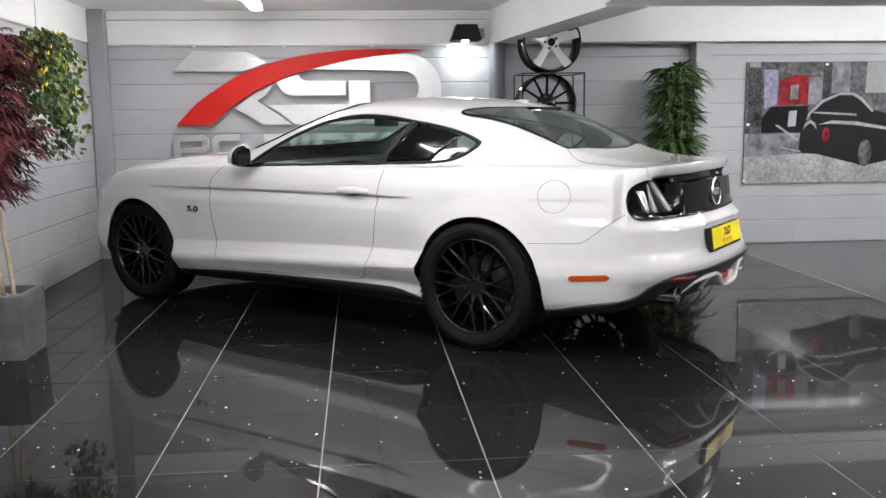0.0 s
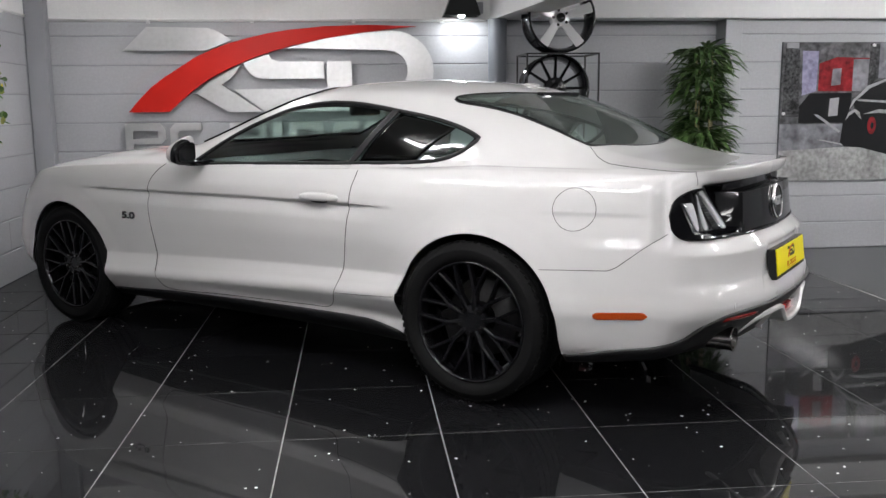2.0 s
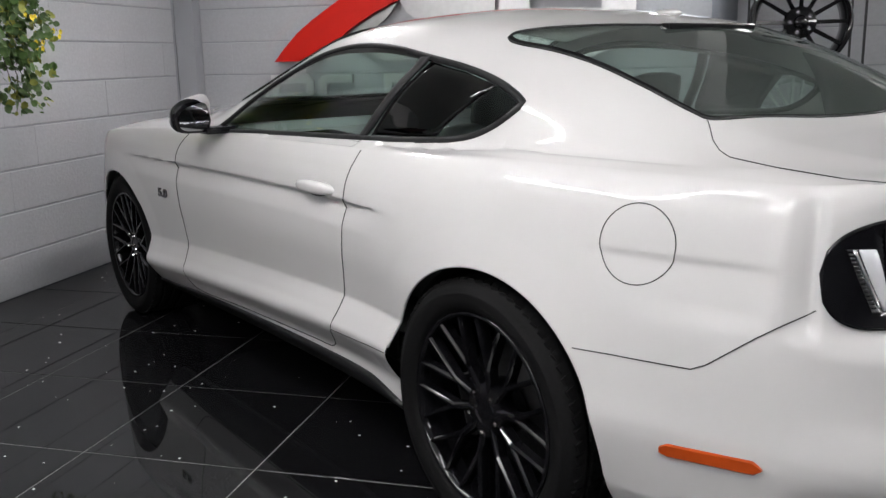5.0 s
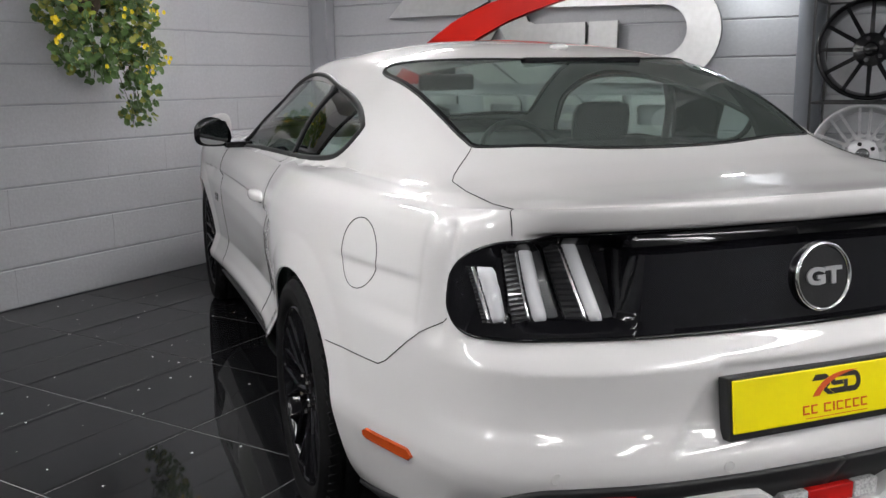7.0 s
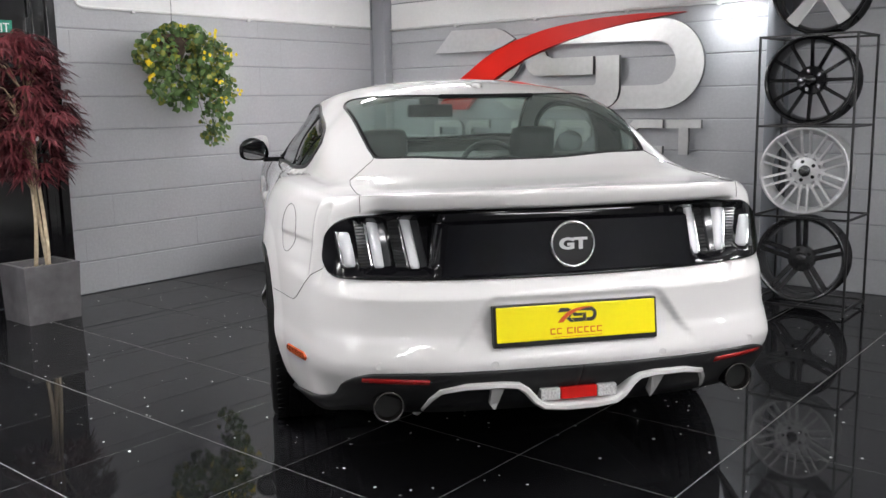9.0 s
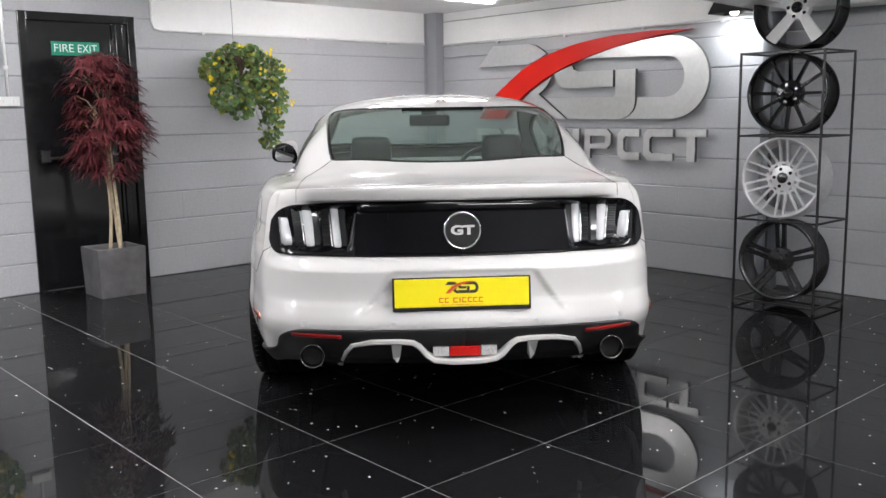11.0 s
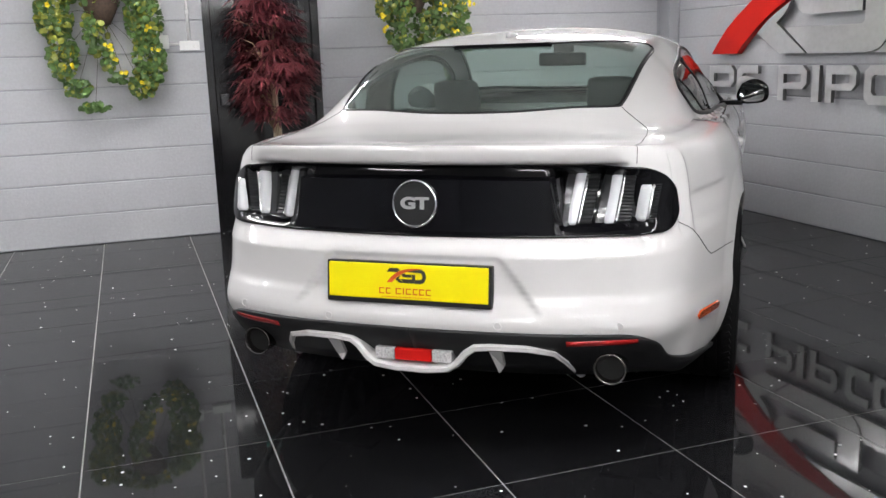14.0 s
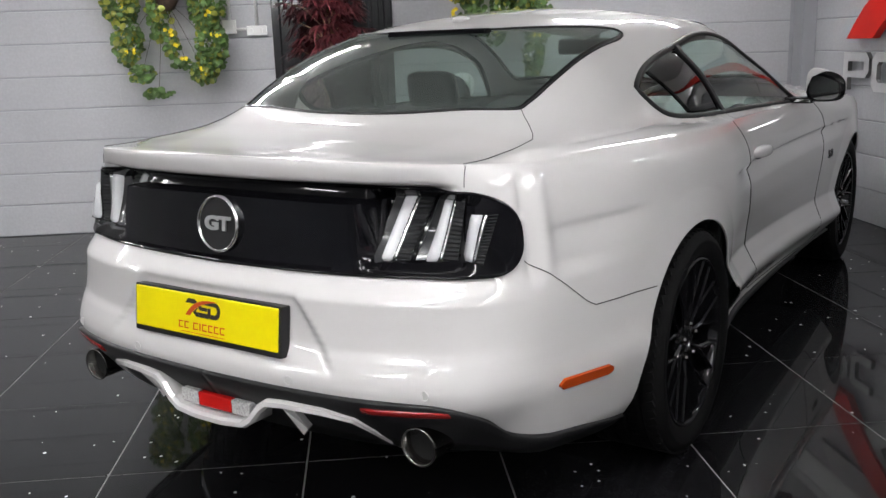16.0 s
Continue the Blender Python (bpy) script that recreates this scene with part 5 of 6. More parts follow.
def slab_mesh(rows, thick_dir):
    """A thin solid from a grid of outer points; thick_dir(point) gives the way back."""
    ni, nj = len(rows), len(rows[0])
    bm = bmesh.new()
    front = [[bm.verts.new(tuple(q)) for q in r] for r in rows]
    back = [[bm.verts.new(tuple(np.array(q) + thick_dir(q))) for q in r] for r in rows]
    for i in range(ni - 1):
        for j in range(nj - 1):
            bm.faces.new((front[i][j], front[i + 1][j], front[i + 1][j + 1], front[i][j + 1]))
            bm.faces.new((back[i][j], back[i][j + 1], back[i + 1][j + 1], back[i + 1][j]))
    rim = [(i, 0) for i in range(ni)] + [(ni - 1, j) for j in range(1, nj)] + [(i, nj - 1) for i in range(ni - 2, -1, -1)] + [(0, j) for j in range(nj - 2, 0, -1)]
    for a, b in zip(rim, rim[1:] + rim[:1]):
        bm.faces.new((front[b[0]][b[1]], front[a[0]][a[1]], back[a[0]][a[1]], back[b[0]][b[1]]))
    bmesh.ops.recalc_face_normals(bm, faces=bm.faces)
    return bm


# black valance all round below the white
low_edge = spline([-1.1, -1.0, -0.9, -0.75, -0.42, 0.38, 2.3, 2.6, 3.1, 3.65], [0.292, 0.290, 0.284, 0.258, 0.216, 0.198, 0.20, 0.19, 0.17, 0.17])


def valance(u0, u1, n):
    p0 = 0.0 if u0 < -1.05 else p_of(u0, 0.25)
    p1 = 1.0 if u1 > 3.6 else p_of(u1, 0.25)
    rows = []
    for p in np.linspace(p0, p1, n):
        u = float(np.interp(p, PLAN_P, PLAN[:, 0]))
        hi, lo = float(white_low(u)) + 0.003, float(low_edge(u))
        r = [on_ring(p, hi, 0.010), on_ring(p, hi - 0.006, 0.014), *[on_ring(p, hi - 0.006 - (hi - 0.006 - lo) * k, 0.012 - 0.012 * k) for k in (0.35, 0.7, 1.0)]]
        if p0 == 0 and p == p0 or p1 == 1 and p == p1:
            for q in r:
                q[1] = 0
        rows.append(r)
    return rows


both_sides("side_skirt", slab_mesh(valance(0.372, 2.36, 60), lambda q: np.array([0, -0.03, 0])), "satin_black", "satin black sill strip")
for nm, a, b in (("diffuser", -1.1, -0.405), ("front_splitter", 3.14, 3.7)):
    rows = valance(a, b, 70)
    bm = slab_mesh(rows, lambda q: np.array([0.02 if q[0] < 1 else -0.02, -0.012, 0]) if q[1] > 0.02 else np.array([0.02 if q[0] < 1 else -0.02, 0, 0]))
    other = mirrored(bm)
    me = bpy.data.meshes.new("tmp")
    other.to_mesh(me)
    bm.from_mesh(me)
    other.free()
    bpy.data.meshes.remove(me)
    part(nm, bm, "satin_black", car, "satin black lower valance", True)

# underside
box_part("floor_pan", (0.36, 2.38, -0.80, 0.80, 0.20, 0.32), "carpet", car, "black underbody", 0.02)
box_part("engine_tray", (2.385, 3.45, -0.55, 0.55, 0.19, 0.6), "carpet", car, "black underbody", 0.02)
box_part("boot_floor", (-0.93, 0.355, -0.60, 0.60, 0.31, 0.6), "carpet", car, "black underbody", 0.02)

# tail panel between and round the lamps
P_TIP = p_of(-0.775, 0.83)
PANEL_FLAT = 0.885


def panel_half(s, flat):
    t = max(0.0, (s - flat) / (1 - flat))
    return max(0.0, 1 - t ** 2.4) ** (1 / 2.4)


def panel_z(s, k):
    """Height on the panel at the share s of its half length, k from -1 (low) to 1 (high)."""
    mid = 0.8245 - 0.004 * s
    half = 0.1005 - 0.008 * s
    return mid + k * half * panel_half(s, 0.80 if k > 0 else PANEL_FLAT)


def panel_point(s, k, lift):
    z = panel_z(s, k)
    q = on_ring(P_TIP * s, z, lift)
    flat = 1 - float(smooth01(s, 0.50, 0.535))
    if abs(k) < 0.97 and k < 0.705 and flat > 0:
        foot = on_ring(P_TIP * s, 0.735, 0.012)[0]
        q[0] += flat * (foot + 0.10 * (z - 0.735) - q[0])
    if s == 0:
        q[1] = 0
    return q


rows = []
for s in [*np.linspace(0, PANEL_FLAT, 40, endpoint=False), *np.sin(np.linspace(0, 1, 26) * math.pi / 2) * (1 - PANEL_FLAT) + PANEL_FLAT]:
    rows.append([panel_point(float(s), k, 0.013 if abs(k) < 0.99 else 0.003) for k in (-1, -0.95, -0.85, -0.7, -0.5, -0.25, 0, 0.25, 0.5, 0.68, 0.71, 0.82, 0.90, 0.96, 1)])
bm = bmesh.new()
for sign in (1, -1):
    vs = [[bm.verts.new((q[0], q[1] * sign, q[2])) for q in r] for r in rows]
    for i in range(len(vs) - 1):
        for j in range(len(vs[0]) - 1):
            try:
                bm.faces.new((vs[i][j], vs[i + 1][j], vs[i + 1][j + 1], vs[i][j + 1]))
            except ValueError:
                pass
bmesh.ops.remove_doubles(bm, verts=bm.verts, dist=0.0004)
bmesh.ops.recalc_face_normals(bm, faces=bm.faces)
panel = part("tail_panel", bm, "gloss_black", car, "gloss black panel across the tail", True)
panel.data.set_sharp_from_angle(angle=math.radians(28))
rim = [panel_point(float(s), 1, 0.006) for s in np.linspace(0, 1, 90)] + [panel_point(float(s), -1, 0.006) for s in np.linspace(1, 0, 90)]
rim = rim + [(q[0], -q[1], q[2]) for q in rim[::-1]]
tube("tail_panel_rim", rim[::1], 0.0045, "gloss_black", car, seg=6, closed=True)

def lamp_at(v, z, lift):
    """Place over the lamp recess on a straight slope."""
    a, b = tail(v, 0.790, lift), tail(v, 0.862, lift)
    q = a + (b - a) * (z - 0.790) / 0.072
    q[2] = z
    return q


# lamps: three upright bars a side in a smoked housing
for sign, who in ((1, "left"), (-1, "right")):
    lamp = empty("tail_lamp", "", "")
    lamp.parent = car
    for v0, v1, z0, z1 in ((0.450, 0.540, 0.744, 0.912), (0.553, 0.642, 0.745, 0.902), (0.646, 0.706, 0.756, 0.868)):
        if sign < 0:
            v0, v1 = v0 - 0.022, v1 - (0.022 if v0 < 0.62 else 0.010)
        # smoked slab, corrugated beside the bar
        rr = []
        for n, k in enumerate(np.linspace(0, 1, 33)):
            z = z0 + (z1 - z0) * k
            sh = 0.018 * (k - 0.5)
            rib = 0.004 if n % 2 else 0.0
            proud = 0.026 if v0 < 0.60 else 0.017
            rr.append([lamp_at(v0 - 0.004 + sh, z, proud - 0.016), lamp_at(v0 + sh, z, proud - 0.006 * k), lamp_at(v0 + 0.044 + sh, z, proud - 0.006 * k), lamp_at(v0 + 0.047 + sh, z, proud - 0.006 * k + rib), lamp_at(v1 + sh, z, proud - 0.006 * k + rib), lamp_at(v1 + 0.004 + sh, z, proud - 0.016)])
        bm = slab_mesh(rr, lambda q: np.array([0.008, 0, 0]))
        part("lamp_housing", mirrored(bm) if sign < 0 else bm, "lamp_ribbed", lamp, "smoked ribbed lamp housing")
    for v0, v1, z0, z1 in ((0.470, 0.502, 0.750, 0.904), (0.572, 0.604, 0.751, 0.897), (0.662, 0.692, 0.760, 0.866)):
        if sign < 0:
            v0, v1 = v0 - 0.022, v1 - 0.022
        rr = []
        for k in np.linspace(0, 1, 12):
            z = z0 + (z1 - z0) * k
            sh = 0.018 * (k - 0.5)
            out = (0.032 if v0 < 0.62 else 0.024) - 0.006 * k
            cap = 0.006 * (max(0, abs(k - 0.5) - 0.42) / 0.08)
            rr.append([lamp_at(v0 + sh + cap * 0.5, z, out - 0.008), lamp_at(v0 + sh + 0.006, z, out + 0.006 - cap), lamp_at(v1 + sh - 0.006, z, out + 0.006 - cap), lamp_at(v1 + sh, z, out - 0.008)])
        bm = slab_mesh(rr, lambda q: np.array([0.016, 0, 0]))
        part("light_bar", mirrored(bm) if sign < 0 else bm, "lamp_clear", lamp, "pale upright light bar", True)
        edge = []
        for k in np.linspace(0, 1, 12):
            z, sh = z0 + (z1 - z0) * k, 0.018 * (k - 0.5)
            out = (0.032 if v0 < 0.62 else 0.024) - 0.006 * k
            edge.append([lamp_at(v1 + sh + 0.0005, z, out - 0.010), lamp_at(v1 + sh + 0.002, z, out + 0.002), lamp_at(v1 + sh + 0.007, z, out - 0.001), lamp_at(v1 + sh + 0.008, z, out - 0.012)])
        bm = slab_mesh(edge, lambda q: np.array([0.010, 0, 0]))
        part("bar_edge", mirrored(bm) if sign < 0 else bm, "chrome", lamp, "bright edge of the light bar", True)

# round badge
badge = empty("badge", "", "")
badge.parent = car
TO_REAR = Matrix.Rotation(math.radians(-90), 4, "Y")      # z axis to the rear
BADGE_TILT = Matrix.Rotation(math.radians(-84), 4, "Y")
bm = bmesh.new()
lathe(bm, [(0.0, 0.018), (0.064, 0.018), (0.066, 0.006), (0.066, -0.01)], 48, Matrix.Translation((-0.984, 0, 0.818)) @ BADGE_TILT)
part("badge_disc", bm, "satin_black", badge, "dark badge disc", False)
bm = bmesh.new()
lathe(bm, [(0.065, 0.0), (0.066, 0.022), (0.070, 0.024), (0.0735, 0.018), (0.0735, -0.005)], 56, Matrix.Translation((-0.984, 0, 0.818)) @ BADGE_TILT, True)
part("badge_ring", bm, "chrome", badge, "chrome ring", True)
# text faces the rear: its x runs to the car's right
TEXT_REAR = Matrix(((0, 0, -1, 0), (-1, 0, 0, 0), (0, 1, 0, 0), (0, 0, 0, 1)))
TEXT_LEFT = Matrix(((-1, 0, 0, 0), (0, 0, 1, 0), (0, 1, 0, 0), (0, 0, 0, 1)))
TEXT_RIGHT = Matrix(((1, 0, 0, 0), (0, 0, -1, 0), (0, 1, 0, 0), (0, 0, 0, 1)))
writing("badge_letters", "GT", 0.048, "alu", Matrix.Translation((-1.0025, 0, 0.820)) @ Matrix.Rotation(math.radians(6), 4, "Y") @ TEXT_REAR, badge, 0.003, "raised metal letters", 0.092, 0.0022)

# number plate in its holder
plate = empty("number_plate", "", "")
plate.parent = car
PL = Matrix.Translation((-1.057, 0.010, 0.587)) @ Matrix.Rotation(math.radians(7), 4, "Y")
bm = bmesh.new()
box(bm, -0.010, 0.022, -0.266, 0.266, -0.067, 0.061, 0.004, PL)
part("plate_holder", bm, "satin_black", plate, "black plastic plate holder")
bm = bmesh.new()
box(bm, -0.0145, -0.008, -0.258, 0.258, -0.052, 0.056, 0.003, PL)
part("plate_face", bm, "yellow", plate, "plain yellow plate with a printed dealer mark")


def plate_shape(name, outlines, material, d):
    bm = bmesh.new()
    # outline x runs to the right as seen from behind
    m = PL @ Matrix(((0, 1, 0, 0), (-1, 0, 0, 0), (0, 0, 1, 0), (0, 0, 0, 1)))
    for o in outlines:
        prism(bm, o, -0.0145 - d, -0.012, m)
    return part(name, bm, material, plate)


mini = lambda o: [((x - 1.92) * 0.0525, (z - 1.53) * 0.068 + 0.022) for x, z in o]
plate_shape("plate_mark_red", [mini(SWOOSH)], "ink_red", 0.0012)
plate_shape("plate_mark_dark", [mini(o) for o in MARKS], "ink_black", 0.0008)
# dealer's name as plain bars
bars = []
x = -0.088
for w in (0.016, 0.015, -0.012, 0.018, 0.004, 0.017, 0.015, 0.016, 0.016):
    if w < 0:
        x -= w
        continue
    z0, z1, tk = -0.036, -0.017, 0.0034
    if w < 0.006:
        bars.append([(x, z0), (x + w, z0), (x + w, z1), (x, z1)])
    else:
        bars += [[(x, z1 - tk), (x + w, z1 - tk), (x + w, z1), (x, z1)], [(x, z0), (x + w, z0), (x + w, z0 + tk), (x, z0 + tk)], [(x, z0 + tk), (x + tk, z0 + tk), (x + tk, z1 - tk), (x, z1 - tk)]]
    x += w + 0.0055
plate_shape("plate_bars", bars, "ink_red", 0.001)
plate_shape("plate_footnote", [[(-0.08, -0.045), (0.08, -0.045), (0.08, -0.0436), (-0.08, -0.0436)]], "ink_red", 0.0008)


def tail_patch(name, v0, v1, z0, z1, material, lift, label="", slope=0.0, n=10, parent=None):
    rr = []
    for v in np.linspace(v0, v1, n):
        k = (v - v0) / (v1 - v0)
        rr.append([tail(v, z0 + slope * k, lift - 0.004), tail(v, z0 + 0.004 + slope * k, lift), tail(v, z1 - 0.004 + slope * k, lift), tail(v, z1 + slope * k, lift - 0.004)])
    bm = slab_mesh(rr, lambda q: np.array([0.012, 0, 0]))
    return part(name, bm, material, parent or car, label, True)


for sgn in (1, -1):
    tail_patch("rear_reflector", sgn * 0.47, sgn * 0.665, 0.412, 0.432, "dark_red", 0.0145, "long red reflector", 0.004)
fog = empty("fog_lamp", "", "")
fog.parent = car
for nm, v0, v1, mt, lb in (("fog_lens", -0.06, 0.06, "red_lens", "red fog lamp lens"), ("reversing_lens", 0.062, 0.125, "clear_lens", "clear ribbed lens"), ("reversing_lens", -0.125, -0.062, "clear_lens", "clear ribbed lens")):
    box_part(nm, (-1.068, -1.02, v0, v1, 0.340, 0.378), mt, fog, lb, 0.004)

# pale diffuser trim with two fins
STRIP = [(0.492, 0.272, -0.895), (0.482, 0.300, -0.935), (0.462, 0.348, -0.99), (0.435, 0.385, -1.03), (0.36, 0.402, -1.06), (0.25, 0.405, -1.078), (0.20, 0.400, -1.082), (0.175, 0.383, -1.084), (0.145, 0.348, -1.086), (0.118, 0.330, -1.087), (0.05, 0.322, -1.088)]
STRIP = STRIP + [(-v, z, u) for v, z, u in STRIP[::-1]]
bm = bmesh.new()
prev = None
for i, (v, z, u) in enumerate(STRIP):
    a, b = STRIP[max(0, i - 1)], STRIP[min(len(STRIP) - 1, i + 1)]
    d = Vector((0, b[0] - a[0], b[1] - a[1])).normalized()
    nrm = Vector((0, d.z, -d.y))
    nrm = nrm if nrm.z > 0 else -nrm
    ring = [bm.verts.new(Vector((uu, v, z)) + nrm * w) for uu, w in ((u + 0.004, 0.011), (u - 0.006, 0.006), (u - 0.006, -0.006), (u + 0.004, -0.012), (u + (0.08 if abs(v) < 0.4 else 0.02), -0.014 if z > 0.34 else -0.008), (u + (0.08 if abs(v) < 0.4 else 0.02), 0.006))]
    if prev:
        for k in range(6):
            bm.faces.new((prev[k], prev[(k + 1) % 6], ring[(k + 1) % 6], ring[k]))
    else:
        bm.faces.new(ring)
    prev = ring
bm.faces.new(prev)
bmesh.ops.recalc_face_normals(bm, faces=bm.faces)
part("diffuser_trim", bm, "paint", car, "white diffuser trim")
for sgn in (1, -1):
    bm = bmesh.new()
    vs = []
    for v, z in ((0.284, 0.392), (0.244, 0.392), (0.250, 0.330), (0.262, 0.306), (0.278, 0.326)):
        vs.append((v * sgn, z))
    f = [bm.verts.new((-1.070 if z > 0.38 else -1.02, v, z)) for v, z in vs]
    b = [bm.verts.new((-0.96, v, z + (0.02 if z < 0.38 else 0))) for v, z in vs]
    bm.faces.new(f)
    bm.faces.new(b[::-1])
    for i in range(5):
        bm.faces.new((f[i], b[i], b[(i + 1) % 5], f[(i + 1) % 5]))
    bmesh.ops.recalc_face_normals(bm, faces=bm.faces)
    part("diffuser_fin", bm, "paint", car, "white diffuser fin")
    # tailpipe
    bm = bmesh.new()
    lathe(bm, [(0.042, -0.12), (0.043, 0.0), (0.046, 0.006), (0.044, 0.010), (0.040, 0.006), (0.038, -0.12)], 40, Matrix.Translation((-0.985, 0.592 * sgn, 0.337)) @ Matrix.Scale(1.07, 4) @ TO_REAR)
    pipe = part("tailpipe", bm, "steel", car, "round dark steel tailpipe", True)
    # black disc blocks the bore in place of the shade inside
    bm = bmesh.new()
    bmesh.ops.create_circle(bm, cap_ends=True, radius=0.0415, segments=32, matrix=Matrix.Translation((-0.965, 0.592 * sgn, 0.337)) @ TO_REAR)
    part("pipe_inside", bm, "carpet", pipe)
    # amber side marker
    rr = []
    for k in np.linspace(0, 1, 14):
        u = -0.525 - 0.20 * k
        z = 0.428 + 0.012 * k
        h = 0.0155 * (1 - 0.8 * max(0, (k - 0.92) / 0.08)) * (0.5 + 0.5 * min(1, k / 0.04))
        p = p_of(u, z)
        rr.append([on_ring(p, z - h, 0.001), on_ring(p, z - h * 0.7, 0.006), on_ring(p, z + h * 0.8, 0.006), on_ring(p, z + h, 0.001)])
    bm = slab_mesh(rr, lambda q: np.array([0, -0.01, 0]))
    bm2 = mirrored(bm) if sgn < 0 else bm
    part("side_marker", bm2, "amber", car, "amber side marker")
    # sensors
    for v in (0.275, 0.62):
        q = tail(v * sgn, 0.472, 0.0005)
        bm = bmesh.new()
        lathe(bm, [(0.0, 0.001), (0.010, 0.001)], 20, Matrix.Translation(q) @ TO_REAR)
        lathe(bm, [(0.0105, 0.0), (0.0115, 0.0012), (0.0125, 0.0)], 20, Matrix.Translation(q) @ TO_REAR)
        part("parking_sensor", bm, "paint", car)

# boot lid gap, bumper gap
lid = [(-0.335, 0.515), (-0.37, 0.545), (-0.41, 0.585), (-0.45, 0.615), (-0.49, 0.635), (-0.6, 0.645), (-0.75, 0.645), (-0.84, 0.640)]
lid3 = [(u, v, top_by_v(u, v) + 0.0005) for u, v in lid] + [tuple(tail(0.645, z, 0.0006)) for z in (0.975, 0.955, 0.94, 0.928)]
line_both("boot_gap", [tuple(q) for q in lid3], 0.0011, "gap")
line_both("bumper_gap", side_line(dense([(-0.31, 0.597), (-0.44, 0.602), (-0.575, 0.607), (-0.605, 0.622), (-0.69, 0.690), (-0.775, 0.752)], 90), 0.0006), 0.0013, "gap")
line_both("sill_gap", side_line(dense([(0.37, 0.42), (0.45, 0.412), (0.6, 0.40), (0.74, 0.392)]), 0.0006), 0.0013, "gap")

# arch lips and liners
for cu, ar in ((-0.006, 0.379), (FRONT_AXLE, 0.372)):
    pts = []
    for u, z in arch_loop(cu, ar, 180):
        if z > (0.43 if cu < 1 else 0.58):
            pts.append((u, side_v(u, z) - 0.004, z))
    line_both("arch_lip", pts, 0.0045, "paint", seg=8)
    bm = bmesh.new()
    lathe(bm, [(0.381, 0.0), (0.387, -0.12), (0.387, -0.42), (0.05, -0.42)], 48, Matrix.Translation((cu, 0.885 if cu < 1 else 0.845, 0.345)) @ Matrix.Rotation(math.radians(-90), 4, "X"))
    bmesh.ops.delete(bm, geom=[v for v in bm.verts if v.co.z < 0.27], context="VERTS")
    both_sides("wheel_liner", bm, "carpet", "black wheel arch liner")

# window frames of black print, door pillar, third brake light
shrink = lambda loop, k: np.array([q + (loop.mean(0) - q) / np.linalg.norm(loop.mean(0) - q) * k for q in loop])


def band(loop, k, place, name, two=False):
    inner = shrink(loop, k)
    bm = bmesh.new()
    a, b = [bm.verts.new(place(q)) for q in loop], [bm.verts.new(place(q)) for q in inner]
    for i in range(len(loop)):
        j = (i + 1) % len(loop)
        bm.faces.new((a[i], a[j], b[j], b[i]))
    bmesh.ops.recalc_face_normals(bm, faces=bm.faces)
    if two:
        return both_sides(name, bm, "gloss_black")
    return part(name, bm, "gloss_black", car, "black printed glass border")


band(SIDE_WINDOW, 0.022, lambda q: (q[0], top_by_z(*q) + 0.002, q[1]), "window_border", True)
band(REAR_GLASS, 0.010, lambda q: (q[0], q[1], top_by_v(*q) + 0.002), "rear_window_border")
rr = []
for k in np.linspace(0, 1, 12):
    z = 0.972 + 0.246 * k
    u = 0.735 - 0.185 * k
    rr.append([(u + d, top_by_z(u + d, min(z, 1.205 + 0.02 * d)) + 0.004, z) for d in (0.020, 0.007, -0.008, -0.022)])
both_sides("door_pillar", slab_mesh(rr, lambda q: np.array([0, -0.01, 0])), "satin_black")
# near-black sheet over the front part of the quarter glass
rr = []
for u in np.linspace(0.675, 0.37, 12):
    lo, hi = np.interp(u, [0.3, 0.4, 0.72], [1.008, 1.0, 0.988]), np.interp(u, [0.2, 0.36, 0.54, 0.75], [1.133, 1.174, 1.205, 1.236])
    u1 = u - 0.15 * np.linspace(0, 1, 8) ** 1.2
    rr.append([(float(a), top_by_z(float(a), float(z)) + 0.0015, float(z)) for a, z in zip(u1, lo + (np.interp(u - 0.15, [0.2, 0.36, 0.54, 0.75], [1.133, 1.174, 1.205, 1.236]) - lo) * np.linspace(0, 1, 8))])
both_sides("quarter_panel", slab_mesh(rr, lambda q: np.array([0, -0.004, 0])), "dark_glass", "near-black sheet over part of the quarter glass")
box_part("brake_light", (0.03, 0.062, -0.20, 0.20, float(centre_z(0.05)) - 0.012, float(centre_z(0.05)) + 0.006), "gloss_black", car, "slim high brake light", 0.004)
bm = bmesh.new()
bmesh.ops.create_uvsphere(bm, u_segments=20, v_segments=10, radius=1, matrix=Matrix.Translation((0.20, 0.0, float(centre_z(0.2)) + 0.002)) @ Matrix.Diagonal((0.05, 0.024, 0.014, 1)))
part("aerial", bm, "paint", car, "small white roof aerial", True)

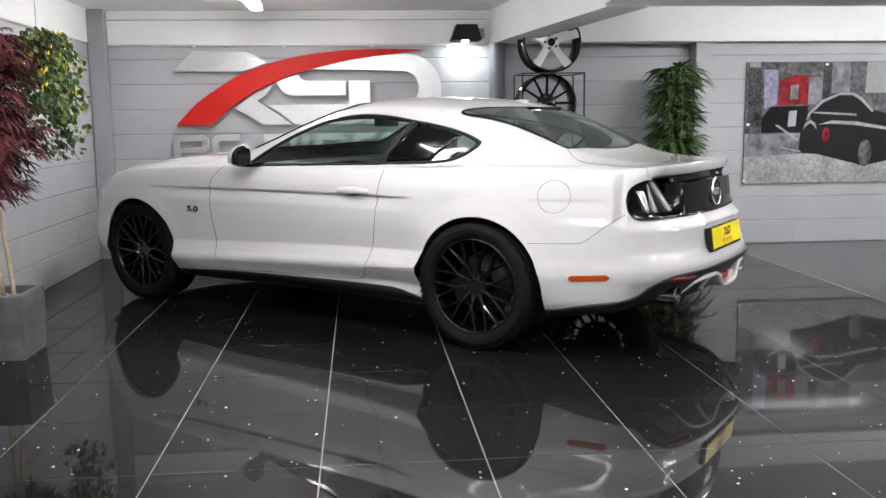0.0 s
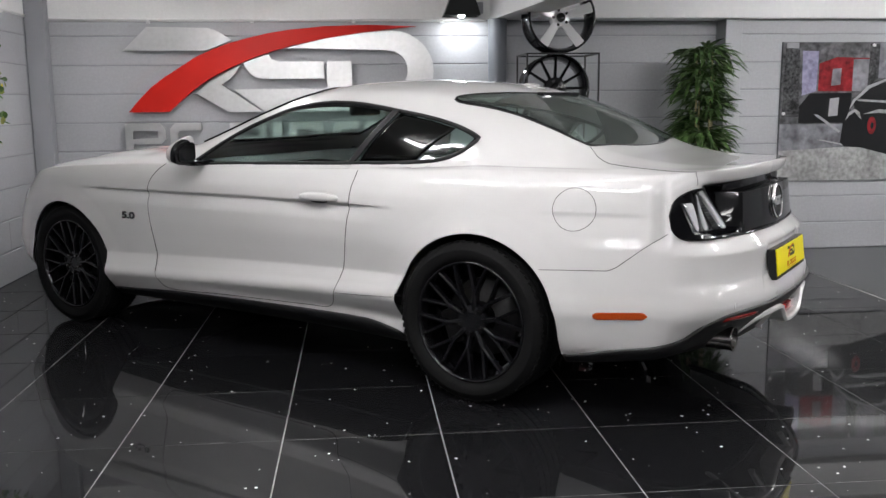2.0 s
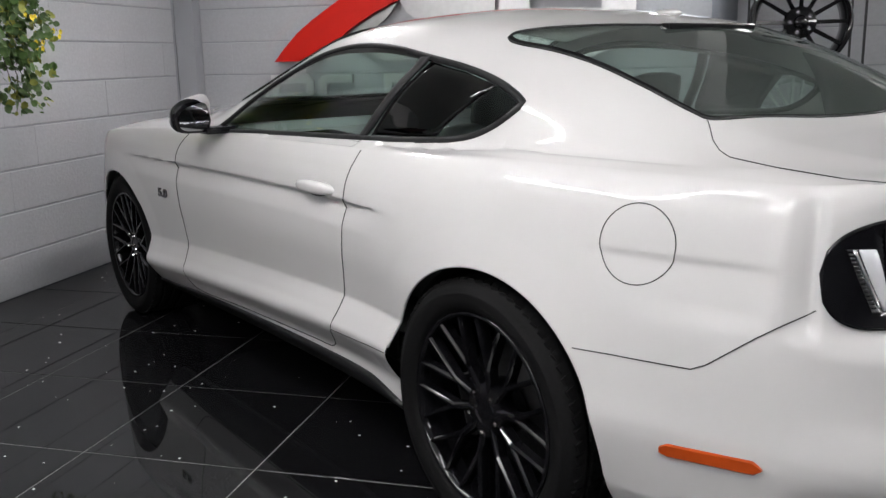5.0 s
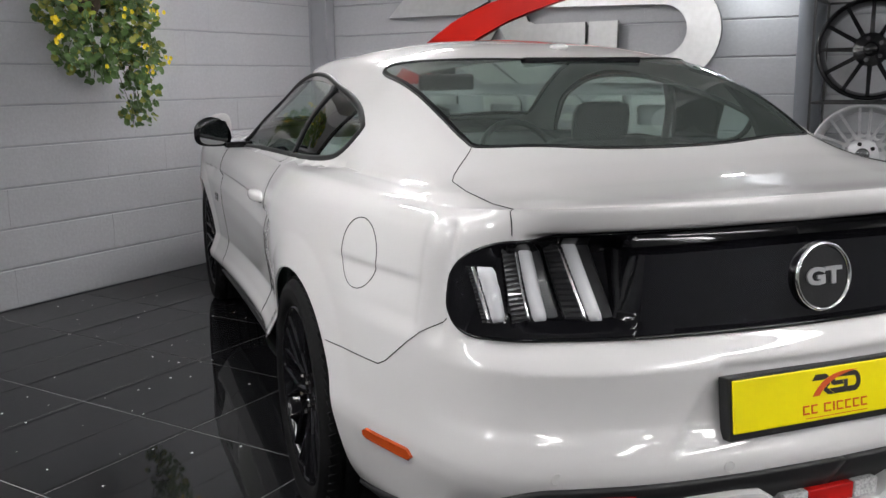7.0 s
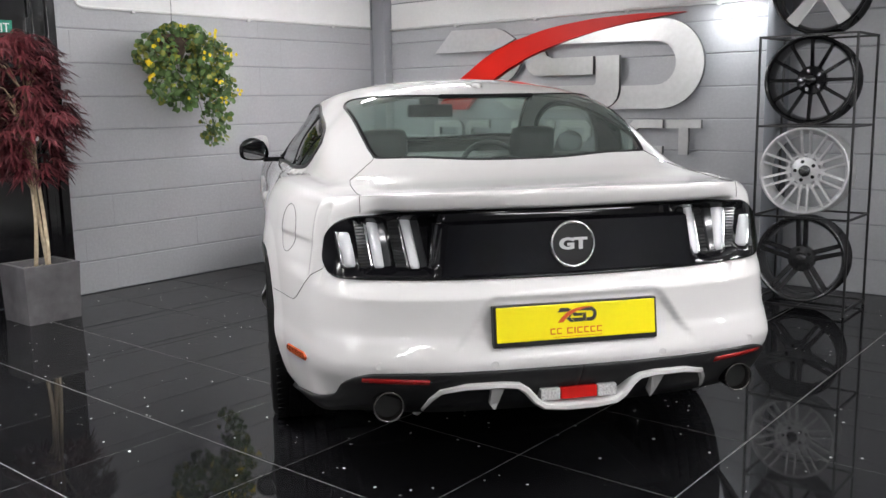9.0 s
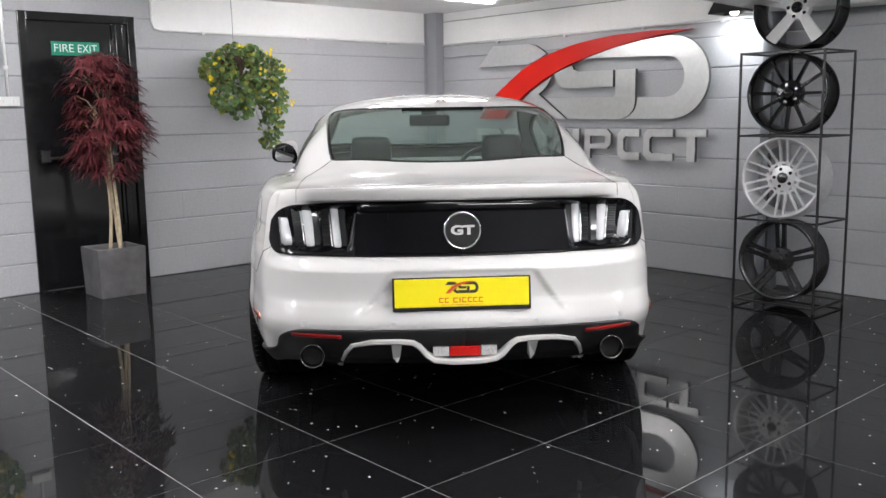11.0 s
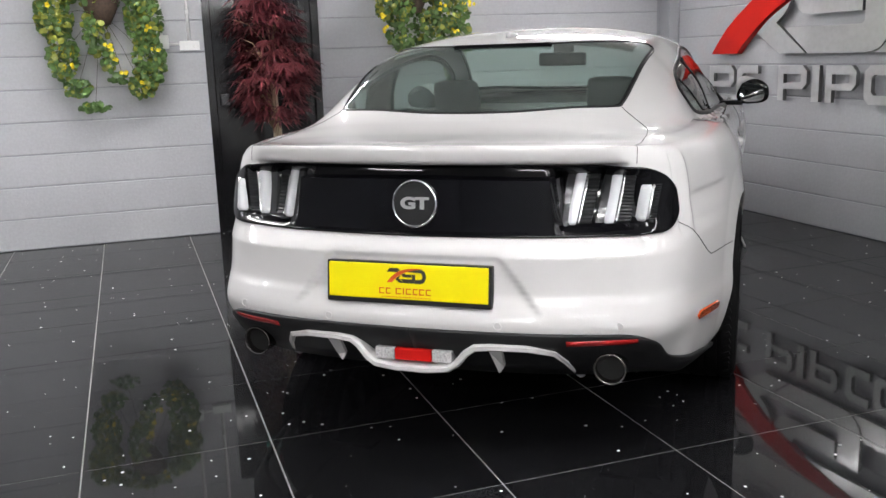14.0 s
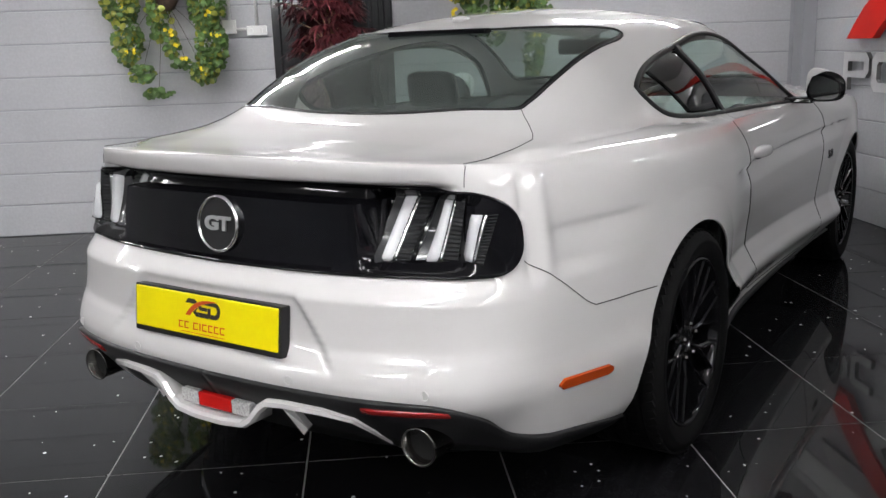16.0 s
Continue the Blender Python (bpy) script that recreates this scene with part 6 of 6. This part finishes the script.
# door handles, mirrors, side badge, headlamps
for sgn, door in zip((1, -1), doors):
    v = side_v(0.83, 0.82)
    bm = bmesh.new()
    bmesh.ops.create_uvsphere(bm, u_segments=28, v_segments=14, radius=1)
    for q in bm.verts:
        x, y, z = (math.copysign(abs(c) ** n, c) for c, n in zip(q.co, (0.75, 0.8, 0.7)))
        q.co = (0.83 + 0.122 * x, v + 0.012 + 0.024 * y - 0.016 * x * x, 0.826 + 0.021 * z * (1 - 0.25 * x * x) + 0.004 * (1 - x * x))
        q.co.y *= sgn
    if sgn < 0:
        bmesh.ops.reverse_faces(bm, faces=bm.faces[:])
    handle = part("handle", bm, "paint", door, "white pull handle", True)
    # black disc behind the handle stands in for the shade in its pocket
    bm = bmesh.new()
    bmesh.ops.create_uvsphere(bm, u_segments=18, v_segments=8, radius=1, matrix=Matrix.Translation((0.832, (v - 0.003) * sgn, 0.822)) @ Matrix.Diagonal((0.075, 0.006, 0.0235, 1)))
    part("handle_recess", bm, "satin_black", handle, "", True)
    mirror = empty("door_mirror", "", "")
    mirror.parent = car
    bm = bmesh.new()
    bmesh.ops.create_uvsphere(bm, u_segments=28, v_segments=18, radius=1)
    for q in bm.verts:
        x, y, z = q.co
        e = lambda c, n: math.copysign(abs(c) ** n, c)
        x, y, z = e(x, 0.8), e(y, 0.6), e(z, 0.6)
        u = 1.665 + (0.095 * x if x > 0 else 0.016 * x)
        out = y * 0.5 + 0.5
        low_z, high_z = 0.948 + 0.008 * out, 1.106 - 0.044 * out ** 1.4 - 0.02 * max(0, x) ** 2
        q.co = (u - 0.034 * out, 0.946 + 0.084 * y * (1 - 0.12 * max(0, x)), (low_z + high_z) / 2 + (high_z - low_z) / 2 * z * (1 - 0.18 * max(0, x)))
        q.co.y *= sgn
    if sgn < 0:
        bmesh.ops.reverse_faces(bm, faces=bm.faces[:])
    low = bm.copy()
    bmesh.ops.bisect_plane(bm, geom=bm.verts[:] + bm.edges[:] + bm.faces[:], plane_co=(1.662, 0, 0.985), plane_no=(0.97, 0, 0.24), clear_inner=True)
    bmesh.ops.bisect_plane(low, geom=low.verts[:] + low.edges[:] + low.faces[:], plane_co=(1.662, 0, 0.985), plane_no=(-0.97, 0, -0.24), clear_inner=True)
    part("mirror_cap", bm, "paint", mirror, "white mirror cap", True)
    part("mirror_shell", low, "gloss_black", mirror, "gloss black mirror housing", True)
    bm = bmesh.new()
    ring = []
    for a in np.linspace(0, math.tau, 40, endpoint=False):
        c, d = (math.copysign(abs(f) ** 0.6, f) for f in (math.cos(a), math.sin(a)))
        ring.append((0.945 + 0.062 * c, 1.018 - 0.016 * (c * 0.5 + 0.5) + d * (0.058 - 0.020 * (c * 0.5 + 0.5))))
    prism(bm, [(y * sgn, z * (1 - 0.0)) for y, z in ring], -1.636, -1.628, Matrix(((0, -1, 0, 0), (1, 0, 0, 0), (0, 0, 1, 0), (0, 0, 0, 1))))
    for q in bm.verts:
        q.co.x -= 0.03 * ((abs(q.co.y) - 0.945) / 0.1 * 0.5 + 0.5) - 0.012
    part("mirror_glass", bm, "mirror", mirror, "mirror glass")
    bm = bmesh.new()
    box(bm, 1.62, 1.70, 0.77, 0.90, 0.945, 0.972, 0.008)
    for q in bm.verts:
        q.co.y *= sgn
    if sgn < 0:
        bmesh.ops.reverse_faces(bm, faces=bm.faces[:])
    part("mirror_arm", bm, "gloss_black", mirror, "black mirror arm")
    sb = side_v(2.18, 0.662) + 0.003
    writing("side_badge", "5.0", 0.050, "gun", Matrix.Translation((2.18, sb * sgn, 0.662)) @ (TEXT_LEFT if sgn > 0 else TEXT_RIGHT), car, 0.002, "chrome engine-size badge", 0.105, 0.002)
    rr = []
    for k in np.linspace(0, 1, 12):
        u = 3.20 + 0.24 * k
        z0, z1 = 0.70 - 0.01 * k, 0.765 - 0.05 * k
        p0, p1 = p_of(u, z0), p_of(u, z1)
        rr.append([on_ring(p0, z0, 0.001), on_ring(p0, z0 + 0.006, 0.005), on_ring(p1, z1 - 0.006, 0.005), on_ring(p1, z1, 0.001)])
    bm = slab_mesh(rr, lambda q: np.array([-0.01, -0.01, 0]))
    part("headlamp", mirrored(bm) if sgn < 0 else bm, "lamp_clear", car, "pale headlamp lens", True)


# ---- alloy wheels of the car ----
def road_wheel(parent, loc, flip):
    w = empty("wheel", "", "")
    w.parent = parent
    w.matrix_basis = Matrix.Translation(loc) @ Matrix.Rotation(math.radians(-90 if not flip else 90), 4, "X")     # z axis outwards
    R = 0.343
    bm = bmesh.new()
    prof = [(0.256, -0.10), (0.264, -0.118), (0.30, -0.132), (0.325, -0.126), (R - 0.004, -0.108)]
    for g in (-0.072, -0.026, 0.026, 0.072):
        prof += [(R, g - 0.012), (R, g - 0.0045), (R - 0.007, g - 0.004), (R - 0.007, g + 0.004), (R, g + 0.0045)]
    prof += [(R, 0.09), (R - 0.004, 0.108), (0.325, 0.126), (0.312, 0.130), (0.311, 0.132), (0.305, 0.1325), (0.288, 0.132), (0.270, 0.125), (0.260, 0.116), (0.256, 0.10)]
    lathe(bm, prof, 72)
    part("tyre", bm, "rubber", w, "black low-profile tyre", True)
    # tread blocks
    bm = bmesh.new()
    for k in range(72):
        a = k * math.tau / 72
        for zc, tw in ((0.098, 0.016), (-0.098, 0.016), (0.049, 0.018), (-0.049, 0.018)):
            m = Matrix.Rotation(a, 4, "Z") @ Matrix.Translation((R - 0.001, 0, zc)) @ Matrix.Rotation(0.35 if zc > 0 else -0.35, 4, "X")
            box(bm, -0.006, 0.0012, -0.0095, 0.0095, -tw, tw, 0, m)
    tagged(part("tread", bm, "rubber", w), kind="stuff")
    bm = bmesh.new()
    lathe(bm, [(0.258, 0.118), (0.254, 0.122), (0.248, 0.119), (0.243, 0.10), (0.235, 0.04), (0.225, -0.10)], 72)
    lathe(bm, [(0.258, 0.118), (0.261, 0.11), (0.259, 0.10)], 72)
    part("rim", bm, "black_alloy", w, "gloss black alloy rim", True)
    bm = bmesh.new()

    def spoke(a0, r0, a1, r1, z0, z1, w0, w1, dep=0.026):
        p, q = Vector((r0 * math.cos(a0), r0 * math.sin(a0), z0)), Vector((r1 * math.cos(a1), r1 * math.sin(a1), z1))
        d = (q - p).normalized()
        s = d.cross(Vector((0, 0, 1))).normalized()
        vs = []
        for c, ww in ((p, w0), (q, w1)):
            vs.append([bm.verts.new(c + s * ww), bm.verts.new(c + s * ww * 0.35 + Vector((0, 0, 0.006))), bm.verts.new(c - s * ww * 0.35 + Vector((0, 0, 0.006))), bm.verts.new(c - s * ww), bm.verts.new(c - s * ww - Vector((0, 0, dep))), bm.verts.new(c + s * ww - Vector((0, 0, dep)))])
        for k in range(6):
            bm.faces.new((vs[0][k], vs[0][(k + 1) % 6], vs[1][(k + 1) % 6], vs[1][k]))
        bm.faces.new(vs[0][::-1])
        bm.faces.new(vs[1])
    for k in range(10):
        a = k * math.tau / 10 + 0.16
        spoke(a, 0.045, a, 0.125, 0.088, 0.098, 0.013, 0.009)
        for sg in (1, -1):
            spoke(a, 0.118, a + sg * 0.175, 0.245, 0.098, 0.112, 0.008, 0.0065)
    lathe(bm, [(0.0, 0.092), (0.03, 0.092), (0.033, 0.088), (0.036, 0.094), (0.066, 0.092), (0.072, 0.07), (0.075, 0.02)], 40)
    bmesh.ops.recalc_face_normals(bm, faces=bm.faces)
    part("spokes", bm, "black_alloy", w, "gloss black split spokes")
    for k in range(5):
        a = k * math.tau / 5 + 0.3
        bm = bmesh.new()
        lathe(bm, [(0.0, 0.110), (0.006, 0.110), (0.0085, 0.104), (0.009, 0.09)], 6, Matrix.Translation((0.054 * math.cos(a), 0.054 * math.sin(a), 0)))
        part("wheel_nut", bm, "steel", w, "chrome wheel nut")
    bm = bmesh.new()
    lathe(bm, [(0.0, -0.005), (0.165, -0.005), (0.168, -0.02), (0.168, -0.035)], 48)
    part("brake_disc", bm, "brake", w, "dull steel brake disc", True)
    bm = bmesh.new()
    box(bm, 0.10, 0.185, -0.075, 0.075, -0.045, 0.03, 0.012, Matrix.Rotation(0.35, 4, "Z"))
    part("brake_caliper", bm, "brake", w)


road_wheel(car, (0.010, 0.800, 0.345), False)
road_wheel(car, (0.010, -0.800, 0.345), True)
road_wheel(car, (FRONT_AXLE, 0.755, 0.345), False)
road_wheel(car, (FRONT_AXLE, -0.755, 0.345), True)

# ---- car: cabin ----
bm = bmesh.new()
box(bm, -0.35, 1.95, -0.70, 0.70, 0.32, 0.36)
box(bm, 1.75, 1.95, -0.74, 0.74, 0.36, 0.88)
box(bm, -0.75, -0.05, -0.56, 0.56, 0.72, 0.92, 0.03)
part("cabin_tub", bm, "carpet", car, "black carpeted cabin")
for sgn in (1, -1):
    rows = []
    for u in np.linspace(0.44, 1.95, 26):
        rows.append([(u, sgn * (side_v(u, z) - 0.05), z) for z in (0.36, 0.6, 0.8, 0.93)] + [(u, sgn * (side_v(u, 0.93) - 0.058), 0.968)])
    bm = slab_mesh(rows, lambda q: np.array([0, -0.01 * sgn, 0]))
    part("door_card", bm, "dash", car, "dark door trim", True)
rows = [[(u, v, top_by_v(u, v) - 0.022) for v in np.linspace(-0.50, 0.50, 17)] for u in np.linspace(0.13, 1.13, 22)]
part("headliner", slab_mesh(rows, lambda q: np.array([0, 0, 0.006])), "headliner", car, "grey headliner", True)
rows = [[(u, v, top_by_v(u, v) - 0.02) for u in np.linspace(0.09, -0.42, 14)] for v in (0.56, 0.60, 0.64, 0.68, 0.72, 0.75)]
both_sides("pillar_trim", slab_mesh(rows, lambda q: np.array([0, 0, -0.006])), "dash", "dark pillar trim")
bm = bmesh.new()
prof = [(1.98, 0.80), (1.96, 0.955), (1.80, 0.965), (1.60, 0.945), (1.46, 0.90), (1.42, 0.84), (1.46, 0.76), (1.52, 0.62), (1.9, 0.6)]
prism(bm, prof, -0.70, 0.70)
part("dashboard", bm, "dash", car, "dark moulded dashboard")
for v in (-0.10, 0.0, 0.10):
    bm = bmesh.new()
    lathe(bm, [(0.0, 0.0), (0.034, 0.004), (0.040, 0.016), (0.044, 0.010), (0.044, -0.02)], 28, Matrix.Translation((1.425, v, 0.885)) @ Matrix.Rotation(math.radians(-72), 4, "Y"))
    part("air_vent", bm, "chrome", car, "round bright air vent", True)
bm = bmesh.new()
box(bm, 0.55, 1.5, -0.11, 0.11, 0.36, 0.62, 0.03)
part("console", bm, "dash", car)


def front_seat(v):
    s = empty("front_seat", "", "")
    s.parent = car
    bm = bmesh.new()
    box(bm, -0.26, 0.26, -0.25, 0.25, -0.08, 0.08, 0.05)
    for q in bm.verts:
        q.co = Vector((q.co.x + 0.98, q.co.y + v, q.co.z + 0.52 + 0.06 * q.co.x))
    part("seat_base", bm, "seat", s, "black leather seat", True)
    bm = bmesh.new()
    box(bm, -0.065, 0.065, -0.25, 0.25, 0, 0.56, 0.05)
    for q in bm.verts:
        w = 1 - 0.22 * max(0, q.co.z - 0.3) / 0.26
        q.co = Vector((q.co.x + 0.80 - 0.42 * q.co.z, q.co.y * w + v, q.co.z * 0.95 + 0.48))
    part("seat_back", bm, "seat", s, "", True)
    bm = bmesh.new()
    box(bm, -0.045, 0.045, -0.112, 0.112, 0, 0.16, 0.044)
    for q in bm.verts:
        q.co = Vector((q.co.x + 0.56 - 0.2 * q.co.z, q.co.y * (1 - 0.5 * max(0, q.co.z - 0.08)) + v, q.co.z + 0.985))
    part("headrest", bm, "seat", s, "", True)


front_seat(0.36)
front_seat(-0.36)
bm = bmesh.new()
box(bm, -0.08, 0.06, -0.55, 0.55, 0.42, 0.90, 0.05, Matrix.Translation((0.05, 0, 0)) @ Matrix.Rotation(-0.3, 4, "Y"))
box(bm, 0.05, 0.45, -0.55, 0.55, 0.36, 0.52, 0.05)
part("rear_bench", bm, "seat", car, "black rear bench", True)
wheel_m = Matrix.Translation((1.26, -0.36, 0.875)) @ Matrix.Rotation(math.radians(-62), 4, "Y")
bm = bmesh.new()
tube_mesh(bm, [wheel_m @ Vector((0.182 * math.cos(a), 0.182 * math.sin(a), 0)) for a in np.linspace(0, math.tau, 40, endpoint=False)], 0.015, 10, True)
for a in (0.2, math.pi - 0.2, -math.pi / 2):
    tube_mesh(bm, [wheel_m @ Vector((0.18 * math.sin(a), 0.18 * math.cos(a) * -1, 0)), wheel_m @ Vector((0.0, 0, -0.02))], 0.016, 8)
lathe(bm, [(0.0, 0.01), (0.06, 0.005), (0.07, -0.03)], 24, wheel_m)
part("steering_wheel", bm, "seat", car, "black steering wheel", True)
bm = bmesh.new()
box(bm, 1.215, 1.25, -0.125, 0.125, 1.185, 1.255, 0.015)
box(bm, 1.24, 1.30, -0.05, 0.05, 1.25, 1.32, 0.01)
part("cabin_mirror", bm, "dash", car, "dark rear-view mirror", True)

# ---- wall blocks and floor tiles ----
def brick_mesh(name, l, h, d, material, bevel=0.004):
    bm = bmesh.new()
    x, z, b = l / 2, h / 2, bevel
    s = 0.0002
    fr = [bm.verts.new(q) for q in ((-x + s, -d, -z + b), (x - s, -d, -z + b), (x - s, -d, z - b), (-x + s, -d, z - b))]
    md = [bm.verts.new(q) for q in ((-x, -d + b, -z), (x, -d + b, -z), (x, -d + b, z), (-x, -d + b, z))]
    bk = [bm.verts.new(q) for q in ((-x, 0.0, -z), (x, 0.0, -z), (x, 0.0, z), (-x, 0.0, z))]
    bm.faces.new(fr)
    for a, c in ((md, fr), (bk, md)):
        for k in range(4):
            bm.faces.new((a[k], a[(k + 1) % 4], c[(k + 1) % 4], c[k]))
    bmesh.ops.recalc_face_normals(bm, faces=bm.faces)
    me = bpy.data.meshes.new(name)
    bm.to_mesh(me)
    bm.free()
    me.materials.append(M[material])
    return me


COURSE, LONG = 0.2235, 0.45
shared = {}
rnd = random.Random(77)


def lay_blocks(parent, a0, a1, z0, z1, place, material, depth, holes=(), shift=0):
    """Courses of blocks from a0 to a1 along the wall; place(a, z) is the middle's matrix."""
    k = 0
    z = z0
    while z < z1 - 0.02:
        h = min(COURSE, z1 - z)
        a = a0 - (LONG / 2 if (k + shift) % 2 else 0)
        while a < a1 - 0.02:
            b = a + LONG
            spans = [(max(a, a0), min(b, a1))]
            for ha, hb, hz0, hz1 in holes:
                if z < hz1 - 0.03 and z + h > hz0 + 0.03:
                    spans = [s for p, q in spans for s in ((p, min(q, ha)), (max(p, hb), q)) if s[1] - s[0] > 0.03]
            for p, q in spans:
                if q - p < 0.03:
                    continue
                key = (round(q - p, 3), round(h, 3), material)
                if key not in shared:
                    shared[key] = brick_mesh("block", q - p + 0.0006, h - 0.007, depth, material)
                ob = new("block", shared[key])
                ob.parent = parent
                ob.matrix_basis = place((p + q) / 2, z + h / 2, rnd.uniform(-0.0008, 0.0008))
            a = b
        z += h
        k += 1


on_back = lambda a, z, d: Matrix.Translation((a, 0.006 + d, z))
lay_blocks(wall_back, 0.147, 5.498, 0, 1.905, on_back, "block", 0.006)
lay_blocks(wall_back, 0.147, 3.6, 1.91, CEIL, on_back, "white_block", 0.006, shift=1)
step = bpy.data.objects["wall_step"]
lay_blocks(step, 5.642, X1, 0, 1.905, lambda a, z, d: Matrix.Translation((a, -0.15 + d, z)), "block", 0.006)
lay_blocks(wall_left, -8.6, -0.132, 0, CEIL, lambda a, z, d: Matrix.Translation((-0.006 - d, a, z)) @ Matrix.Rotation(math.radians(90), 4, "Z"), "block", 0.006, [(DY0, DY1, -1, DZ)])

TILE = 0.6
for i in range(-1, 10):
    x0, x1 = max(0.0, 0.39 + (i) * TILE), min(0.39 + (i + 1) * TILE, 5.80)
    if x1 - x0 < 0.05:
        continue
    for j in range(0, 20):
        y1 = 0.0 if j == 0 else -0.54 - (j - 1) * TILE
        y0 = max(-0.54 - j * TILE, Y1)
        if y1 - y0 < 0.05:
            continue
        key = ("tile", round(x1 - x0, 3), round(y1 - y0, 3))
        if key not in shared:
            shared[key] = brick_mesh("tile", x1 - x0 - 0.005, y1 - y0 - 0.005, 0.0016, "tile", 0.0006)
        ob = new("floor_tile", shared[key])
        ob.parent = floor
        ob.matrix_basis = Matrix.Translation(((x0 + x1) / 2, (y0 + y1) / 2, -0.0016)) @ Matrix.Rotation(math.radians(-90), 4, "X")
